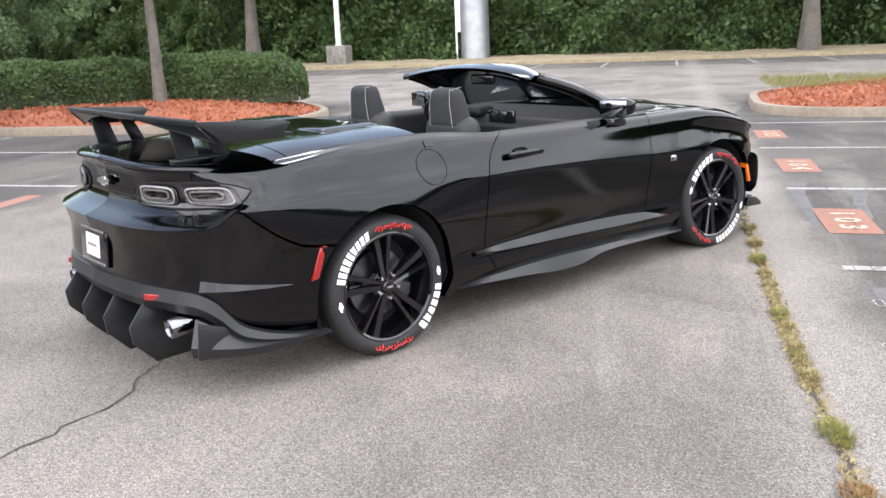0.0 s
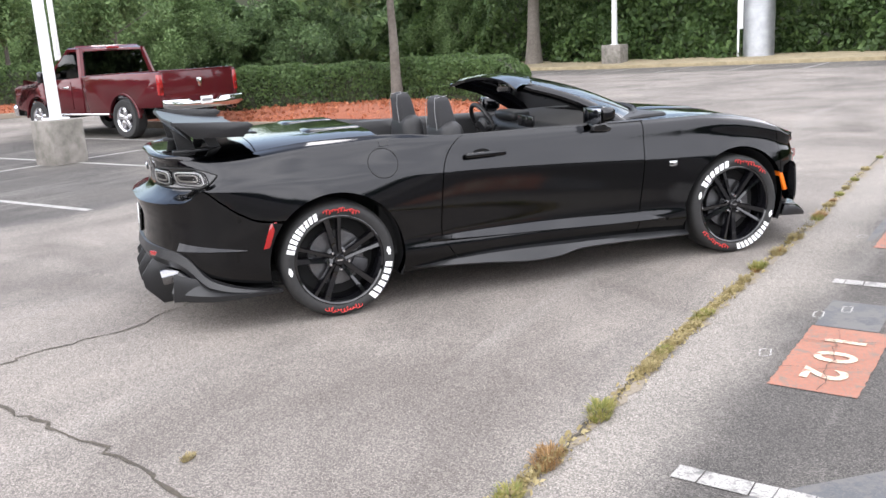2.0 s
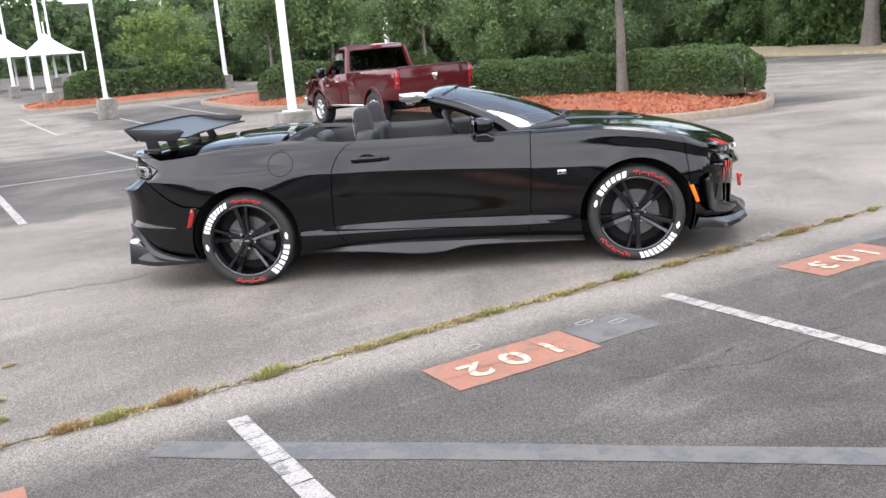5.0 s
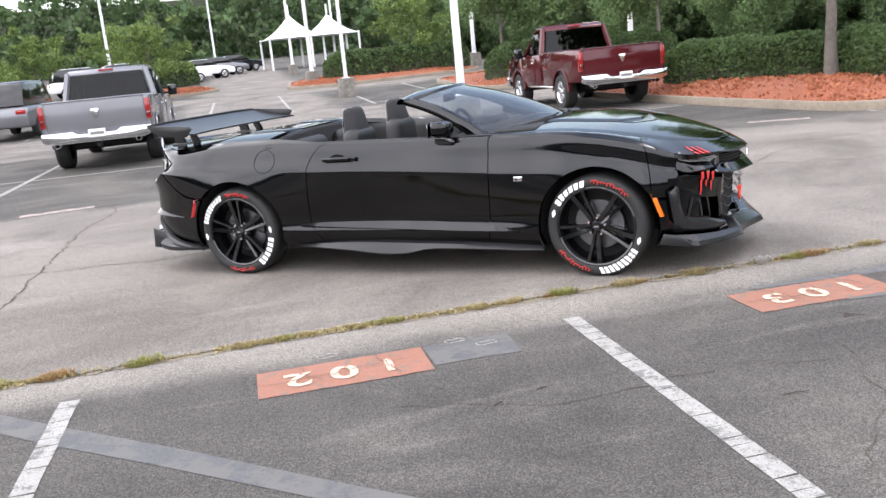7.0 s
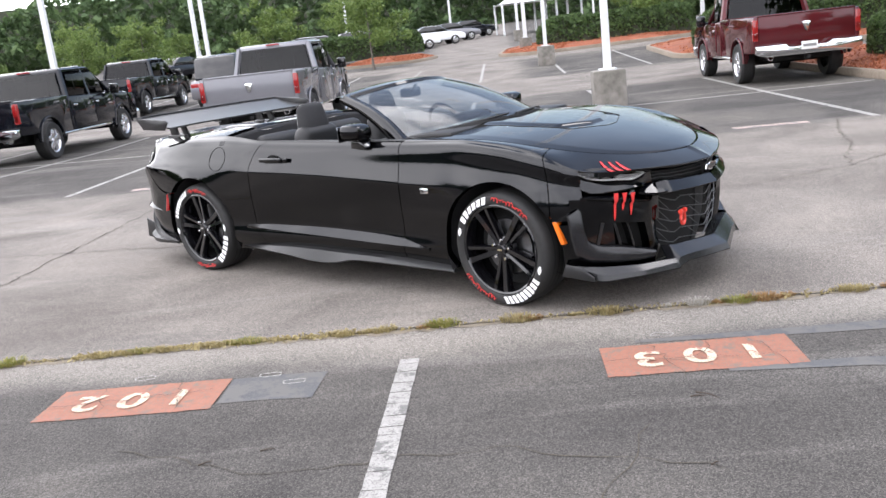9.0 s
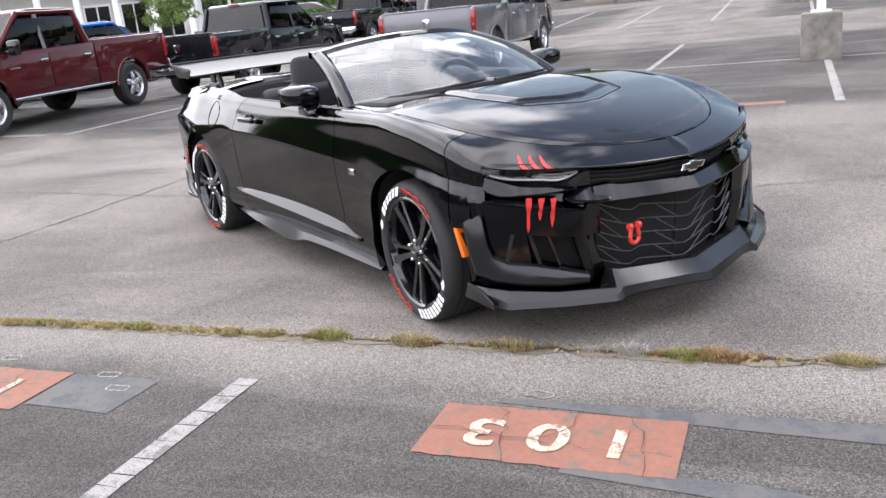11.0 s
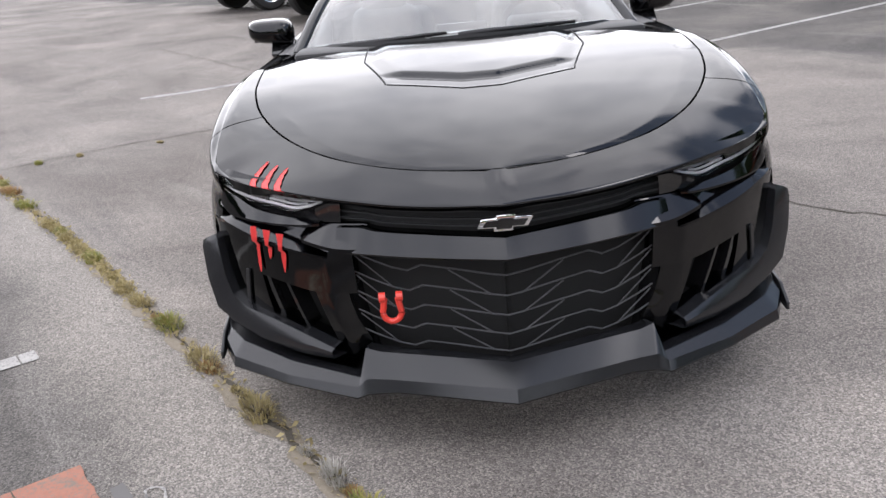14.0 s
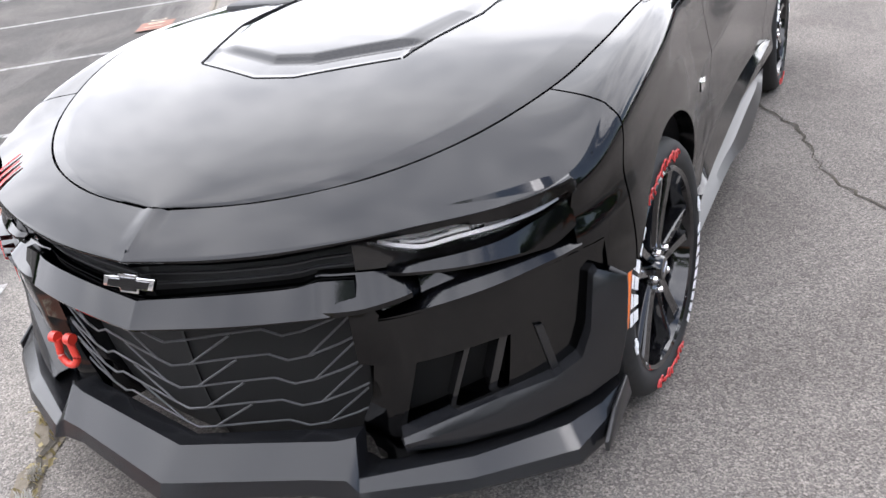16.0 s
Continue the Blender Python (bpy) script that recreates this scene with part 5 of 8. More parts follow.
for s in (-1, 1):
    part("wing_endplate", slab([(-2.245, 1.196), (-1.83, 1.168), (-1.80, 1.150), (-1.86, 1.088), (-2.13, 1.100)], 0.008, 'y', s * 0.763 - 0.004, 0.002), M_SATIN, wing, "flat satin black wing end plate")
    ys = np.linspace(0.20, 0.758, 16)
    P = np.array([[(wing_pt(y, 0)[0] + (0.004 + 0.075 * ((y - 0.2) / 0.56) ** 1.2) * f, s * y, wing_pt(y, 0)[2] - 0.004 - (0.006 + 0.075 * ((y - 0.2) / 0.56) ** 1.2) * f) for f in np.linspace(0, 1, 4)] for y in ys])
    part("wing_flap", panel(P, 0.006, flip=s > 0), M_SATIN, wing, "rear face that deepens towards the wing's end")
    y = s * 0.47
    part("wing_stanchion", slab([(-2.235, 1.178), (-2.150, 1.158), (-2.105, 1.02), (-2.115, 0.995), (-2.200, 0.995)], 0.020, 'y', y - 0.010, 0.004), M_SATIN, wing)
    part("wing_stanchion", slab([(-2.085, 1.146), (-2.015, 1.134), (-1.955, 1.01), (-2.025, 1.005)], 0.020, 'y', y - 0.010, 0.004), M_SATIN, wing)
    part("stanchion_foot", box((0.30, 0.05, 0.022), (-2.085, y, 1.008), 0.008), M_SATIN, wing)

# underbody
part("underbody", box((3.9, 1.4, 0.10), (-0.05, 0, 0.235), 0.02), M_DARK, car)

# ---- wheels ----
def arc_bar(r0, r1, a0, a1, y, n=4):
    v, f = [], []
    for i in range(n + 1):
        a = radians(a0 + (a1 - a0) * i / n)
        for r in (r0, r1):
            v.append((r * math.cos(a), y - 0.0, r * math.sin(a)))
    for i in range(n):
        f.append((2 * i, 2 * i + 1, 2 * i + 3, 2 * i + 2))
    return v, f


def letters(count, a0, a1, y, slope=0.004):
    """A word on the sidewall as plain bars, one for each letter."""
    V, F = [], []
    step = (a1 - a0) / count
    for i in range(count):
        v, f = arc_bar(0.274, 0.318, a0 + step * (i + 0.11), a0 + step * (i + 0.84), y)
        v = [(x + (0.006 if abs(z) > abs(x) else 0.0) * (math.hypot(x, z) - 0.296) / 0.02, yy + slope * max(0, math.hypot(x, z) - 0.295) / 0.02, z) for x, yy, z in v]
        F += [tuple(k + len(V) for k in q) for q in f]
        V += v
    return mesh_of(V, F, False)


def scribble(a0, a1, y):
    pts = []
    n = 90
    for i in range(n):
        a = radians(a0 + (a1 - a0) * i / (n - 1))
        a += radians(1.5) * math.cos(i * 0.83)
        r = 0.297 + 0.014 * math.sin(i * 0.83) * (0.6 + 0.4 * math.sin(i * 0.19)) + 0.005 * math.sin(i * 0.31)
        pts.append((r * math.cos(a), y, r * math.sin(a)))
    return tube(pts, 0.0026, 5)


def build_wheel(name, width, spoke0, words):
    w = thing(name, "", "")
    w.parent = car
    h = width / 2
    tyre = part("tyre", lathe([(0.262, -h + 0.010), (0.275, -h - 0.001), (0.300, -h - 0.006), (0.318, -h - 0.001), (0.331, -h + 0.012), (0.338, -h + 0.03), (TYRE_R, -h + 0.07), (TYRE_R, h - 0.07), (0.338, h - 0.03), (0.331, h - 0.012), (0.30, h + 0.006), (0.262, h - 0.010)], 72), M_TYRE, w, "low-profile tyre with painted white and red lettering")
    for k in (-0.06, -0.02, 0.02, 0.06):
        part("tread_groove", lathe([(TYRE_R + 0.0004, k - 0.005), (TYRE_R + 0.0004, k + 0.005)], 72), M_DARK, tyre)
    yl = -h - 0.0085
    for kind, a0, a1 in words:
        if kind == "c":
            part("white_lettering", letters(9, a0, a1, yl), M_WHITE, tyre, "row of white sidewall letters as bars")
        elif kind == "m":
            part("white_lettering", letters(6, a0, a1, yl), M_WHITE, tyre, "row of white sidewall letters as bars")
        elif kind == "b":
            am = radians((a0 + a1) / 2)
            e = slab([(-0.026, -0.005), (-0.021, 0.007), (-0.008, 0.007), (-0.008, 0.012), (0.010, 0.012), (0.010, 0.007), (0.026, 0.007), (0.021, -0.007), (0.008, -0.007), (0.008, -0.012), (-0.010, -0.012), (-0.010, -0.007)], 0.002, 'y', 0)
            part("white_emblem", e, M_WHITE, tyre, m=Matrix.Translation((0.296 * math.cos(am), yl, 0.296 * math.sin(am))) @ pose(0, 0, 0, 0, 90 - (a0 + a1) / 2, 0))
        else:
            part("red_scribble", scribble(a0, a1, yl - 0.001), M_RED, tyre, "red script on the sidewall")
    rim = part("rim", lathe([(0.262, -h + 0.012), (0.268, -h + 0.004), (0.262, -h + 0.0), (0.252, -h + 0.006), (0.246, -h + 0.03), (0.236, -h + 0.06), (0.232, h - 0.02), (0.262, h - 0.01)], 72), M_RIM, w, "gloss black five-spoke rim")
    # added near-black disc: paints the shade behind the spokes
    part("rim_shade_disc", lathe([(0.0, 0.02), (0.236, 0.02)], 40), M_DARK, rim)
    disc = part("brake_disc", lathe([(0.06, -0.030), (0.165, -0.030), (0.168, -0.022), (0.168, -0.004), (0.06, -0.004)], 48), M_STEEL, w, "brushed steel brake disc")
    cal = [(0.10, -0.04), (0.185, -0.05), (0.20, 0.0), (0.185, 0.05), (0.10, 0.04)]
    part("brake_caliper", slab(cal, 0.06, 'y', -0.055, 0.008), M_CALIPER, w, "grey brake caliper", m=pose(0, 0, 0, 0, 25, 0))
    d = -h + 0.018
    for k in range(5):
        a = spoke0 + 72 * k
        m = pose(0, 0, 0, 0, -(a - 90), 0)
        sp = bmesh.new()
        # two blades that part towards the rim, with a groove between them
        for sg in (-1, 1):
            rings = []
            for r, c, wd, yo, th in ((0.035, 0.012, 0.018, 0.006, 0.032), (0.075, 0.016, 0.018, 0.008, 0.030), (0.15, 0.025, 0.019, 0.003, 0.030), (0.215, 0.034, 0.020, -0.004, 0.030), (0.250, 0.040, 0.023, -0.006, 0.030)):
                wd = wd * (1.75 if sg < 0 else 1.25)
                x0, x1 = sg * (c - wd * 0.55), sg * (c + wd * 0.55)
                rings.append([sp.verts.new(p) for p in ((x0, d + yo + 0.018, r), (x0 + sg * 0.004, d + yo + 0.004, r), (x1 - sg * 0.005, d + yo, r), (x1, d + yo + 0.010, r), (x1, d + yo + th + 0.02, r), (x0, d + yo + th + 0.02, r))])
            for A, B in zip(rings, rings[1:]):
                for j in range(6):
                    sp.faces.new((A[j], A[(j + 1) % 6], B[(j + 1) % 6], B[j]))
            sp.faces.new(rings[0])
            sp.faces.new(rings[-1])
        part("spoke", sharpen(from_bm(sp), 30), M_RIM, rim, m=m)
        part("spoke_web", slab([(-0.016, 0.04), (0.016, 0.04), (0.022, 0.13), (-0.022, 0.13)], 0.02, 'y', d + 0.034), M_RIM, rim, m=m)
        an = radians(a + 36)
        part("lug_nut", lathe([(0, -0.012), (0.007, -0.012), (0.010, -0.006), (0.010, 0.012)], 12), M_CHROME, rim, m=pose(0.058 * math.cos(an), d + 0.004, 0.058 * math.sin(an)))
    cap = part("centre_cap", lathe([(0, -0.012), (0.028, -0.010), (0.034, -0.002), (0.040, 0.02), (0.072, 0.03), (0.075, 0.06)], 32), M_RIM, rim, m=pose(0, d, 0))
    part("cap_emblem", slab([(-0.018, -0.004), (-0.014, 0.005), (0.018, 0.005), (0.014, -0.005)], 0.002, 'y', -0.0135), M_CHROME, cap)
    return w


w_rear = build_wheel("rear_wheel", 0.275, 95, [("c", 166, 112), ("b", 176, 196), ("r", 104, 64), ("b", 12, -4), ("m", -8, -56), ("r", -70, -112)])
w_rear.matrix_basis = pose(-AXLE, -0.765, WHEEL_Z)
STEER = -4.0
w_front = build_wheel("front_wheel", 0.255, 47, [("m", 150, 101), ("b", 170, 154), ("r", 92, 42), ("b", -10, -26), ("c", -30, -88), ("r", -148, -100)])
w_front.matrix_basis = pose(AXLE, -0.775, WHEEL_Z, 0, 0, STEER)
copy_thing(w_rear, pose(-AXLE, 0.765, WHEEL_Z, 0, 0, 180))
copy_thing(w_front, pose(AXLE, 0.775, WHEEL_Z, 0, 0, STEER + 180) @ pose(0, 0, 0, 0, -30, 0))

# ---- materials of the place ----
def leaf_mat(name, c1, c2, c3):
    m = material(name, c1, 0.55, spec=0.3)
    g = m.node_tree.nodes.new("ShaderNodeNewGeometry")
    col = ramp(m, g.outputs["Random Per Island"], [(0.0, c1), (0.55, c2), (1.0, c3)])
    v = coords(m)
    n = nd(m, "ShaderNodeTexNoise", Scale=0.35, Detail=3.0)
    ln(m, v, n.inputs["Vector"])
    col2 = mixc(m, n.outputs["Fac"], col, mixc(m, 0.5, col, c3), 'MIX')
    ln(m, col2, bsdf(m).inputs["Base Color"])
    tr = m.node_tree.nodes.new("ShaderNodeBsdfTranslucent")
    ln(m, col2, tr.inputs["Color"])
    mx = m.node_tree.nodes.new("ShaderNodeMixShader")
    mx.inputs[0].default_value = 0.34
    out = m.node_tree.nodes["Material Output"]
    ln(m, bsdf(m).outputs[0], mx.inputs[1])
    ln(m, tr.outputs[0], mx.inputs[2])
    ln(m, mx.outputs[0], out.inputs["Surface"])
    return m


M_LEAF = leaf_mat("tree_leaves", (0.048, 0.088, 0.032), (0.098, 0.165, 0.058), (0.175, 0.25, 0.10))
M_LEAFD = leaf_mat("woodland_leaves", (0.032, 0.062, 0.026), (0.066, 0.115, 0.044), (0.135, 0.20, 0.08))
M_LEAFY = leaf_mat("young_leaves", (0.06, 0.10, 0.025), (0.11, 0.17, 0.04), (0.18, 0.24, 0.07))
M_HEDGE = leaf_mat("hedge_leaves", (0.026, 0.050, 0.018), (0.054, 0.094, 0.031), (0.11, 0.165, 0.055))
M_IVY = leaf_mat("ivy_leaves", (0.018, 0.040, 0.014), (0.044, 0.084, 0.026), (0.10, 0.16, 0.048))
M_GRASS = leaf_mat("grass_blades", (0.10, 0.14, 0.03), (0.18, 0.20, 0.05), (0.32, 0.27, 0.09))
M_DRY = leaf_mat("dry_grass", (0.19, 0.15, 0.07), (0.28, 0.225, 0.10), (0.40, 0.34, 0.18))
M_BARK = grained("bark", (0.07, 0.060, 0.050), (0.17, 0.15, 0.13), 12, 0.9, 0.8, 0.03)
# dark green-brown that stands in for the shade deep inside foliage
M_LEAFSHADE = grained("foliage_shade", (0.02, 0.024, 0.014), (0.045, 0.05, 0.028), 4, 0.95, 0.6, 0.05)
M_MULCH = grained("red_mulch", (0.15, 0.045, 0.022), (0.33, 0.105, 0.05), 30, 0.9, 0.8, 0.02)
M_CHIPS = leaf_mat("mulch_chips", (0.19, 0.055, 0.026), (0.36, 0.11, 0.052), (0.46, 0.20, 0.11))
M_KERB = grained("kerb_concrete", (0.14, 0.112, 0.085), (0.27, 0.225, 0.175), 14, 0.9, 0.35, 0.01)
M_CONC = grained("lamp_base_concrete", (0.085, 0.08, 0.066), (0.27, 0.25, 0.225), 6, 0.9, 0.4, 0.01)
M_POLE = grained("painted_pole", (0.55, 0.56, 0.57), (0.66, 0.67, 0.68), 8, 0.45, 0.05, 0.002)
M_GALV = grained("galvanised_column", (0.25, 0.26, 0.27), (0.37, 0.38, 0.39), 3, 0.42, 0.05, 0.003, metal=0.6)
M_TENT = material("white_canvas", (0.82, 0.82, 0.82), 0.7)


def worn_paint(name, c1, c2, bare, amount, scale=9.0):
    """Road paint that has worn through to the stones in flecks and patches."""
    m = grained(name, c1, c2, 34, 0.85, 0.3, 0.003, 3.0)
    src = bsdf(m).inputs["Base Color"].links[0].from_socket
    v = coords(m)
    n = nd(m, "ShaderNodeTexNoise", Scale=scale, Detail=9.0, Roughness=0.72)
    ln(m, v, n.inputs["Vector"])
    k = ramp(m, n.outputs["Fac"], [(amount - 0.02, (1, 1, 1)), (amount + 0.05, (0, 0, 0))])
    f = nd(m, "ShaderNodeTexNoise", Scale=130.0, Detail=3.0)
    ln(m, v, f.inputs["Vector"])
    k2 = ramp(m, f.outputs["Fac"], [(0.36, (0.85, 0.85, 0.85)), (0.46, (0, 0, 0))])
    col = mixc(m, k2, mixc(m, k, src, bare), bare)
    ln(m, col, bsdf(m).inputs["Base Color"])
    return m


M_LINE = worn_paint("worn_white_line", (0.225, 0.216, 0.202), (0.35, 0.338, 0.318), (0.13, 0.126, 0.12), 0.43)
M_STUB = worn_paint("faded_stub_paint", (0.30, 0.20, 0.17), (0.42, 0.35, 0.32), (0.12, 0.115, 0.11), 0.46)
M_STALL = worn_paint("terracotta_stall_paint", (0.215, 0.088, 0.056), (0.285, 0.122, 0.082), (0.15, 0.112, 0.09), 0.41)
M_DIGIT = worn_paint("cream_digits", (0.42, 0.37, 0.27), (0.56, 0.51, 0.39), (0.27, 0.12, 0.09), 0.44, 14.0)
M_SEAL = worn_paint("blue_grey_sealer", (0.056, 0.058, 0.062), (0.09, 0.092, 0.096), (0.105, 0.10, 0.096), 0.48, 5.0)
M_SAND = grained("sandy_joint_dirt", (0.13, 0.108, 0.08), (0.25, 0.215, 0.165), 50, 0.95, 0.6, 0.01)
M_TWIG = grained("dry_twig_bark", (0.03, 0.022, 0.016), (0.08, 0.06, 0.045), 90, 0.9, 0.5, 0.002)
M_CRACK = grained("crack_dirt", (0.03, 0.026, 0.02), (0.09, 0.075, 0.055), 40, 0.95, 0.6, 0.01)


def asphalt():
    """Worn asphalt: pale stone chips, paler lanes, darker sealed stalls, stains."""
    m = material("worn_asphalt", (0.2, 0.2, 0.2), 0.9, spec=0.15)
    tc = m.node_tree.nodes.new("ShaderNodeTexCoord")
    mp = m.node_tree.nodes.new("ShaderNodeMapping")
    mp.vector_type = 'POINT'
    mp.inputs["Rotation"].default_value = (0, 0, -radians(LOT))
    ln(m, tc.outputs["Object"], mp.inputs["Vector"])
    v = mp.outputs["Vector"]
    sx = m.node_tree.nodes.new("ShaderNodeSeparateXYZ")
    ln(m, v, sx.inputs[0])

    def tex(scale, detail=4.0, rough=0.55, dist=0.0):
        n = nd(m, "ShaderNodeTexNoise", Scale=scale, Detail=detail, Roughness=rough, Distortion=dist)
        ln(m, v, n.inputs["Vector"])
        return n.outputs["Fac"]

    def calc(op, a, b=None, c=None):
        n = m.node_tree.nodes.new("ShaderNodeMath")
        n.operation = op
        for i, k in enumerate((a, b, c)):
            if k is None:
                continue
            if isinstance(k, (int, float)):
                n.inputs[i].default_value = k
            else:
                ln(m, k, n.inputs[i])
        return n.outputs[0]

    def step(val, a, b):
        n = m.node_tree.nodes.new("ShaderNodeMapRange")
        n.interpolation_type = 'SMOOTHSTEP'
        n.inputs["From Min"].default_value, n.inputs["From Max"].default_value = a, b
        ln(m, val, n.inputs["Value"])
        return n.outputs["Result"]
    wob = calc('MULTIPLY_ADD', tex(0.9, 5.0, 0.6), 1.6, -0.8)
    bb = calc('ADD', sx.outputs["Y"], wob)
    aa = calc('ADD', sx.outputs["X"], wob)
    # lane between the rows, stalls to either side, cross aisle at the rows' end
    lane = calc('MULTIPLY', step(calc('ADD', sx.outputs["Y"], calc('MULTIPLY', wob, 0.6)), -2.45, -1.85), calc('SUBTRACT', 1.0, step(bb, 4.7, 5.4)))
    north = calc('MULTIPLY', step(bb, 14.6, 15.4), calc('SUBTRACT', 1.0, step(bb, 21.0, 22.0)))
    aisle = step(aa, 12.0, 14.5)
    far_lane = calc('MULTIPLY', calc('MULTIPLY', step(aa, -4.2, -3.2), calc('SUBTRACT', 1.0, step(aa, 1.0, 2.0))), step(bb, 14.0, 16.0))
    cross = calc('MULTIPLY', step(bb, 31.5, 32.5), calc('SUBTRACT', 1.0, step(bb, 36.0, 37.0)))
    pale = calc('MAXIMUM', calc('MAXIMUM', calc('MAXIMUM', lane, north), aisle), calc('MAXIMUM', far_lane, cross))
    far_edge = step(aa, 26.5, 28.0)
    pale = calc('MULTIPLY', pale, calc('SUBTRACT', 1.0, calc('MULTIPLY', far_edge, 0.8)))
    # chips
    vor = nd(m, "ShaderNodeTexVoronoi", Scale=150.0)
    ln(m, v, vor.inputs["Vector"])
    chip = ramp(m, vor.outputs["Color"], [(0.0, (0.50, 0.495, 0.49)), (0.45, (0.84, 0.83, 0.82)), (1.0, (1.46, 1.44, 1.41))])
    fine = tex(170.0, 3.0, 0.7)
    speck = ramp(m, fine, [(0.36, (0.55, 0.55, 0.55)), (0.62, (1.35, 1.33, 1.3))])
    c_lane = ramp(m, tex(0.55, 6.0, 0.62, 0.6), [(0.34, (0.133, 0.121, 0.112)), (0.5, (0.184, 0.170, 0.158)), (0.66, (0.24, 0.221, 0.203))])
    c_stall = ramp(m, tex(0.45, 6.0, 0.62, 0.8), [(0.34, (0.062, 0.059, 0.057)), (0.5, (0.088, 0.084, 0.080)), (0.66, (0.132, 0.123, 0.114))])
    base = mixc(m, pale, c_stall, c_lane)
    # pale edges beside the long joint, and streaks that run along the lane
    joint = calc('SUBTRACT', 1.0, step(calc('ABSOLUTE', calc('ADD', calc('ADD', sx.outputs["Y"], 1.98), calc('MULTIPLY', wob, 0.25))), 0.05, 0.42))
    base = mixc(m, calc('MULTIPLY', joint, 0.5), base, (0.27, 0.255, 0.235))
    st = m.node_tree.nodes.new("ShaderNodeMapping")
    st.inputs["Scale"].default_value = (0.16, 1.1, 1)
    ln(m, v, st.inputs["Vector"])
    sn = nd(m, "ShaderNodeTexNoise", Scale=1.0, Detail=5.0, Roughness=0.6, Distortion=1.2)
    ln(m, st.outputs["Vector"], sn.inputs["Vector"])
    base = mixc(m, ramp(m, sn.outputs["Fac"], [(0.56, (0, 0, 0)), (0.72, (0.42, 0.42, 0.42))]), base, (0.27, 0.258, 0.245))
    base = mixc(m, ramp(m, sn.outputs["Fac"], [(0.26, (0.45, 0.45, 0.45)), (0.42, (0, 0, 0))]), base, (0.105, 0.102, 0.10))
    base = mixc(m, 1.0, base, chip, 'MULTIPLY')
    base = mixc(m, 1.0, base, speck, 'MULTIPLY')
    ln(m, base, bsdf(m).inputs["Base Color"])
    bump(m, calc('ADD', calc('MULTIPLY', vor.outputs["Distance"], -0.8), calc('MULTIPLY', fine, 0.7)), 0.5, 0.004)
    return m


M_ASPH = asphalt()


def gz(b, a=0.0):
    """The lot rises gently to the north of the second row, and a little to the west of the lane."""
    u = max(-30.0, min(30.0, (b - 19.0) / 3.0))
    north = 0.03 * 3.0 * math.log1p(math.exp(u)) if b < 100 else 0.03 * (b - 19.0)
    west = float(np.interp(-a, [4.0, 6.0, 13.0], [0.0, 0.02, 0.23])) * float(np.interp(b, [8.0, 12.0], [1.0, 0.0]))
    return north + west


def on_lot(a, b, turn=0.0, dz=0.0):
    return lot_pose(a, b, gz(b, a) + dz, turn)


bs = [-900, -300, -60, 0, 8, 8.5, 9, 9.5, 10, 10.5, 11, 11.5, 12, 13, 15, 17, 19, 21, 24, 28, 34, 45, 70, 110, 200, 320]
as_ = [-900, -200, -60] + list(range(-14, -3)) + [0, 200, 900]
gv, gf = [], []
for b in bs:
    for a in as_:
        gv.append(tuple(lot(a, b, gz(min(b, 200), a))))
na_ = len(as_)
for i in range(len(bs) - 1):
    for j in range(na_ - 1):
        gf.append((i * na_ + j, i * na_ + j + 1, (i + 1) * na_ + j + 1, (i + 1) * na_ + j))
tagged(part("ground", mesh_of(gv, gf), M_ASPH), "worn grey asphalt of a sloping parking lot", "ground", kind="structure")


def lot_strip(name, pts, w, mat, label, category="marking", z=0.004, h=None):
    """A flat painted strip along points (a, b) on the lot; w may vary."""
    V, F = [], []
    N = len(pts)
    ww = w if hasattr(w, "__len__") else [w] * N
    for i, (a, b) in enumerate(pts):
        p0, p1 = pts[max(0, i - 1)], pts[min(N - 1, i + 1)]
        d = math.hypot(p1[0] - p0[0], p1[1] - p0[1]) or 1
        nx, ny = -(p1[1] - p0[1]) / d, (p1[0] - p0[0]) / d
        for k in (-0.5, 0.5):
            aa, bb_ = a + nx * ww[i] * k, b + ny * ww[i] * k
            V.append(tuple(lot(aa, bb_, gz(bb_, aa) + z)))
    for i in range(N - 1):
        F.append((2 * i, 2 * i + 2, 2 * i + 3, 2 * i + 1))
    ob = part(name, mesh_of(V, F, False), mat)
    return tagged(ob, label, category, kind="structure")


rnd = random.Random(11)


def worn_line(name, a0, b0, a1, b1, w=0.1, label="worn white parking line on asphalt", broken=True):
    """A stall line broken by hairline cracks into worn pieces of paint."""
    V, F = [], []
    L = math.hypot(a1 - a0, b1 - b0)
    da, db = (a1 - a0) / L, (b1 - b0) / L
    s = 0.0
    while s < L - 0.01:
        l = min(rnd.uniform(0.06, 0.18) if broken else 0.5, L - s)
        e = 0.0032 if broken else 0.0
        i0 = len(V)
        for u, k in ((s + e, -0.5), (s + l - e, -0.5), (s + l - e + 2 * rnd.uniform(-e, e), 0.5), (s + e + 2 * rnd.uniform(-e, e), 0.5)):
            kk = k * (1 + (rnd.uniform(-0.06, 0.04) if broken else 0.0))
            aa, bb_ = a0 + da * u - db * w * kk, b0 + db * u + da * w * kk
            V.append(tuple(lot(aa, bb_, gz(bb_, aa) + 0.004)))
        F.append((i0, i0 + 1, i0 + 2, i0 + 3))
        s += l
    ob = part(name, mesh_of(V, F, False), M_LINE)
    return tagged(ob, label, "parking line", "parking lines", "structure")


# stalls on the near side of the lane, and their numbers
LINE_A, PITCH = 0.156, 2.72
for k in range(-6, 4):
    worn_line("parking_line", LINE_A + PITCH * k, -2.27, LINE_A + PITCH * k, -7.4)
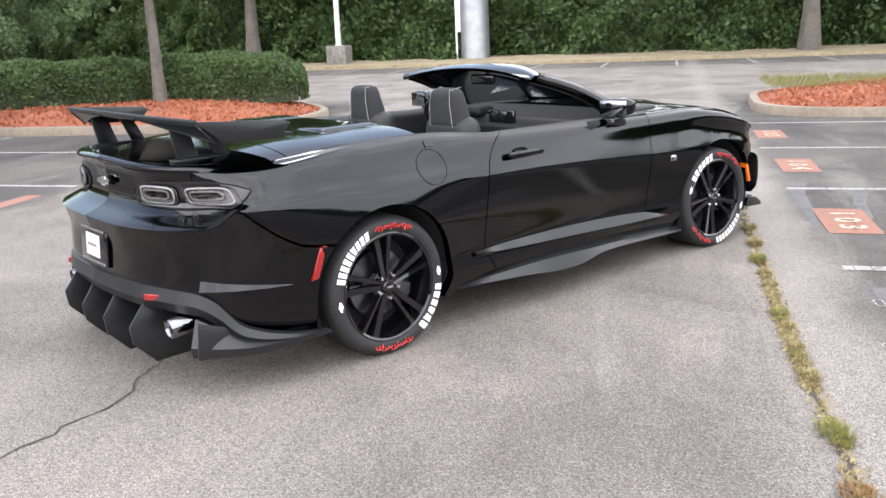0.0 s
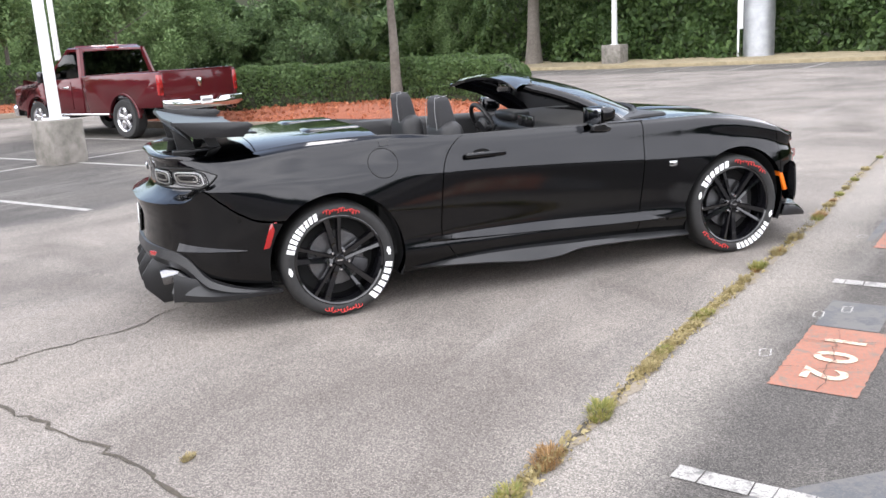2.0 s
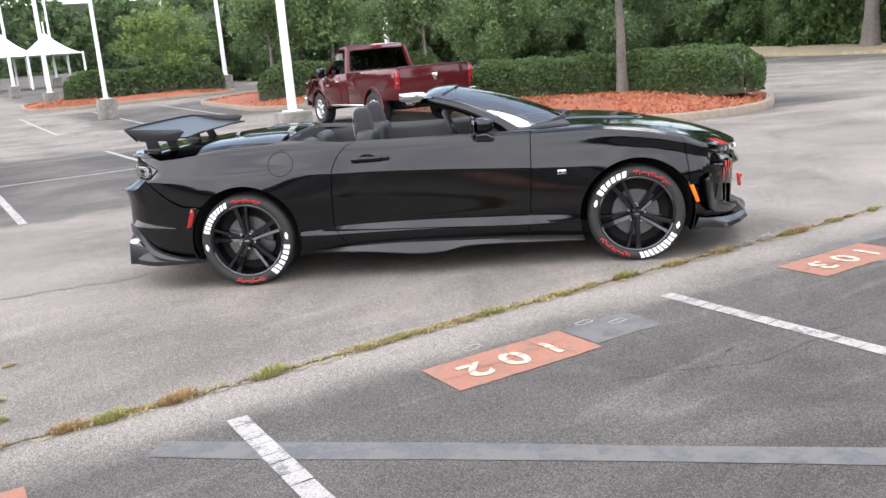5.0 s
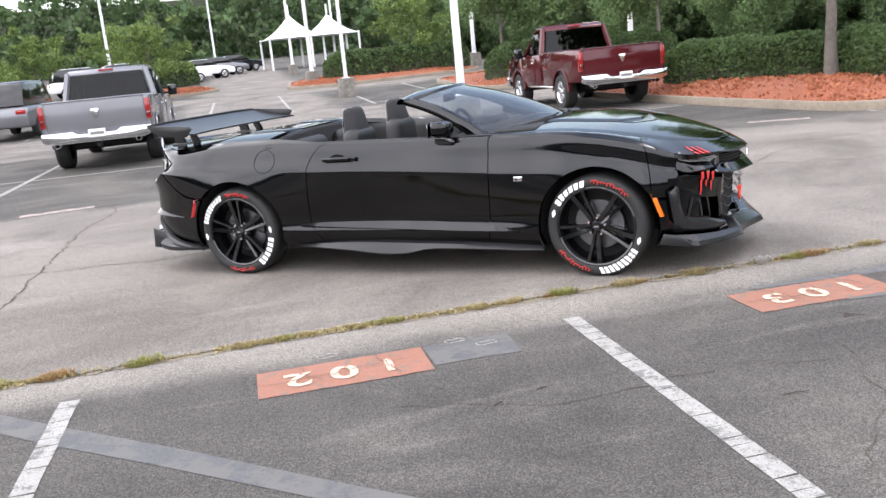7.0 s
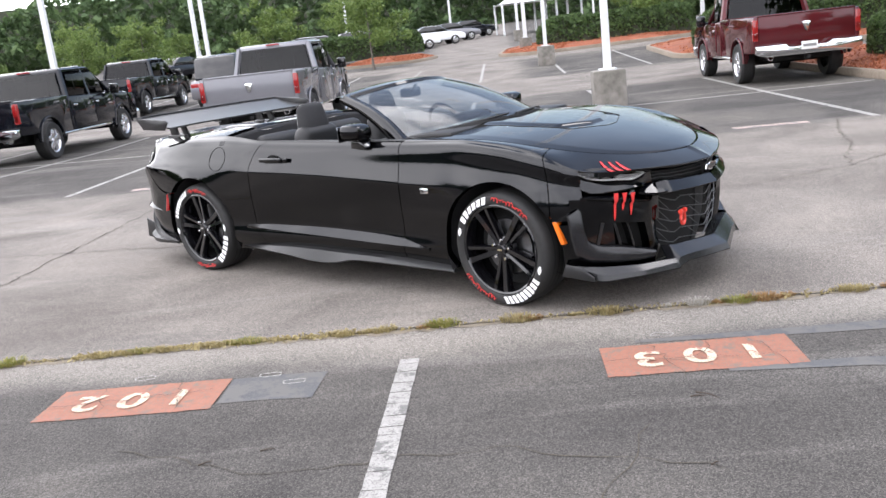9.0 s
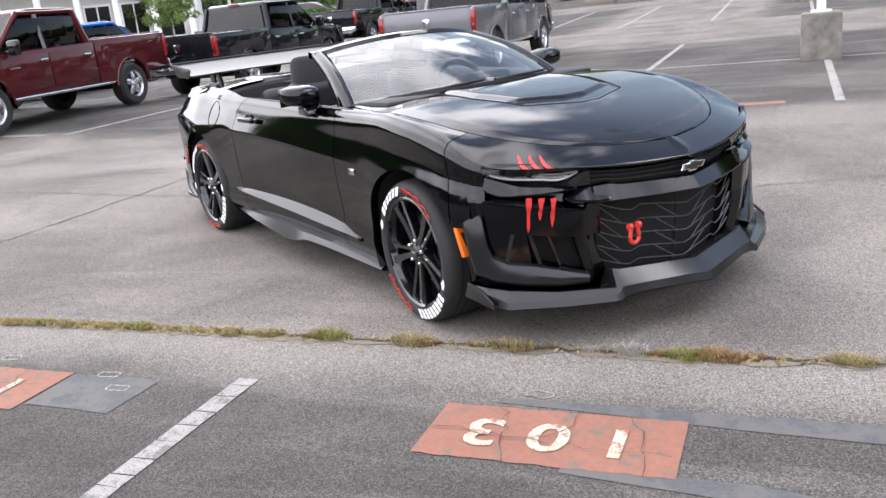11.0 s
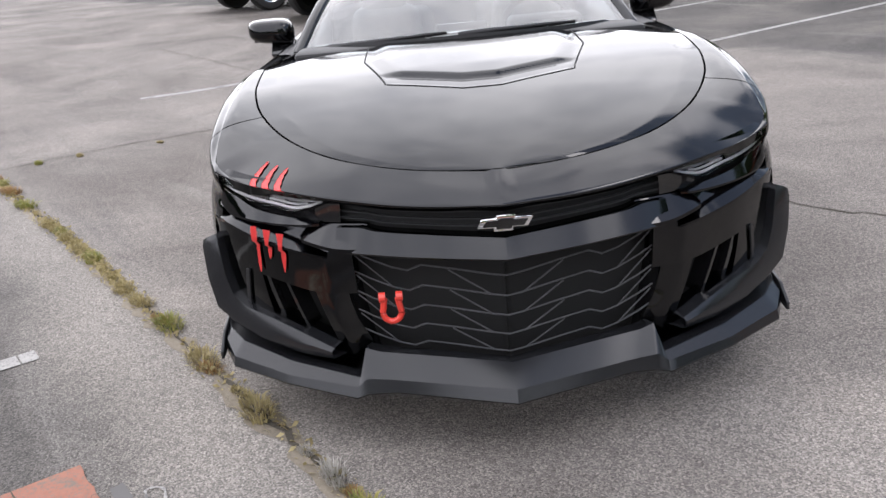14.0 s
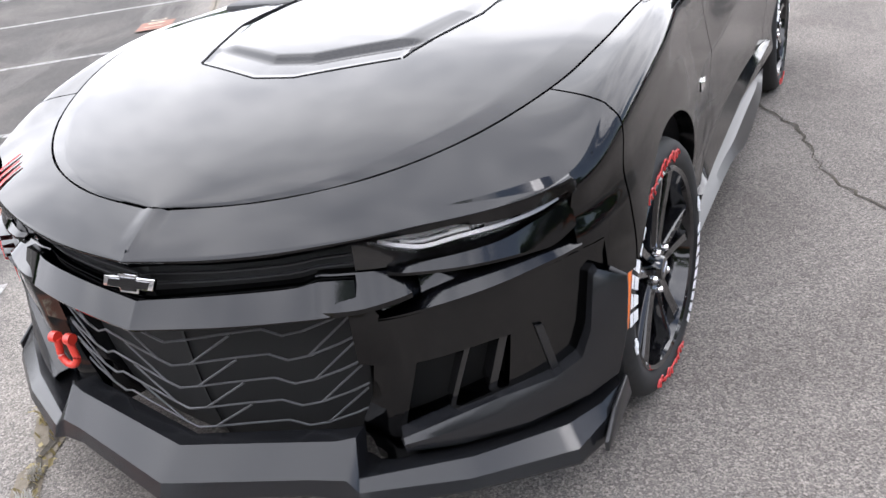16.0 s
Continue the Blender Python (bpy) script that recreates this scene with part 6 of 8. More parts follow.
# double row on the far side
for k in range(-7, 3):
    a = 2.75 + PITCH * k
    worn_line("parking_line", a, 5.15, a, 14.8, broken=False)
worn_line("parking_line", -16.0, 9.95, 7.4, 9.95, broken=False)
for k in range(-12, 2):
    a = 2.75 + PITCH * k
    worn_line("parking_line", a, 22.0, a, 31.8, broken=False)
for k in range(-6, 10):
    worn_line("parking_line", 27.5, 4.0 + PITCH * k, 31.8, 4.0 + PITCH * k, broken=False)


def digits(text, mat, size):
    cu = bpy.data.curves.new("digits", 'FONT')
    cu.body, cu.size, cu.align_x, cu.align_y, cu.offset, cu.space_character = text, size, 'CENTER', 'CENTER', 0.006, 1.25
    ob = bpy.data.objects.new("digits", cu)
    scene.collection.objects.link(ob)
    dg = bpy.context.evaluated_depsgraph_get()
    dg.update()
    me = bpy.data.meshes.new_from_object(ob.evaluated_get(dg))
    bpy.data.objects.remove(ob)
    return me


plates = {-3: "100", -2: "101", -1: "102", 0: "103", 1: "104", -4: "099", 2: "105"}
for k, text in plates.items():
    a = LINE_A + PITCH * (k + 0.5) + 0.02
    pl_ = thing("stall_number_panel", "worn terracotta painted panel with cream stall number on asphalt", "stall number", "stall numbers", on_lot(a, -2.53, 180), kind="structure")
    bm = bmesh.new()
    n = 24
    top, bot = [], []
    for i in range(n + 1):
        x = -0.44 + 0.88 * i / n
        top.append(bm.verts.new((x, 0.185 + rnd.uniform(-0.006, 0.004), 0.004)))
        bot.append(bm.verts.new((x, -0.185 + rnd.uniform(-0.004, 0.006), 0.004)))
    for i in range(n):
        bm.faces.new((bot[i], bot[i + 1], top[i + 1], top[i]))
    part("painted_panel", bm, M_STALL, pl_)
    for j, ch in enumerate(text):
        me = digits(ch, M_DIGIT, 0.30)
        part("painted_digit", me, M_DIGIT, pl_, "cream painted digit " + ch, m=pose(-0.235 + 0.235 * j, 0.0, 0.008) @ Matrix.Diagonal((1.0, 0.86, 1, 1)))
# faint white rings of old paint beside the numbers, and dry twigs on the stalls
for a, b in ((-1.245, -2.24), (-0.55, -2.335), (1.42, -2.22), (-0.40, -2.45)):
    ring = [(a + 0.055 * math.cos(t), b + 0.028 * math.sin(t) + 0.006 * math.sin(3 * t + a)) for t in np.linspace(0.3, 6.3, 22)]
    lot_strip("paint_ring", ring, [0.007 + 0.004 * math.sin(2.3 * i) for i in range(22)], M_LINE, "faint white ring of old paint on asphalt", z=0.0045)
for a0, b0, a1, b1 in ((0.55, -3.71, 0.67, -3.72), (1.43, -2.94, 1.51, -3.01), (1.35, -3.56, 1.38, -3.54), (-0.60, -3.28, -0.55, -3.25), (-0.37, -3.19, -0.31, -3.18), (1.40, -2.98, 1.46, -2.985)):
    twig = part("twig", tube([tuple(lot(a0, b0, 0.004)), tuple(lot((a0 + a1) / 2 + 0.004, (b0 + b1) / 2 + 0.006, 0.006)), tuple(lot(a1, b1, 0.004))], [0.003, 0.0026, 0.0014], 6), M_TWIG)
    tagged(twig, "thin dry brown twig lying on the asphalt", "twig", "twigs on the stalls")
# painted-over patches and the long blue-grey band
lot_strip("sealer_patch", [(-0.73, -2.505), (-0.48, -2.50), (-0.26, -2.51)], [0.30, 0.31, 0.32], M_SEAL, "blue-grey patch of painted-over stall number", z=0.003)
lot_strip("sealer_patch", [(1.28, -2.29), (1.7, -2.30), (2.1, -2.32), (2.7, -2.33), (3.3, -2.42)], [0.04, 0.07, 0.10, 0.13, 0.15], M_SEAL, "blue-grey band of painted-over marking", z=0.003)
lot_strip("sealer_patch", [(1.62, -2.72), (2.2, -2.75), (2.9, -2.9)], [0.05, 0.10, 0.12], M_SEAL, "blue-grey band of painted-over marking", z=0.003)
lot_strip("sealer_band", [(-2.95, -2.35), (-2.55, -2.72), (-2.0, -3.2), (-1.4, -3.75), (-0.8, -4.3), (0.2, -5.2)], [0.15, 0.16, 0.15, 0.13, 0.14, 0.14], M_SEAL, "long blue-grey band of sealer across the stalls", z=0.003)
lot_strip("faded_stub", [(-5.72, -0.02), (-5.60, 0.5), (-5.55, 1.05)], [0.10, 0.13, 0.11], M_LINE, "faded remnant of a white line in the lane", z=0.003)
lot_strip("faded_stub", [(3.7, 5.32), (4.65, 5.24)], 0.2, M_STUB, "faded pale stall number stub", z=0.003)
lot_strip("faded_stub", [(1.35, 5.2), (2.2, 5.25)], 0.2, M_STALL, "faded terracotta stall number stub", z=0.003)
lot_strip("faded_stub", [(-4.5, 5.2), (-3.6, 5.35)], 0.2, M_STUB, "faded pale stall number stub", z=0.003)
lot_strip("faded_stub", [(6.25, 5.7), (7.1, 5.3)], 0.2, M_STUB, "faded pale stall number stub", z=0.003)
lot_strip("faded_stub", [(-9.4, 5.1), (-8.5, 5.15)], 0.2, M_LINE, "faded pale stall number stub", z=0.003)


# ---- cracks: jagged grooves with dirt, and weeds in the long joint ----
def crack(pts, w, seed, label="jagged crack in the asphalt", rough=0.03, step=0.07, z=0.0035, mat=None):
    r = random.Random(seed)
    fine = []
    for (a0, b0), (a1, b1) in zip(pts, pts[1:]):
        n = max(2, int(math.hypot(a1 - a0, b1 - b0) / step))
        for i in range(n):
            t = i / n
            fine.append((a0 + (a1 - a0) * t + r.uniform(-rough, rough), b0 + (b1 - b0) * t + r.uniform(-rough, rough)))
    fine.append(pts[-1])
    ww = [w * r.uniform(0.35, 1.5) for _ in fine]
    lot_strip("crack", fine, ww, mat or M_CRACK, label, "crack", z)


joint_pts = [(-9.0, -1.96), (-6.0, -1.91), (-3.2, -1.85), (-2.6, -1.85), (-2.0, -1.83), (-1.4, -1.81), (-0.8, -1.80), (0.0, -1.80), (1.0, -1.80), (2.0, -1.80), (2.6, -1.77), (4.6, -1.72), (6.5, -1.72), (8.8, -1.72)]
crack([(a, b - 0.012) for a, b in joint_pts], 0.075, 8, "sandy dirt washed along the asphalt joint", 0.02, z=0.0032, mat=M_SAND)
crack(joint_pts, 0.018, 1, "long dark joint in the asphalt with weeds", 0.014, z=0.0065)
crack([(-3.56, -1.88), (-3.57, -1.4), (-3.56, -0.8), (-3.48, -0.2), (-3.45, 0.4), (-3.47, 0.9), (-3.42, 2.0), (-3.45, 3.3), (-3.2, 4.6), (-3.5, 5.6)], 0.018, 2)
crack([(-9.5, 1.46), (-6.4, 1.52), (-4.35, 1.40), (-3.0, 1.2), (-2.38, 1.10), (-1.2, 1.28), (-0.61, 1.32), (-0.05, 1.29), (0.58, 1.07), (1.03, 1.05), (1.65, 1.12), (2.2, 1.20), (2.75, 1.38), (3.37, 1.64), (3.92, 1.88), (4.6, 2.49), (5.6, 2.9)], 0.013, 3)
crack([(3.92, 1.88), (4.05, 2.39), (4.4, 3.2), (4.59, 4.02), (5.0, 5.2)], 0.016, 4)
crack([(3.92, 1.88), (4.8, 1.4), (5.6, 1.2), (7.0, 0.6)], 0.013, 5)
# hairlines through the painted panels and the stalls
for i, (a, b, a2, b2) in enumerate(((1.30, -2.30, 1.42, -2.78), (1.62, -2.33, 1.52, -2.55), (1.10, -2.52, 1.95, -2.60), (1.80, -2.36, 1.88, -2.74), (-1.42, -2.33, -1.30, -2.74), (-1.62, -2.55, -0.80, -2.48), (-1.02, -2.34, -0.92, -2.72),
                                    (4.0, -2.5, 4.6, -2.6), (-4.2, -2.35, -4.05, -2.75))):
    crack([(a, b), ((a + a2) / 2 + 0.03, (b + b2) / 2 - 0.02), (a2, b2)], 0.0032, 40 + i, "hairline crack through a painted panel", 0.02, 0.05, 0.0125)
for i, pts in enumerate(([(-1.0, -3.1), (-0.3, -3.4), (0.6, -3.3), (1.4, -3.6)], [(0.4, -4.4), (0.9, -3.9), (1.2, -3.2)], [(2.2, -3.2), (3.0, -3.9), (3.4, -4.8)], [(-2.2, -3.9), (-1.6, -4.6), (-1.2, -5.4)])):
    crack(pts, 0.005, 60 + i, "hairline crack across the stalls", 0.03, 0.08)
crack([(16, 2), (18, 3.2), (21, 3.0), (24, 4.6)], 0.03, 6)

def tuft_mesh(seed, r, h, n):
    g = random.Random(seed)
    V, F = [], []
    for i in range(n):
        a, d = g.uniform(0, 6.283), r * math.sqrt(g.random())
        x, y = d * math.cos(a), d * math.sin(a) * 0.6
        lean = g.uniform(0.1, 0.9)
        la = a + g.uniform(-0.7, 0.7)
        hh = h * g.uniform(0.35, 1.0)
        w = g.uniform(0.0015, 0.004)
        dx, dy = math.cos(la) * hh * lean, math.sin(la) * hh * lean
        px, py = -math.sin(la) * w, math.cos(la) * w
        k = len(V)
        V += [(x - px, y - py, 0.0), (x + px, y + py, 0.0), (x + dx * 0.45 + px, y + dy * 0.45 + py, hh * 0.65), (x + dx * 0.45 - px, y + dy * 0.45 - py, hh * 0.65), (x + dx, y + dy, hh * (1.0 - 0.3 * lean))]
        F += [(k, k + 1, k + 2, k + 3), (k + 3, k + 2, k + 4)]
    return mesh_of(V, F, False)


tufts = [tuft_mesh(i, 0.11, 0.075, 260) for i in range(4)]
M_RUST = leaf_mat("rusty_dead_grass", (0.16, 0.085, 0.035), (0.26, 0.145, 0.06), (0.36, 0.24, 0.11))
M_STRAW = leaf_mat("bleached_dead_grass", (0.26, 0.24, 0.21), (0.36, 0.34, 0.30), (0.48, 0.46, 0.42))
KINDS = [(M_GRASS, "green weed tuft in the asphalt joint"), (M_DRY, "dry straw-coloured weed tuft in the asphalt joint"), (M_RUST, "rust-brown dead grass tuft in the asphalt joint"), (M_STRAW, "bleached grey dead weed in the asphalt joint")]
# place along and across the lot, size, kind
spots = [(-2.24, -1.84, 1.25, 0), (-2.71, -1.84, 1.2, 2), (-2.86, -1.85, 0.5, 1), (-3.03, -1.86, 1.1, 0), (-3.23, -1.85, 1.0, 2), (-1.32, -1.81, 0.8, 1), (-1.45, -1.81, 0.8, 0), (-1.68, -1.83, 0.9, 1), (-1.55, -1.82, 0.7, 1), (-1.02, -1.81, 0.8, 1),
         (-0.90, -1.80, 0.7, 0), (-0.81, -1.80, 0.9, 0), (-0.62, -1.80, 0.5, 1), (-0.45, -1.81, 0.5, 1), (-0.28, -1.81, 0.9, 1), (-0.14, -1.80, 0.6, 1), (-0.04, -1.80, 0.9, 1), (0.29, -1.79, 1.15, 0), (0.20, -1.80, 0.6, 2), (0.71, -1.81, 1.15, 1), (0.79, -1.81, 0.7, 2),
         (1.03, -1.80, 0.5, 1), (1.19, -1.81, 1.15, 1), (1.52, -1.80, 0.4, 3), (1.69, -1.80, 0.8, 3), (1.80, -1.80, 0.5, 2), (1.91, -1.81, 1.05, 0), (2.03, -1.80, 1.1, 2), (2.15, -1.79, 0.7, 2), (2.51, -1.78, 1.0, 1), (2.72, -1.77, 0.7, 2), (3.05, -1.76, 0.9, 0), (3.4, -1.75, 0.8, 1),
         (3.9, -1.74, 0.9, 0), (4.6, -1.72, 1.0, 1), (5.5, -1.72, 0.9, 0), (6.4, -1.72, 1.0, 1), (7.4, -1.72, 0.9, 0), (-3.55, -1.86, 0.9, 1), (-4.2, -1.87, 0.9, 0), (-4.9, -1.89, 1.0, 1), (-5.6, -1.90, 0.8, 0), (-6.6, -1.92, 1.0, 0), (-3.36, -0.6, 0.5, 1), (-3.48, -1.2, 0.6, 1), (-3.50, -1.5, 0.7, 0)]
for i, (a, b, s, kind) in enumerate(spots):
    ob = part("weed_tuft", tufts[i % 4].copy(), KINDS[kind][0])
    ob.matrix_basis = on_lot(a, b, rnd.uniform(-20, 20), 0.002) @ Matrix.Diagonal((s * 0.76, s * 0.62, s * (0.85 if kind == 3 else 0.52), 1))
    tagged(ob, KINDS[kind][1], "weed", "weeds in the joint", "stuff")
# creeping growth all along the joint
V, F = [], []
g = random.Random(5)
for i in range(5500):
    t = g.random() * (len(joint_pts) - 4) + 1
    k = int(t)
    a = joint_pts[k][0] + (joint_pts[k + 1][0] - joint_pts[k][0]) * (t - k)
    b = joint_pts[k][1] + (joint_pts[k + 1][1] - joint_pts[k][1]) * (t - k) + g.gauss(0, 0.022)
    if not (-1.85 < a < -0.2 or -3.3 < a < -2.6) and g.random() < 0.78:
        continue
    p = lot(a, b, 0.003)
    s, an = g.uniform(0.006, 0.016), g.uniform(0, 6.28)
    k = len(V)
    z = g.uniform(0.0, 0.018)
    V += [(p.x + s * math.cos(an), p.y + s * math.sin(an), 0.004 + z), (p.x - s * 0.4 * math.sin(an), p.y + s * 0.4 * math.cos(an), 0.006 + z), (p.x - s * math.cos(an), p.y - s * math.sin(an), 0.004), (p.x + s * 0.4 * math.sin(an), p.y - s * 0.4 * math.cos(an), 0.006)]
    F.append((k, k + 1, k + 2, k + 3))
tagged(part("creeping_weeds", mesh_of(V, F, False), M_DRY), "low dry creeping weeds along the asphalt joint", "weed", kind="stuff")


# ---- plants ----
def leaf_cloud(P, size, seed, up=None, spread=1.0):
    """Small bent leaves at points P (n, 3)."""
    r = np.random.RandomState(seed)
    n = len(P)
    d = r.normal(size=(n, 3))
    d /= np.linalg.norm(d, axis=1)[:, None]
    e = r.normal(size=(n, 3))
    e -= (e * d).sum(1)[:, None] * d
    e /= np.linalg.norm(e, axis=1)[:, None]
    f = np.cross(d, e)
    s = size * r.uniform(0.6, 1.3, n)[:, None]
    V = np.stack([P - d * s, P + e * s * 0.55 + f * s * 0.15, P + d * s, P - e * s * 0.55 + f * s * 0.15], 1).reshape(-1, 3)
    F = np.arange(4 * n).reshape(-1, 4)
    return V, F


def quads(V, F):
    me = bpy.data.meshes.new("mesh")
    me.vertices.add(len(V))
    me.vertices.foreach_set("co", np.asarray(V, np.float32).ravel())
    me.loops.add(len(F) * 4)
    me.loops.foreach_set("vertex_index", np.asarray(F, np.int32).ravel())
    me.polygons.add(len(F))
    me.polygons.foreach_set("loop_start", np.arange(0, len(F) * 4, 4, dtype=np.int32))
    me.update(calc_edges=True)
    return me


def limbs(h, r0, seed, first=0.3, count=7, reach=0.3):
    """Trunk and limbs as one mesh."""
    g = random.Random(seed)
    bm = bmesh.new()

    def add(pts, rad):
        me = tube(pts, rad, 8)
        bm.from_mesh(me)
        bpy.data.meshes.remove(me)
    pts = [(0, 0, -0.1)]
    x = y = 0
    for i in range(1, 8):
        x += g.uniform(-0.04, 0.04) * h * 0.12
        y += g.uniform(-0.04, 0.04) * h * 0.12
        pts.append((x, y, h * 0.92 * i / 7))
    rad = [r0 * 1.35] + [r0 * (1 - 0.88 * i / 7) for i in range(1, 8)]
    add(pts, rad)
    ends = [pts[-1]]
    for k in range(count):
        t = first + (0.9 - first) * (k + g.random()) / count
        i = min(6, int(t * 7))
        b = Vector(pts[i]).lerp(Vector(pts[i + 1]), t * 7 - i)
        an = g.uniform(0, 6.28)
        L = h * reach * (1.15 - 0.6 * t) * g.uniform(0.7, 1.2)
        m_ = b + Vector((math.cos(an) * L * 0.5, math.sin(an) * L * 0.5, L * 0.30))
        e = b + Vector((math.cos(an) * L, math.sin(an) * L, L * g.uniform(0.3, 0.8)))
        rr = r0 * (1 - 0.85 * t) * 0.55
        add([b, m_, e], [rr, rr * 0.6, rr * 0.2])
        ends += [tuple(m_), tuple(e)]
    return from_bm(bm, True), ends


def crown(ends, clump_r, per, leaf, seed, drop=0.0, extra=0, spread=(1, 1, 0.75)):
    r = np.random.RandomState(seed)
    C = [np.array(e) for e in ends]
    for _ in range(extra):
        C.append(np.array(ends[r.randint(len(ends))]) + r.normal(size=3) * clump_r * np.array((1.1, 1.1, 0.7)))
    P = []
    for c in C:
        k = clump_r * r.uniform(0.55, 1.15)
        n = int(per * (k / clump_r) ** 2)
        d = r.normal(size=(n, 3))
        d /= np.linalg.norm(d, axis=1)[:, None]
        rad = k * r.uniform(0.55, 1.05, n)[:, None]
        p = c + d * rad * np.array(spread)
        p[:, 2] -= drop * r.random_sample(n) ** 2
        P.append(p)
    return quads(*leaf_cloud(np.concatenate(P), leaf, seed + 1))


def tree(label, category, h, r0, clump_r, per, leaf, mat, seed, first=0.35, count=9, reach=0.32, extra=14, drop=0.0, group="trees round the lot"):
    t = thing("tree", label, category, group)
    tm, ends = limbs(h, r0, seed, first, count, reach)
    part("trunk", tm, M_BARK, t)
    part("crown", crown(ends, clump_r, per, leaf, seed + 5, drop, extra), mat, t)
    return t


# island trees, slender with hanging leaves
near_tree = tree("slender grey-barked tree in the mulch bed in front of the hedge", "tree", 5.6, 0.13, 0.72, 260, 0.10, M_LEAF, 21, 0.42, 11, 0.36, 16, 0.6)
near_tree.matrix_basis = on_lot(9.80, 8.42, 0, 0.22)
copy_thing(near_tree, on_lot(10.6, 25.2, 130, 0.25) @ Matrix.Scale(0.8, 4))
copy_thing(near_tree, on_lot(8.6, 26.5, 220, 0.25) @ Matrix.Scale(0.75, 4))
copy_thing(near_tree, on_lot(14.0, 24.0, 50, 0.25) @ Matrix.Scale(0.8, 4))
copy_thing(near_tree, on_lot(14.6, -7.0, 70, 0.2))
big_a = tree("tall broad-leaved tree at the edge of the lot", "tree", 15, 0.30, 1.9, 360, 0.22, M_LEAF, 31, 0.10, 20, 0.36, 54, 2.2)
big_a.matrix_basis = on_lot(39.5, 17.0) @ Matrix.Scale(0.6, 4)
big_b = tree("tall dark broad-leaved tree at the edge of the lot", "tree", 17, 0.34, 2.1, 350, 0.24, M_LEAFD, 37, 0.09, 20, 0.36, 54, 2.2)
big_b.matrix_basis = on_lot(39.0, -9.5) @ Matrix.Scale(0.6, 4)
old = tree("old broad-leaved tree with a thick pale-flecked trunk beside the kerb", "tree", 13, 0.40, 1.7, 330, 0.20, M_LEAFD, 51, 0.36, 16, 0.36, 40, 1.2)
old.matrix_basis = on_lot(33.7, -6.7)
copy_thing(old, on_lot(34.8, 18.8, 110) @ Matrix.Scale(0.95, 4))
young = tree("young bright green tree in a planted island", "tree", 6.5, 0.10, 0.9, 170, 0.15, M_LEAFY, 43, 0.25, 9, 0.3, 18)
young.matrix_basis = on_lot(-5.5, 37.0) @ Matrix.Scale(0.58, 4)
g = random.Random(3)
for a, b, k, turn in ((47, 33, 0, 40), (46, 42, 1, 80), (50, 15, 1, 10), (52, 2, 0, 200), (50, -14, 1, 120), (46, -24, 0, 60), (40, 50, 0, 30), (33, 55, 1, 90), (26, 53, 0, 140), (20, 58, 1, 10), (30, 44, 0, 250), (14, 62, 0, 70), (36, 38, 1, 170)):
    copy_thing((big_a, big_b)[k], on_lot(a * 0.82, b * 0.82 - 1.2, turn) @ Matrix.Scale(g.uniform(0.62, 0.85) * 0.72, 4))
for a, b in ((-14, 52), (-22, 50), (-30, 58), (-38, 47), (-47, 55), (-27, 70), (-12, 72), (-52, 40), (-60, 30), (-45, 70), (-66, 52), (9, 48), (-58, 66), (-34, 66)):
    copy_thing(young, on_lot(a * 0.82, b * 0.82 - 1.2, g.uniform(0, 360)) @ Matrix.Scale(g.uniform(0.65, 1.15), 4))
# woods all round, as trees and as one wall of leaves with depth
for k in range(64):
    an = -40 + 5.7 * k + g.uniform(-2, 2)
    d = g.uniform(128, 165) if -10 < an < 200 else g.uniform(100, 125)
    if an < 60 and an > -30:
        d = g.uniform(62, 80)
    ca, cb = d * math.cos(radians(an)), d * math.sin(radians(an))
    ob = copy_thing((big_a, big_b)[k % 2], on_lot(ca, cb, g.uniform(0, 360)) @ Matrix.Scale(g.uniform(0.68, 0.98), 4))


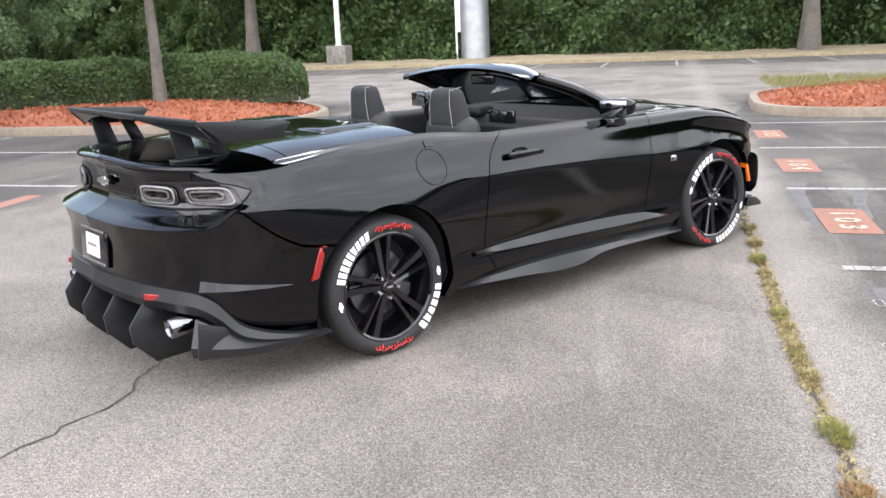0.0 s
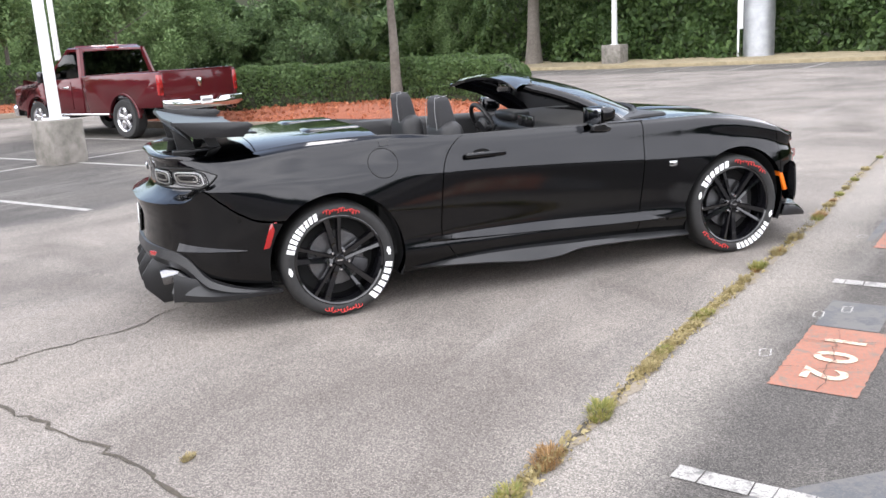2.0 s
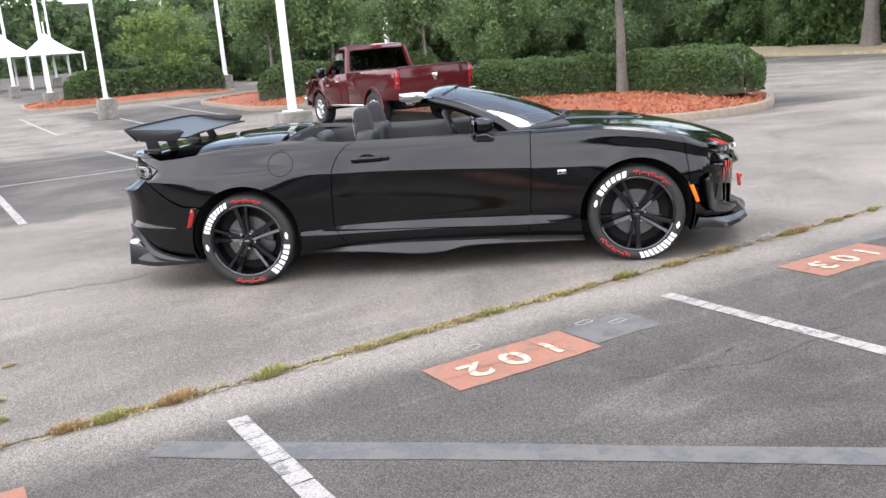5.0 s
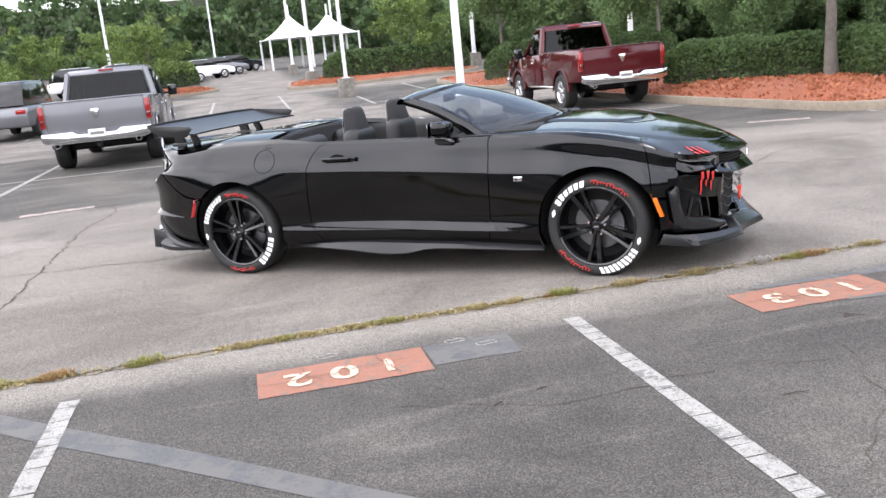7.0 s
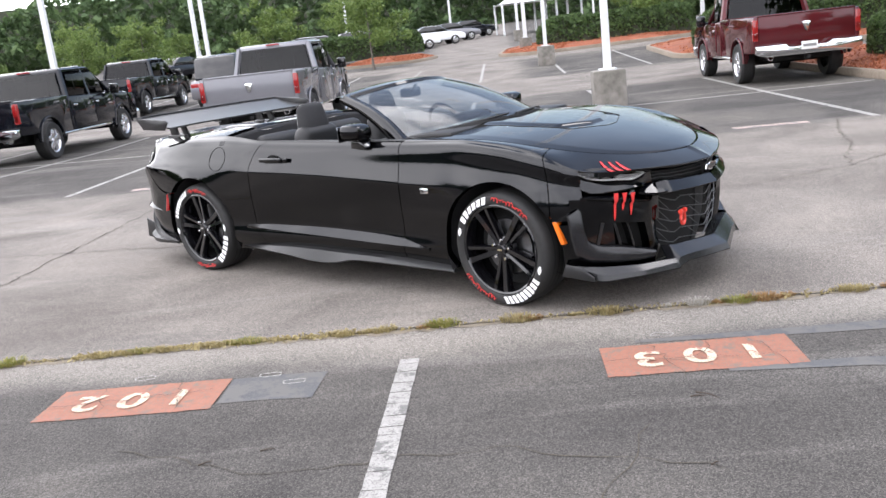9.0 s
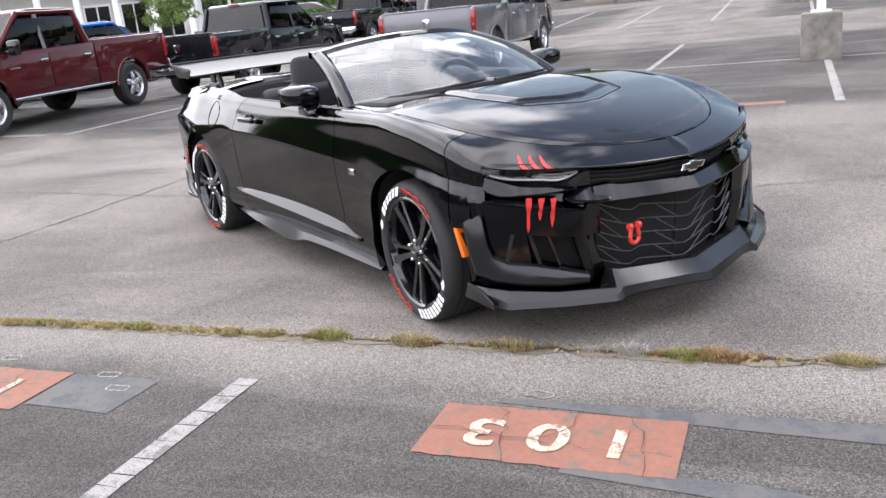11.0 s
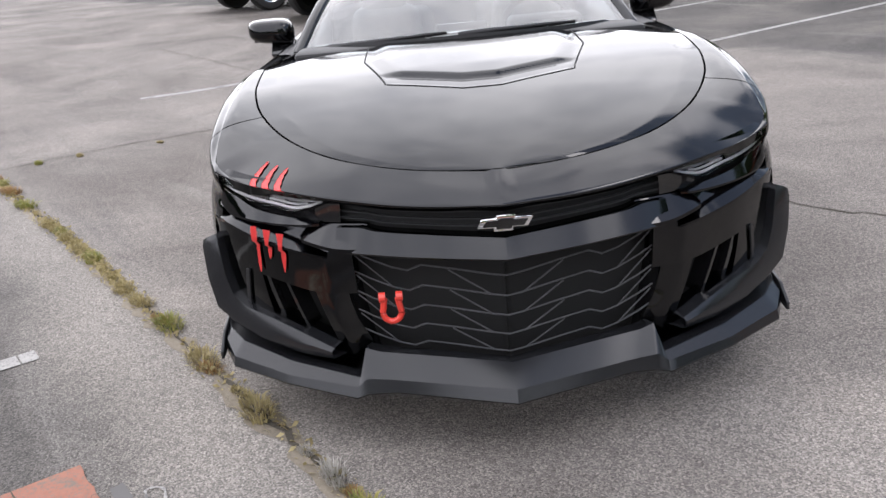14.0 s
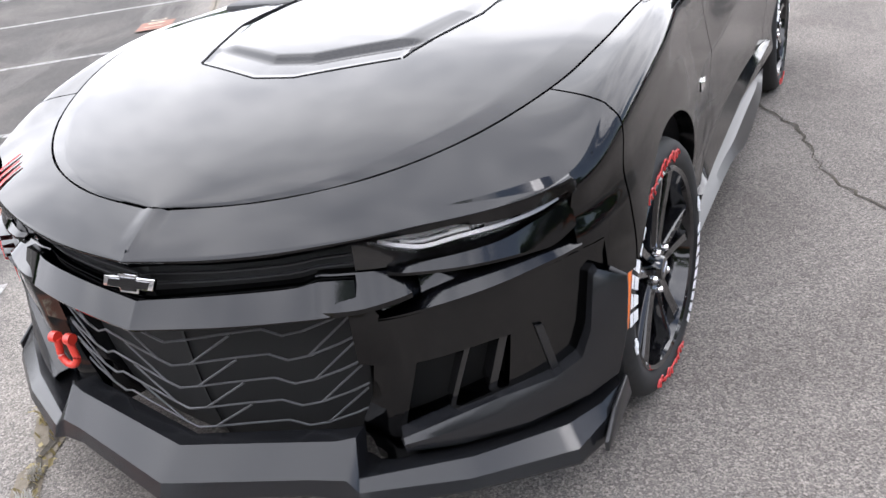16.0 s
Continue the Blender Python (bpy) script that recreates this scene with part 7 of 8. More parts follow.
def leaf_wall(name, curve, h, leaf, count, mat, seed, label, depth=2.5, base=0.0, slope=0.0):
    """A wall of foliage over a run of points (a, b): bumpy, with hollows and an uneven top."""
    r = np.random.RandomState(seed)
    cu = np.array(curve, float)
    seg = np.concatenate([[0], np.cumsum(np.hypot(*np.diff(cu, axis=0).T))])
    s = r.random_sample(count) * seg[-1]
    a, b = np.interp(s, seg, cu[:, 0]), np.interp(s, seg, cu[:, 1])
    da, db = np.interp(s + 0.5, seg, cu[:, 0]) - np.interp(s - 0.5, seg, cu[:, 0]), np.interp(s + 0.5, seg, cu[:, 1]) - np.interp(s - 0.5, seg, cu[:, 1])
    l = np.hypot(da, db) + 1e-6
    na, nb = -db / l, da / l
    ph = r.random_sample(12) * 6.28
    top = h * (0.78 + 0.12 * np.sin(s * 0.21 + ph[0]) + 0.10 * np.sin(s * 0.53 + ph[1]) + 0.06 * np.sin(s * 1.3 + ph[2]))
    f = r.random_sample(count) ** 0.9
    z = f * top
    bump_ = depth * (0.45 * np.sin(s * 0.9 + z * 0.7 + ph[3]) + 0.35 * np.sin(s * 0.37 - z * 1.1 + ph[4]) + 0.3 * np.sin(s * 2.1 + z * 1.9 + ph[5]) + 0.2 * np.sin(z * 3.1 - s * 1.6 + ph[6]))
    off = bump_ * 0.5 + slope * z + r.random_sample(count) * depth * 0.35
    A, B = a + na * off, b + nb * off
    zz = np.array([gz(x) for x in B]) + base + z
    P = np.stack([AX.x * A + BX.x * B, AX.y * A + BX.y * B, zz], -1)
    ob = part(name, quads(*leaf_cloud(P, leaf, seed + 3)), mat)
    tagged(ob, label, "foliage", kind="stuff")
    # dark sheet behind the leaves: their shaded depth put into its colour
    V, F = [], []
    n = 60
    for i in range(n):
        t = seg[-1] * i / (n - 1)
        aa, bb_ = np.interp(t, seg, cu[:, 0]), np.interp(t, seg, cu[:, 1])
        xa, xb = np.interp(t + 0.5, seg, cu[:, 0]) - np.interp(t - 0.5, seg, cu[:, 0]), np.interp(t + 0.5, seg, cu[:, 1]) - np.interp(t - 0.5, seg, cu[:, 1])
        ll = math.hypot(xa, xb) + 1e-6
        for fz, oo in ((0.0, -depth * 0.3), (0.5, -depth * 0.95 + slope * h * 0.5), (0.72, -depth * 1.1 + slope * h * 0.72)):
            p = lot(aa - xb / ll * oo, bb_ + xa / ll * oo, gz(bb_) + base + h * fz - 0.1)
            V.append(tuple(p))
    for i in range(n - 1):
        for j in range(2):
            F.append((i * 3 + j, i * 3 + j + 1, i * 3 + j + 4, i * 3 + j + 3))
    o2 = part("bank", mesh_of(V, F), M_LEAFSHADE)
    tagged(o2, "dark sheet behind the foliage, coloured as its shaded depth", "bank", kind="structure")
    return ob


def arc(r0, a0, a1, n=24):
    return [(r0 * math.cos(radians(a0 + (a1 - a0) * i / n)), r0 * math.sin(radians(a0 + (a1 - a0) * i / n))) for i in range(n + 1)]


leaf_wall("ivy_bank", [(37.0, -30), (36.0, -16), (35.8, -4), (36.0, 6), (35.8, 11), (36.2, 16), (37, 22), (38, 30)], 6.0, 0.16, 60000, M_IVY, 61, "bank overgrown with bright green ivy and shrubs", 2.6, 0.0, -0.35)
leaf_wall("shrub_belt", [(41, 25), (37, 36), (30, 42), (20, 47), (12, 54)], 6.6, 0.24, 42000, M_LEAFD, 62, "dark belt of shrubs and trees", 4.2)
leaf_wall("woodland", arc(125, 30, 200, 40), 13.8, 0.55, 60000, M_LEAFD, 63, "tall dark wood behind the parking lot", 9.0)
leaf_wall("woodland", arc(98, 195, 330, 30), 10.0, 0.6, 26000, M_LEAFD, 64, "tall dark wood on the far side of the lot", 4.0)
leaf_wall("woodland", [(50, -90), (49, -60), (46, -36)], 11.0, 0.4, 12000, M_LEAFD, 65, "dark wood at the lot's edge", 4.0)


# ---- islands with kerb, mulch and hedges ----
def rounded(pts, r, n=7):
    out = []
    N = len(pts)
    for i in range(N):
        p, a, b = Vector(pts[i]), Vector(pts[i - 1]), Vector(pts[(i + 1) % N])
        u, w = (a - p).normalized(), (b - p).normalized()
        rr = min(r, (a - p).length * 0.45, (b - p).length * 0.45)
        s0, s1 = p + u * rr, p + w * rr
        for k in range(n + 1):
            t = k / n
            out.append((s0 * (1 - t) + p * t) * (1 - t) + (p * (1 - t) + s1 * t) * t)
    return out


def island(label, corners, r, mat, mound=0.25):
    isl = thing("planted_island", label, "planted island", "planted islands", kind="structure")
    ring = rounded(corners, r)
    ctr = sum(ring, Vector((0, 0))) / len(ring)
    V, F = [], []
    n = len(ring)
    prof = [(0.0, -0.05), (0.0, 0.12), (0.025, 0.15), (0.16, 0.15), (0.17, 0.10)]
    for p in ring:
        d = (ctr - p).normalized()
        for o, z in prof:
            q = p + d * o
            V.append(tuple(lot(q.x, q.y, gz(q.y) + z)))
    for i in range(n):
        j = (i + 1) % n
        for k in range(len(prof) - 1):
            F.append((i * 5 + k, j * 5 + k, j * 5 + k + 1, i * 5 + k + 1))
    part("kerb", sharpen(mesh_of(V, F), 40), M_KERB, isl, "pale concrete kerb")
    V, F = [], []
    rows = 9
    g2 = random.Random(9)
    for k in range(rows):
        f = k / (rows - 1)
        for p in ring:
            d = (ctr - p)
            q = p + d.normalized() * 0.165 + (d - d.normalized() * 0.165) * f
            V.append(tuple(lot(q.x, q.y, gz(q.y) + 0.10 + mound * math.sin(min(1, f * 2.2) * math.pi / 2) + g2.uniform(-0.02, 0.02))))
    for k in range(rows - 1):
        for i in range(n):
            j = (i + 1) % n
            F.append((k * n + i, k * n + j, (k + 1) * n + j, (k + 1) * n + i))
    part("mulch_bed", mesh_of(V, F), mat, isl, "bed of orange-red wood mulch")
    if mat is M_MULCH:
        r = np.random.RandomState(4)
        P = []
        for _ in range(5200):
            i = r.randint(n)
            f = r.random_sample() ** 1.3 * 0.75
            p = ring[i].lerp(ring[(i + 1) % n], r.random_sample())
            d = (ctr - p)
            q = p + d.normalized() * 0.18 + (d - d.normalized() * 0.18) * f
            P.append(tuple(lot(q.x, q.y, gz(q.y) + 0.115 + mound * math.sin(min(1, f * 2.2) * math.pi / 2) + r.random_sample() * 0.02)))
        Vv, Ff = leaf_cloud(np.array(P), 0.045, 8)
        ch = part("mulch_chips", quads(Vv, Ff), M_CHIPS, isl, "loose orange wood chips")
        tagged(ch, kind="stuff")
    return isl


def hedge(label, run, w, h, count, base=0.25, leaf=0.045):
    """A clipped hedge with rounded shoulders: a dark body, coloured as the shade inside, and a skin of leaves."""
    r = np.random.RandomState(int(abs(run[0][0]) * 10))
    hd_ = thing("hedge", label, "hedge", "clipped hedges", kind="stuff")
    cu = np.array(run, float)
    seg = np.concatenate([[0], np.cumsum(np.hypot(*np.diff(cu, axis=0).T))])
    L = seg[-1]

    def at(s, k, inset):
        """k around the section from 0 to 1; rounded ends."""
        s_ = np.clip(s, 0, L)
        a, b = np.interp(s_, seg, cu[:, 0]), np.interp(s_, seg, cu[:, 1])
        da = np.interp(s_ + 0.2, seg, cu[:, 0]) - np.interp(s_ - 0.2, seg, cu[:, 0])
        db = np.interp(s_ + 0.2, seg, cu[:, 1]) - np.interp(s_ - 0.2, seg, cu[:, 1])
        l = np.hypot(da, db) + 1e-9
        e = np.clip(np.minimum(s, L - s) / (w * 0.5), 0, 1)
        rnd_ = np.sqrt(np.clip(1 - (1 - e) ** 2, 0.0004, 1))
        th = np.pi * k
        c, sn = np.cos(th), np.sin(th)
        sx = np.sign(c) * np.abs(c) ** 0.5 * (w / 2) * rnd_ * (1 - inset)
        z = np.abs(sn) ** 0.5 * h * (0.35 + 0.65 * rnd_) * (1 - inset)
        wob = 1 + 0.035 * np.sin(s * 2.3 + k * 9) + 0.03 * np.sin(s * 5.1 - k * 17)
        return a - db / l * sx * wob, b + da / l * sx * wob, z * wob
    s = r.random_sample(count) * L
    k = r.random_sample(count)
    a, b, z = at(s, k, r.random_sample(count) ** 2 * 0.10)
    P = np.stack([AX.x * a + BX.x * b, AX.y * a + BX.y * b, z + base + np.array([gz(x) for x in b])], -1)
    part("leaf_skin", quads(*leaf_cloud(P, leaf, 77)), M_HEDGE, hd_)
    # the core's dark colour paints the shade between the leaves
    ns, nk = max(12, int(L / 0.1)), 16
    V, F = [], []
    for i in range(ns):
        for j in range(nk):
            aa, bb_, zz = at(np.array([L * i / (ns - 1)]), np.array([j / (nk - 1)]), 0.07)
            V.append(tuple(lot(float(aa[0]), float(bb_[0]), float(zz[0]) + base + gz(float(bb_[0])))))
    part("hedge_core", mesh_of(V, grid_faces(ns, nk)), M_LEAFSHADE, hd_)
    return hd_


island("kerbed bed of orange mulch at the row's end with hedges and a tree", [(7.5, 17.0), (7.45, 10.5), (7.9, 5.15), (10.3, 4.95), (13.6, 7.4), (14.0, 17.0)], 2.2, M_MULCH, 0.28)
hedge("clipped dark green hedge on the orange mulch bed", [(11.0, 9.6), (11.0, 7.6), (10.7, 5.9)], 2.2, 0.95, 20000, 0.30)
hedge("clipped dark green hedge on the orange mulch bed", [(8.75, 12.9), (9.35, 11.4), (10.75, 8.9)], 1.9, 1.0, 18000, 0.24)
island("kerbed bed of orange mulch and grass at the row's end", [(9.0, -2.5), (13.5, -2.7), (14.0, -12.5), (8.6, -12.5)], 1.6, M_MULCH, 0.2)
island("kerbed bed of orange mulch with a hedge at the second row's end", [(6.4, 22.4), (9.5, 21.8), (16.5, 23.0), (17.0, 31.0), (6.6, 31.0)], 1.6, M_MULCH, 0.22)
hedge("clipped green hedge in the second planted island", [(7.4, 25.0), (10.0, 24.2), (15.0, 24.8)], 2.0, 1.25, 15000, 0.22, 0.06)
island("kerbed bed of orange mulch in the third row", [(0.6, 35.6), (2.5, 34.5), (10.5, 36.0), (10.5, 41.0), (1.0, 41.0)], 1.4, M_MULCH, 0.2)
hedge("long clipped green hedge in the third planted island", [(2.6, 37.2), (6.5, 37.6), (10.2, 38.0)], 2.0, 1.3, 9000, 0.2, 0.09)
island("kerbed bed of orange mulch by the far cars", [(-8.0, 40.0), (-3.5, 39.2), (-2.3, 42.5), (-7.2, 45.0)], 1.4, M_MULCH, 0.2)
hedge("rounded green hedge beside the far parked cars", [(-10.5, 45.0), (-6.8, 46.8), (-4.0, 48.4)], 2.4, 1.4, 7000, 0.2, 0.1)
hedge("low green hedge at the far side of the lot", [(-22.5, 32), (-18.5, 34)], 2.2, 1.2, 5000, 0.1, 0.1)
# grass at the back of the second island
V, F = [], []
g = random.Random(8)
for i in range(5000):
    a, b = g.uniform(11.5, 14.2), g.uniform(-10.5, -3.0)
    p = lot(a, b, 0.28)
    an, hh, w = g.uniform(0, 6.28), g.uniform(0.08, 0.22), 0.008
    k = len(V)
    V += [(p.x - w, p.y, p.z), (p.x + w, p.y, p.z), (p.x + math.cos(an) * hh * 0.5, p.y + math.sin(an) * hh * 0.5, p.z + hh)]
    F.append((k, k + 1, k + 2))
tagged(part("grass_patch", mesh_of(V, F, False), M_GRASS), "patch of green and straw-coloured grass on the island", "grass", kind="stuff")


# perimeter kerb and verge along the ivy bank
def kerb_run(pts, w=0.18, h=0.15):
    V, F = [], []
    for i, (a, b) in enumerate(pts):
        for o, z in ((0, -0.05), (0, h - 0.02), (0.02, h), (w, h), (2.2, h + 0.10), (4.2, h + 0.15)):
            V.append(tuple(lot(a + o, b, gz(b) + z)))
    for i in range(len(pts) - 1):
        for k in range(5):
            F.append((i * 6 + k, i * 6 + k + 1, (i + 1) * 6 + k + 1, (i + 1) * 6 + k))
    return mesh_of(V, F)


M_VERGE = grained("dry_verge", (0.16, 0.13, 0.075), (0.30, 0.25, 0.16), 6, 0.95, 0.5, 0.03)
tagged(part("perimeter_kerb", kerb_run([(32.0 + 0.02 * abs(b), b) for b in range(-40, 46, 4)]), M_VERGE), "pale concrete kerb with a dry grass verge", "kerb", kind="structure")


# ---- poles ----
def lamp_post(a, b, h, base_h, label, r=0.085, arm=True, bw=0.6):
    p = thing("street_lamp", label, "street lamp", "lamp posts of the lot", on_lot(a, b))
    if base_h:
        part("concrete_base", box((bw, bw, base_h + 0.1), (0, 0, base_h / 2 - 0.05), 0.03), M_CONC, p, "mottled square concrete base")
        part("base_plate", box((0.30, 0.30, 0.03), (0, 0, base_h + 0.015), 0.005), M_POLE, p)
    part("pole", tube([(0, 0, base_h), (0, 0, base_h + h * 0.5), (0, 0, base_h + h)], [r * 1.1, r * 0.9, r * 0.6], 4), M_POLE, p, "tapered pale grey square pole")
    if arm:
        for sg in (-1, 1):
            part("arm", tube([(0, 0, base_h + h - 0.1), (sg * 0.7, 0, base_h + h + 0.05)], 0.04, 6), M_POLE, p)
            part("lamp_head", box((0.75, 0.32, 0.14), (sg * 1.0, 0, base_h + h + 0.03), 0.05), M_POLE, p, "flat pale lamp head")
    return p


lamp_post(2.66, 9.85, 9.0, 0.70, "pale grey lamp post on a mottled concrete base between two rows", bw=0.58)
lamp_post(2.45, 27.0, 9.0, 0.70, "pale grey lamp post on a concrete base in the second row", bw=0.62)
lamp_post(33.8, 13.9, 9.0, 1.05, "pale lamp post on a tall concrete base by the ivy bank", 0.13, bw=0.95)
lamp_post(32.9, -10.6, 9.0, 1.0, "pale lamp post on a concrete base by the kerb", 0.13, bw=0.95)
for a, b in ((-17.5, 29.3), (-37, 29.3), (2.5, 47.6), (-17, 47.6), (-36, 47.6), (-55, 47.6), (2.5, 66), (-12, 70), (-24, 66), (-46, 66), (-62, 60), (8, 84), (-4, 88), (-30, 84), (16, 74), (20, 40), (-75, 45), (14, 52)):
    lamp_post(a * 0.82, b * 0.82 - 1.2, 9.5, 0.7, "slim pale lamp post in the distant part of the lot", 0.12)
col = thing("sign_column", "massive round galvanised steel sign column at the lot's edge", "sign column", m=on_lot(35.0, 7.6))
part("shaft", lathe([(0.72, -0.2), (0.72, 0.12), (0.69, 0.14), (0.66, 0.30), (0.65, 12.0), (0, 12.0)], 48, 'z'), M_GALV, col, "round grey steel shaft")
part("conduit_box", box((0.2, 0.2, 1.5), (-0.3, 0.69, 2.2), 0.03), M_POLE, col, "pale electrical box and conduit")
part("conduit", tube([(-0.35, 0.80, 0.0), (-0.35, 0.80, 8.0)], 0.05, 8), M_POLE, col)


# ---- tents ----
def tent(a, b, w, h0, h1):
    t = thing("canopy_tent", "white peaked canvas canopy on slim posts", "tent", "white canopies", on_lot(a, b, 8))
    n, m = 24, 9
    P = np.zeros((n + 1, m, 3))
    for i in range(n + 1):
        an = 2 * math.pi * i / n
        k = w / max(abs(math.cos(an)), abs(math.sin(an)))
        for j in range(m):
            f = j / (m - 1)
            P[i, j] = (k * (1 - f) * math.cos(an), k * (1 - f) * math.sin(an), h0 + (h1 - h0) * f ** 1.9 + 0.25 * math.sin(math.pi * f) * 0.4)
    part("canvas", panel(P, 0.0), M_TENT, t, "taut white canvas")
    for x in (-1, 1):
        for y in (-1, 1):
            part("post", tube([(x * w * 0.95, y * w * 0.95, -0.1), (x * w * 0.95, y * w * 0.95, h0 + 0.1)], 0.09, 8), M_POLE, t)
    part("mast", tube([(0, 0, h1 - 0.3), (0, 0, h1 + 0.8)], 0.07, 8), M_POLE, t)
    return t


tent(3.1, 68.0, 2.3, 2.4, 4.3)
tent(6.2, 67.6, 2.1, 2.4, 4.1)


# ---- pickups and distant cars ----
M_MAROON = paint("maroon_paint", (0.075, 0.010, 0.013), 0.05, 0.35)
M_SILVER = paint("silver_grey_paint", (0.17, 0.17, 0.185), 0.08, 0.5)
M_BLACKT = paint("black_truck_paint", (0.006, 0.007, 0.010), 0.05)
M_GREEN = paint("dark_green_grey_paint", (0.028, 0.036, 0.036), 0.06, 0.3)
M_BLUE = paint("bright_blue_paint", (0.01, 0.12, 0.55), 0.05, 0.2)
M_WHITEP = paint("white_paint", (0.72, 0.73, 0.74), 0.06)
M_ALLOY = material("bright_alloy", (0.62, 0.62, 0.64), 0.22, 0.9)
M_BUMPER = material("chrome_bumper", (0.68, 0.69, 0.71), 0.10, 1.0)


def truck_wheel(parent, x, y, r=0.40, w=0.27):
    sgn = -1 if y < 0 else 1
    wh = thing("wheel", "", "")
    wh.parent = parent
    wh.matrix_basis = pose(x, y, r, 0, 0, 0 if sgn < 0 else 180)
    h = w / 2
    part("tyre", lathe([(0.24, -h + 0.02), (0.30, -h - 0.004), (r - 0.03, -h), (r, -h + 0.05), (r, h - 0.05), (r - 0.03, h), (0.24, h - 0.02)], 40), M_TYRE, wh)
    rim = part("rim", lathe([(0.245, -h + 0.015), (0.25, -h + 0.002), (0.235, -h + 0.01), (0.215, -h + 0.05), (0.20, h - 0.05)], 40), M_ALLOY, wh, "bright five-spoke alloy rim")
    # added near-black disc closes the rim, coloured as the shade inside
    part("rim_shade_disc", lathe([(0, 0.02), (0.22, 0.02)], 24), M_DARK, rim)
    for k in range(5):
        a = 90 + 72 * k
        part("spoke", slab([(-0.042, 0.03), (0.042, 0.03), (0.060, 0.13), (0.034, 0.225), (-0.034, 0.225), (-0.060, 0.13)], 0.04, 'y', -h + 0.022, 0.008), M_ALLOY, rim, m=pose(0, 0, 0, 0, -(a - 90), 0))
    part("hub_cap", lathe([(0, -0.02), (0.05, -0.015), (0.06, 0.02)], 20), M_ALLOY, rim, m=pose(0, -h + 0.02, 0))
    return wh


def pickup(label, mat, wb=3.57, crew=False, m=None, chrome=True, facing=True):
    """A full-size pickup: x forwards, origin on the ground midway between its axles."""
    t = thing("pickup_truck", label, "pickup truck", "pickups in the lot", m)
    xr, xf = -wb / 2, wb / 2
    rear, front = xr - 1.22, xf + 0.98
    W = 1.0
    cab_r = xf - (2.62 if crew else 1.72)      # back of the cab
    ar = 0.47

    def arch(cx, z=0.42):
        return [(cx + ar * math.cos(a), z + ar * math.sin(a)) for a in np.linspace(math.pi * 1.02, -0.02 * math.pi, 14)]
    belt, bed = 1.20, 1.30
    for s in (-1, 1):
        bed_o = [(rear, 0.62), (rear, bed), (cab_r - 0.02, bed), (cab_r - 0.02, 0.50), (xr + ar + 0.02, 0.50)] + arch(xr)[::-1] + [(xr - ar - 0.02, 0.60)]
        part("bed_side", slab(bed_o, 0.10, 'y', s * 0.93 - 0.05, 0.03), mat, t)
        cab_o = [(cab_r, 0.50), (cab_r, belt + 0.06), (xf - 0.30, belt + 0.02), (xf - 0.30, 0.50)]
        part("cab_side", slab(cab_o, 0.10, 'y', s * 0.93 - 0.05, 0.03), mat, t)
        fend = [(xf - 0.295, 0.50), (xf - 0.295, belt + 0.02), (front - 0.55, belt - 0.02), (front - 0.12, belt - 0.10), (front - 0.05, 0.70), (front - 0.10, 0.60), (xf + ar, 0.55)] + arch(xf)[::-1]
        part("front_fender", slab(fend, 0.10, 'y', s * 0.93 - 0.05, 0.03), mat, t)
        for cx in (xr, xf):
            part("arch_lip", tube([(x, s * 0.985, z) for x, z in [(cx + (ar + 0.012) * math.cos(a), 0.42 + (ar + 0.012) * math.sin(a)) for a in np.linspace(math.pi, 0, 16)]], 0.022, 6), mat, t)
            # flat near-black plate that stands in for the shade in the arch
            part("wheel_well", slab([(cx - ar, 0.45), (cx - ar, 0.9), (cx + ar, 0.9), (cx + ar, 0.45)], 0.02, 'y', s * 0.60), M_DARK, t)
        part("sill", box((xf - xr - 0.9, 0.06, 0.05), (0.0, s * 0.95, 0.49), 0.015), M_BUMPER if chrome else M_TRIM, t, "bright sill strip")
        n_doors = 2 if crew else 1
        dl = (xf - 0.36 - cab_r - (0.08 if crew else 0.35)) / n_doors
        for k in range(n_doors):
            x0 = xf - 0.34 - dl * (k + 1)
            d = part("door", slab([(x0, 0.60), (x0, belt - 0.02), (x0 + dl - 0.02, belt - 0.04), (x0 + dl - 0.02, 0.60)], 0.02, 'y', s * 0.985 - 0.01, 0.008), mat, t)
            part("door_handle", box((0.17, 0.035, 0.04), (x0 + 0.14, s * 1.005, 1.06), 0.012), M_BUMPER if chrome else mat, d)
        part("side_window", slab([(cab_r + 0.22, belt + 0.06), (cab_r + 0.30, 1.74), (xf - 1.05, 1.74), (xf - 0.42, belt + 0.07)], 0.012, 'y', s * 0.86 - 0.006, 0.003), M_TINT, t, "tinted side window")
        part("badge_bars", box((0.22, 0.006, 0.03), (xf - 0.62, s * 1.0, 0.98), 0), M_BUMPER, t, "small bright badge as bars")
        mr = part("door_mirror", box((0.12, 0.20, 0.24), (xf - 0.55, s * 1.13, 1.30), 0.04, 3), M_GLOSSB, t, "black door mirror")
        part("mirror_arm", box((0.06, 0.14, 0.05), (xf - 0.52, s * 1.02, 1.24), 0.01), M_GLOSSB, mr)
        tl = part("tail_light", box((0.09, 0.10, 0.40), (rear + 0.035, s * 0.945, 1.05), 0.02, 3), M_REDLENS, t, "red tail light")
        part("lamp_window", box((0.03, 0.07, 0.09), (rear - 0.012, s * 0.945, 0.96), 0.01), M_CLEAR, tl)
        truck_wheel(t, xr, s * 0.86)
        truck_wheel(t, xf, s * 0.86)
    # cab: pillars, roof, glass
    ys = lambda z: 0.93 - 0.16 * (z - belt) / (1.86 - belt)
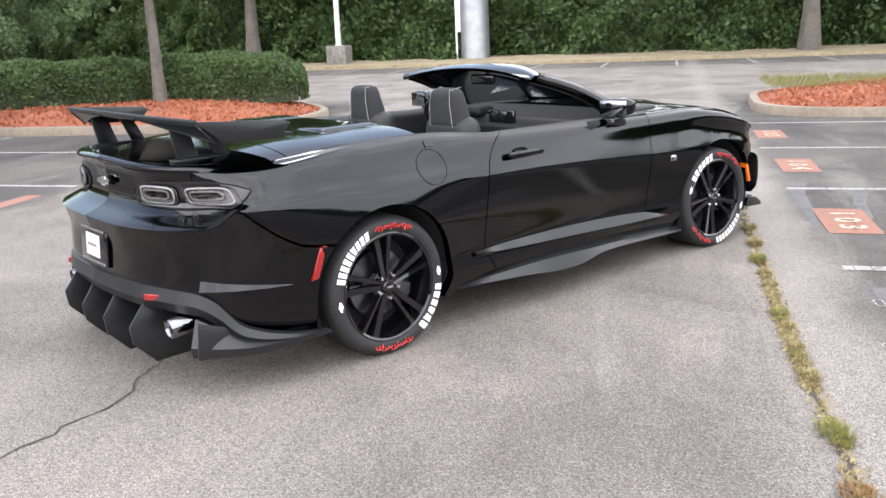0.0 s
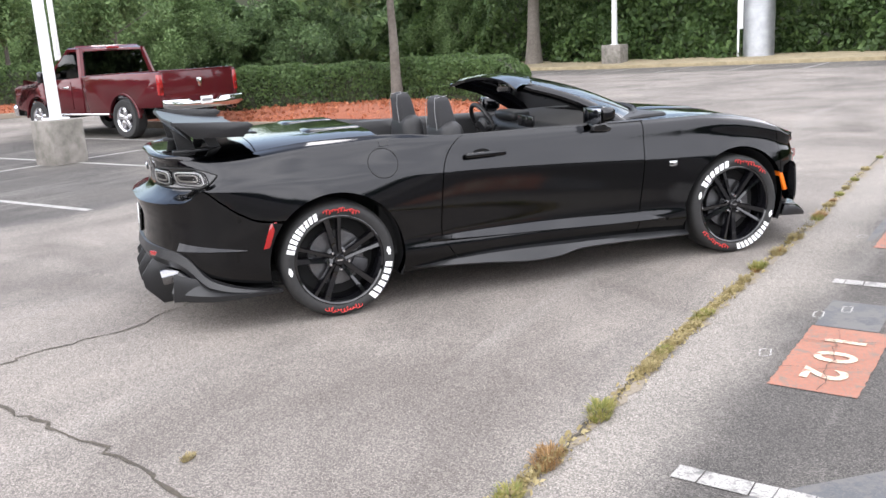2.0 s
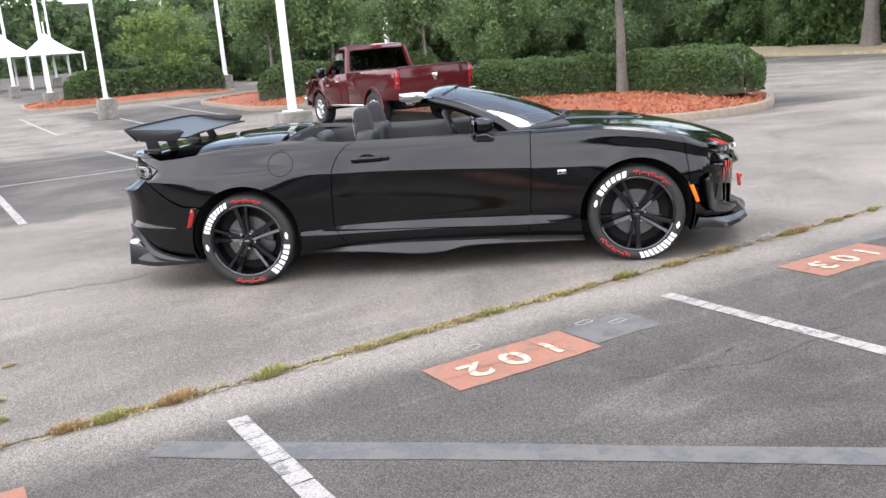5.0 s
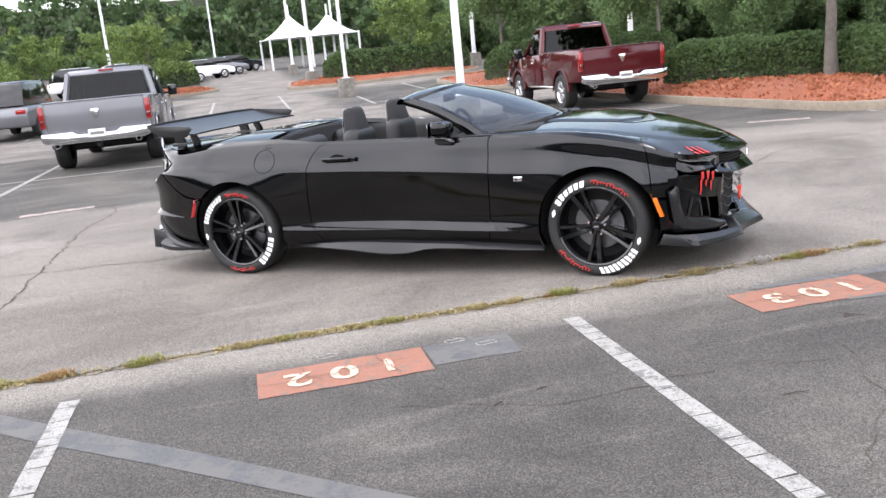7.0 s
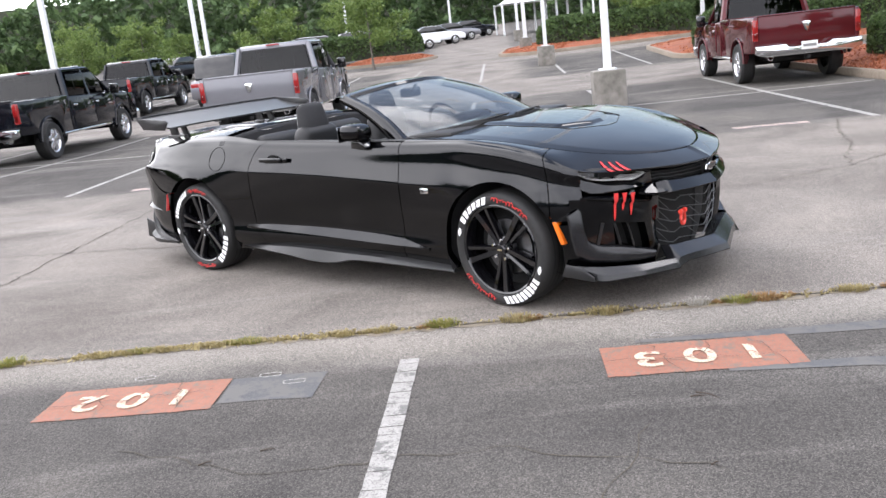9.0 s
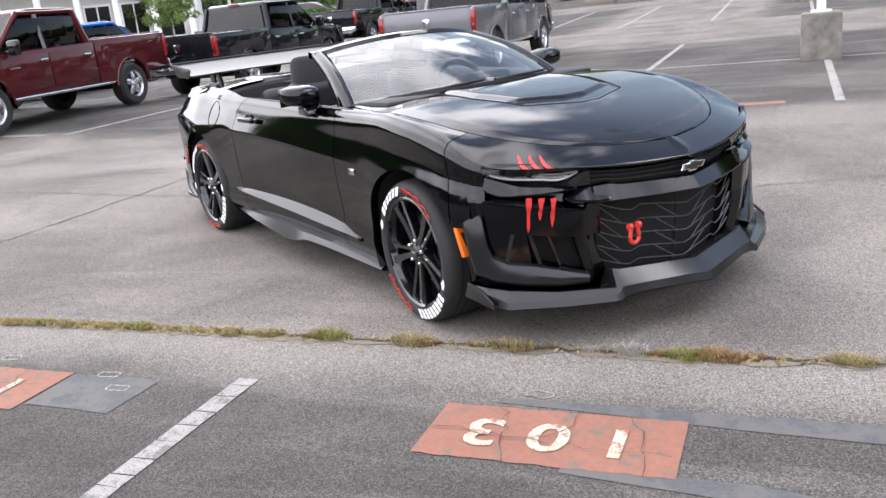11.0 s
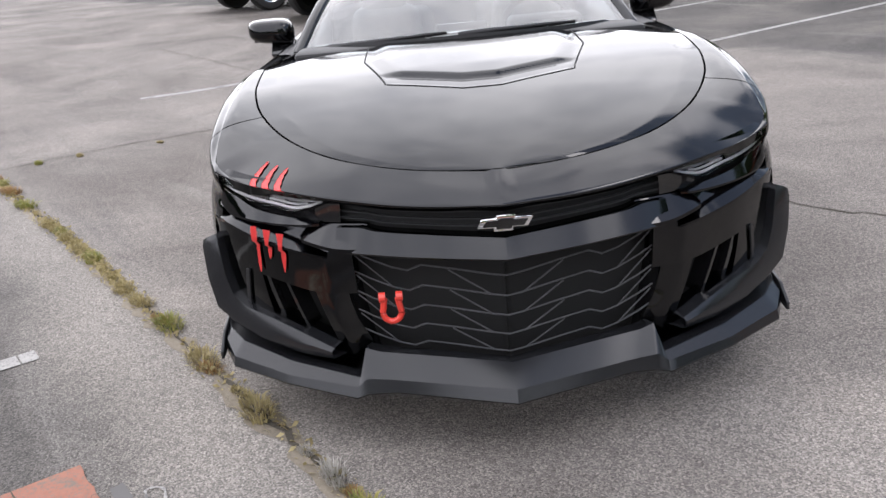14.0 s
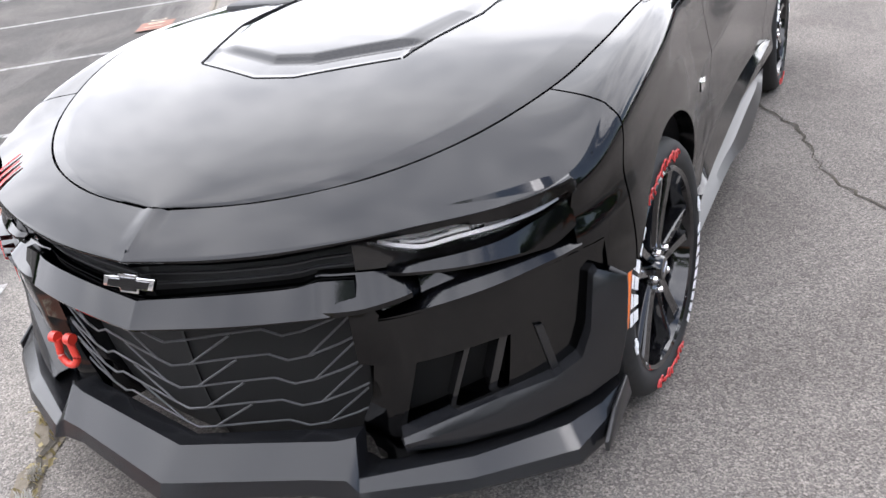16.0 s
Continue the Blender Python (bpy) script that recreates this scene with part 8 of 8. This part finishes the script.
    prof = [(cab_r, belt), (cab_r + 0.06, 1.5), (cab_r + 0.14, 1.80), (cab_r + 0.25, 1.87), (xf - 1.35, 1.90), (xf - 1.10, 1.84), (xf - 0.30, belt)]
    secs = []
    for x, z in prof:
        yy = ys(z)
        secs.append((x, z, yy))
    V = []
    for x, z, yy in secs:
        V += [(x, -yy, z), (x, yy, z)]
    roof = slab([(cab_r + 0.14, 1.76), (cab_r + 0.16, 1.84), (cab_r + 0.30, 1.89), (xf - 1.40, 1.91), (xf - 1.14, 1.86), (xf - 1.06, 1.78)], 1.56, 'y', -0.78, 0.035)
    part("roof", roof, mat, t)
    for s in (-1, 1):
        for p0, p1, r in (((xf - 0.33, s * 0.90, belt), (xf - 1.12, s * 0.77, 1.83), 0.045), ((cab_r + 0.06, s * 0.90, belt), (cab_r + 0.20, s * 0.77, 1.83), 0.07)):
            part("pillar", tube([p0, p1], r, 6), mat, t)
        if crew:
            part("pillar", tube([(cab_r + 1.15, s * 0.90, belt), (cab_r + 1.13, s * 0.785, 1.80)], 0.05, 6), M_GLOSSB, t)
        part("roof_rail", tube([(cab_r + 0.20, s * 0.77, 1.82), (xf - 1.12, s * 0.77, 1.83)], 0.05, 6), mat, t)

    def sheet(q, mt, nm, lab):
        part(nm, mesh_of(q, [(0, 1, 2, 3)], False), mt, t, lab)
    sheet([(cab_r + 0.05, -0.80, belt + 0.06), (cab_r + 0.05, 0.80, belt + 0.06), (cab_r + 0.15, 0.70, 1.80), (cab_r + 0.15, -0.70, 1.80)], M_TINT, "rear_window", "dark tinted rear window")
    sheet([(xf - 0.36, -0.82, belt + 0.03), (xf - 0.36, 0.82, belt + 0.03), (xf - 1.10, 0.72, 1.82), (xf - 1.10, -0.72, 1.82)], M_TINT, "windscreen", "dark windscreen")
    part("cab_back", box((0.05, 1.84, 0.75), (cab_r + 0.03, 0, 0.90), 0.01), mat, t)
    part("cabin", box((xf - cab_r - 0.75, 1.5, 0.12), ((xf + cab_r) / 2 - 0.1, 0, belt - 0.02), 0.02), M_DARK, t)
    for s in (-1, 1):
        part("seat_back", box((0.16, 0.52, 0.70), (xf - 1.25, s * 0.40, 1.30), 0.06, 3), M_LEATHER, t)
    part("high_brake_lamp", box((0.04, 0.30, 0.04), (cab_r + 0.14, 0, 1.86), 0.01), M_REDLENS, t)
    # hood with its dome, tailgate, bed floor
    part("hood", slab([(xf - 0.34, belt - 0.02), (xf - 0.34, belt + 0.05), (front - 0.55, belt + 0.01), (front - 0.16, belt - 0.07), (front - 0.10, belt - 0.14)], 1.78, 'y', -0.89, 0.03), mat, t)
    part("hood_dome", box((1.0, 0.9, 0.06), (xf + 0.2, 0, belt + 0.03), 0.028, 3, taper=(0.9, 0.8)), mat, t)
    tg = part("tailgate", box((0.08, 1.78, 0.66), (rear + 0.05, 0, 0.975), 0.02, 3), mat, t)
    part("tailgate_lip", box((0.10, 1.80, 0.035), (rear + 0.05, 0, 1.31), 0.012), M_TRIM if not chrome else mat, tg)
    part("tailgate_emblem", slab([(-0.06, 0.03), (-0.085, 0.075), (-0.04, 0.095), (0.04, 0.095), (0.085, 0.075), (0.06, 0.03), (0.035, -0.06), (0.0, -0.085), (-0.035, -0.06)], 0.02, 'x', rear - 0.008, 0.004), M_BUMPER, tg, "bright tailgate emblem", m=pose(0, 0, 1.05))
    part("bed_floor", box((cab_r - rear - 0.1, 1.76, 0.04), ((cab_r + rear) / 2, 0, 0.80), 0.005), M_TRIM, t)
    part("bed_front", box((0.04, 1.76, 0.5), (cab_r - 0.05, 0, 1.05), 0.005), mat, t)
    rb = part("rear_bumper", slab([(-0.98, 0.60), (-0.98, 0.76), (-0.42, 0.76), (-0.34, 0.70), (0.34, 0.70), (0.42, 0.76), (0.98, 0.76), (0.98, 0.60), (0.80, 0.54), (-0.80, 0.54)], 0.14, 'x', rear - 0.16, 0.025), M_BUMPER, t, "chrome step bumper")
    part("number_plate", box((0.01, 0.30, 0.15), (rear - 0.165, 0, 0.70), 0.002), M_PLATE, rb, "pale plate with a plain bar")
    part("plate_bar", box((0.004, 0.24, 0.05), (rear - 0.172, 0, 0.70), 0), M_GREYBAR, rb)
    part("hitch", box((0.16, 0.08, 0.08), (rear - 0.04, 0, 0.48), 0.01), M_DARK, t)
    for s in (-1, 1):
        part("exhaust_tip", lathe([(0.05, -0.1), (0.055, 0.1), (0.045, 0.1), (0.04, -0.1)], 16), M_BUMPER, t, m=pose(rear - 0.06, s * 0.72, 0.53, 0, 0, 90))
    # nose: bumper, cross-bar grille, headlights
    fb = part("front_bumper", slab([(-0.97, 0.46), (-1.0, 0.66), (-0.95, 0.72), (0.95, 0.72), (1.0, 0.66), (0.97, 0.46), (0.6, 0.42), (-0.6, 0.42)], 0.16, 'x', front - 0.10, 0.03), M_BUMPER, t, "chrome front bumper")
    part("plate_panel", box((0.01, 0.45, 0.10), (front + 0.065, 0, 0.57), 0.002), M_PLATE, fb)
    part("grille", box((0.06, 1.10, 0.36), (front - 0.08, 0, 0.93), 0.03, 3), M_BUMPER, t, "chrome grille with a cross bar")
    for yy in (-0.27, 0.27):
        for zz in (0.845, 1.01):
            # near-black blocks paint the shaded openings onto the chrome
            part("grille_opening", box((0.02, 0.44, 0.125), (front - 0.046, yy, zz), 0.02, 2), M_DARK, t)
    for s in (-1, 1):
        hl = part("headlight", box((0.16, 0.34, 0.26), (front - 0.13, s * 0.78, 0.95), 0.04, 3), M_REFL, t, "clear headlight")
        part("lens", box((0.17, 0.35, 0.27), (front - 0.125, s * 0.78, 0.95), 0.04, 3), M_CLEAR, hl)
        part("indicator", box((0.10, 0.06, 0.12), (front - 0.15, s * 0.935, 0.95), 0.01), M_ORANGE, hl)
    part("chassis", box((front - rear - 0.6, 1.1, 0.18), ((front + rear) / 2, 0, 0.52), 0.02), M_DARK, t)
    part("axle", tube([(xr, -0.8, 0.40), (xr, 0.8, 0.40)], 0.07, 8), M_DARK, t)
    part("axle", tube([(xf, -0.8, 0.40), (xf, 0.8, 0.40)], 0.06, 8), M_DARK, t)
    return t


pickup("maroon single-cab pickup with chrome bumpers, parked by the hedge", M_MAROON, 3.06, False, on_lot(6.55, 13.7, 90))
pickup("silver-grey crew-cab pickup with red tail lights, parked", M_SILVER, 3.57, True, on_lot(-4.2, 13.6, 90))
pickup("black crew-cab pickup with bright wheels, parked", M_BLACKT, 3.57, True, on_lot(-9.8, 13.3, 90))
pickup("maroon crew-cab pickup with chrome grille, facing the lane", M_MAROON, 3.57, True, on_lot(-10.42, 6.72, -86))
pickup("dark green-grey pickup parked next to a maroon one", M_GREEN, 3.57, True, on_lot(-13.6, 6.6, -90))
pickup("bright blue pickup parked behind the others", M_BLUE, 3.57, True, on_lot(-17.0, 15.1, 90))


def small_car(label, mat, m, suv=False):
    """A plain saloon or wagon for the distance, with glass, wheels and lamps."""
    c = thing("parked_car", label, "car", "distant parked cars", m)
    H = 1.75 if suv else 1.45
    L = 4.6
    body_o = [(-2.28, 0.35), (-2.30, 0.80), (-2.15, 0.98), (-1.2, 1.0), (0.9, 0.98), (2.0, 0.82), (2.28, 0.65), (2.26, 0.35)]
    part("body", slab(body_o, 1.72, 'y', -0.86, 0.10), mat, c)
    cab = [(-2.1 if suv else -1.75, 0.96), (-1.9 if suv else -1.1, H - 0.06), (-1.5 if suv else -0.8, H), (0.1, H), (0.35, H - 0.05), (1.05, 0.96)]
    part("glasshouse", slab(cab, 1.46, 'y', -0.73, 0.08), M_GLOSSB, c, "dark glasshouse")
    part("roof", slab([(cab[1][0] + 0.1, H - 0.03), (cab[2][0], H + 0.012), (0.1, H + 0.012), (0.28, H - 0.03)], 1.36, 'y', -0.68, 0.015), mat, c)
    for x in (-1.38, 1.38):
        for s in (-1, 1):
            w = part("wheel", lathe([(0.0, -0.10), (0.20, -0.105), (0.22, -0.11), (0.32, -0.10), (0.335, 0.0), (0.32, 0.1)], 24), M_TYRE, c, m=pose(x, s * 0.80, 0.335, 0, 0, 0 if s < 0 else 180))
            part("rim", lathe([(0, -0.115), (0.15, -0.118), (0.21, -0.112)], 20), M_ALLOY, w)
    for s in (-1, 1):
        part("tail_light", box((0.06, 0.3, 0.14), (-2.27, s * 0.65, 0.82), 0.02), M_REDLENS, c)
        part("headlight", box((0.08, 0.3, 0.12), (2.18, s * 0.65, 0.70), 0.02), M_CLEAR, c)
    return c


small_car("white sedan parked far off in the lot", M_WHITEP, on_lot(-5.7, 56.2, 20))
small_car("white sedan parked far off in the lot", M_WHITEP, on_lot(-4.1, 61.1, 20))
small_car("white wagon parked far off in the lot", M_WHITEP, on_lot(-8.0, 52.9, 20), True)
small_car("silver car parked far off in the lot", M_SILVER, on_lot(-3.0, 66.0, 20))
small_car("white van-like car parked far off", M_WHITEP, on_lot(-10.7, 51.3, 20), True)
small_car("dark car parked far off in the lot", M_BLACKT, on_lot(-1.6, 71.0, 20))
pickup("black crew-cab pickup parked across the next aisle", M_BLACKT, 3.57, True, on_lot(-12.6, 25.3, 90))
small_car("silver wagon parked beyond the silver pickup", M_SILVER, on_lot(-8.6, 24.6, 85), True)
small_car("dark car parked beyond a hedge", M_BLACKT, on_lot(-19.7, 49.6, 70))
small_car("white car parked beyond the row", M_WHITEP, on_lot(-27.9, 48.0, 10))
small_car("maroon car parked beyond the row", M_MAROON, on_lot(-23.8, 41.4, 10))
small_car("white wagon beyond the black pickup", M_WHITEP, on_lot(-17.6, 16.8, 80), True)


# ---- low building at the far end of the lot ----
M_STUCCO = grained("pale_stucco", (0.52, 0.50, 0.47), (0.66, 0.64, 0.60), 6, 0.9, 0.2, 0.01)
bld = thing("building", "low pale building with white columns and dark windows beyond the lot", "building", m=on_lot(-42.5, 39.0, 43))
part("wall", box((25, 7, 4.6), (-2.3, 4.2, 2.3), 0.05), M_STUCCO, bld)
part("roof", box((26, 10, 0.5), (-2.3, 3.2, 4.85), 0.08), M_KERB, bld, "flat roof with a deep edge")
for k in range(-6, 5):
    part("column", tube([(k * 2.3, -1.2, -0.3), (k * 2.3, -1.2, 4.6)], [0.24, 0.20], 12), M_TENT, bld, "round white column")
for k in range(-6, 4):
    w_ = part("window", box((1.7, 0.10, 2.6), (k * 2.3 + 1.15, 0.68, 1.7), 0.02), M_TENT, bld, "white-framed dark window")
    for xx in (-0.40, 0.40):
        part("pane", box((0.70, 0.03, 2.3), (k * 2.3 + 1.15 + xx, 0.62, 1.7), 0), M_GLOSSB, w_)
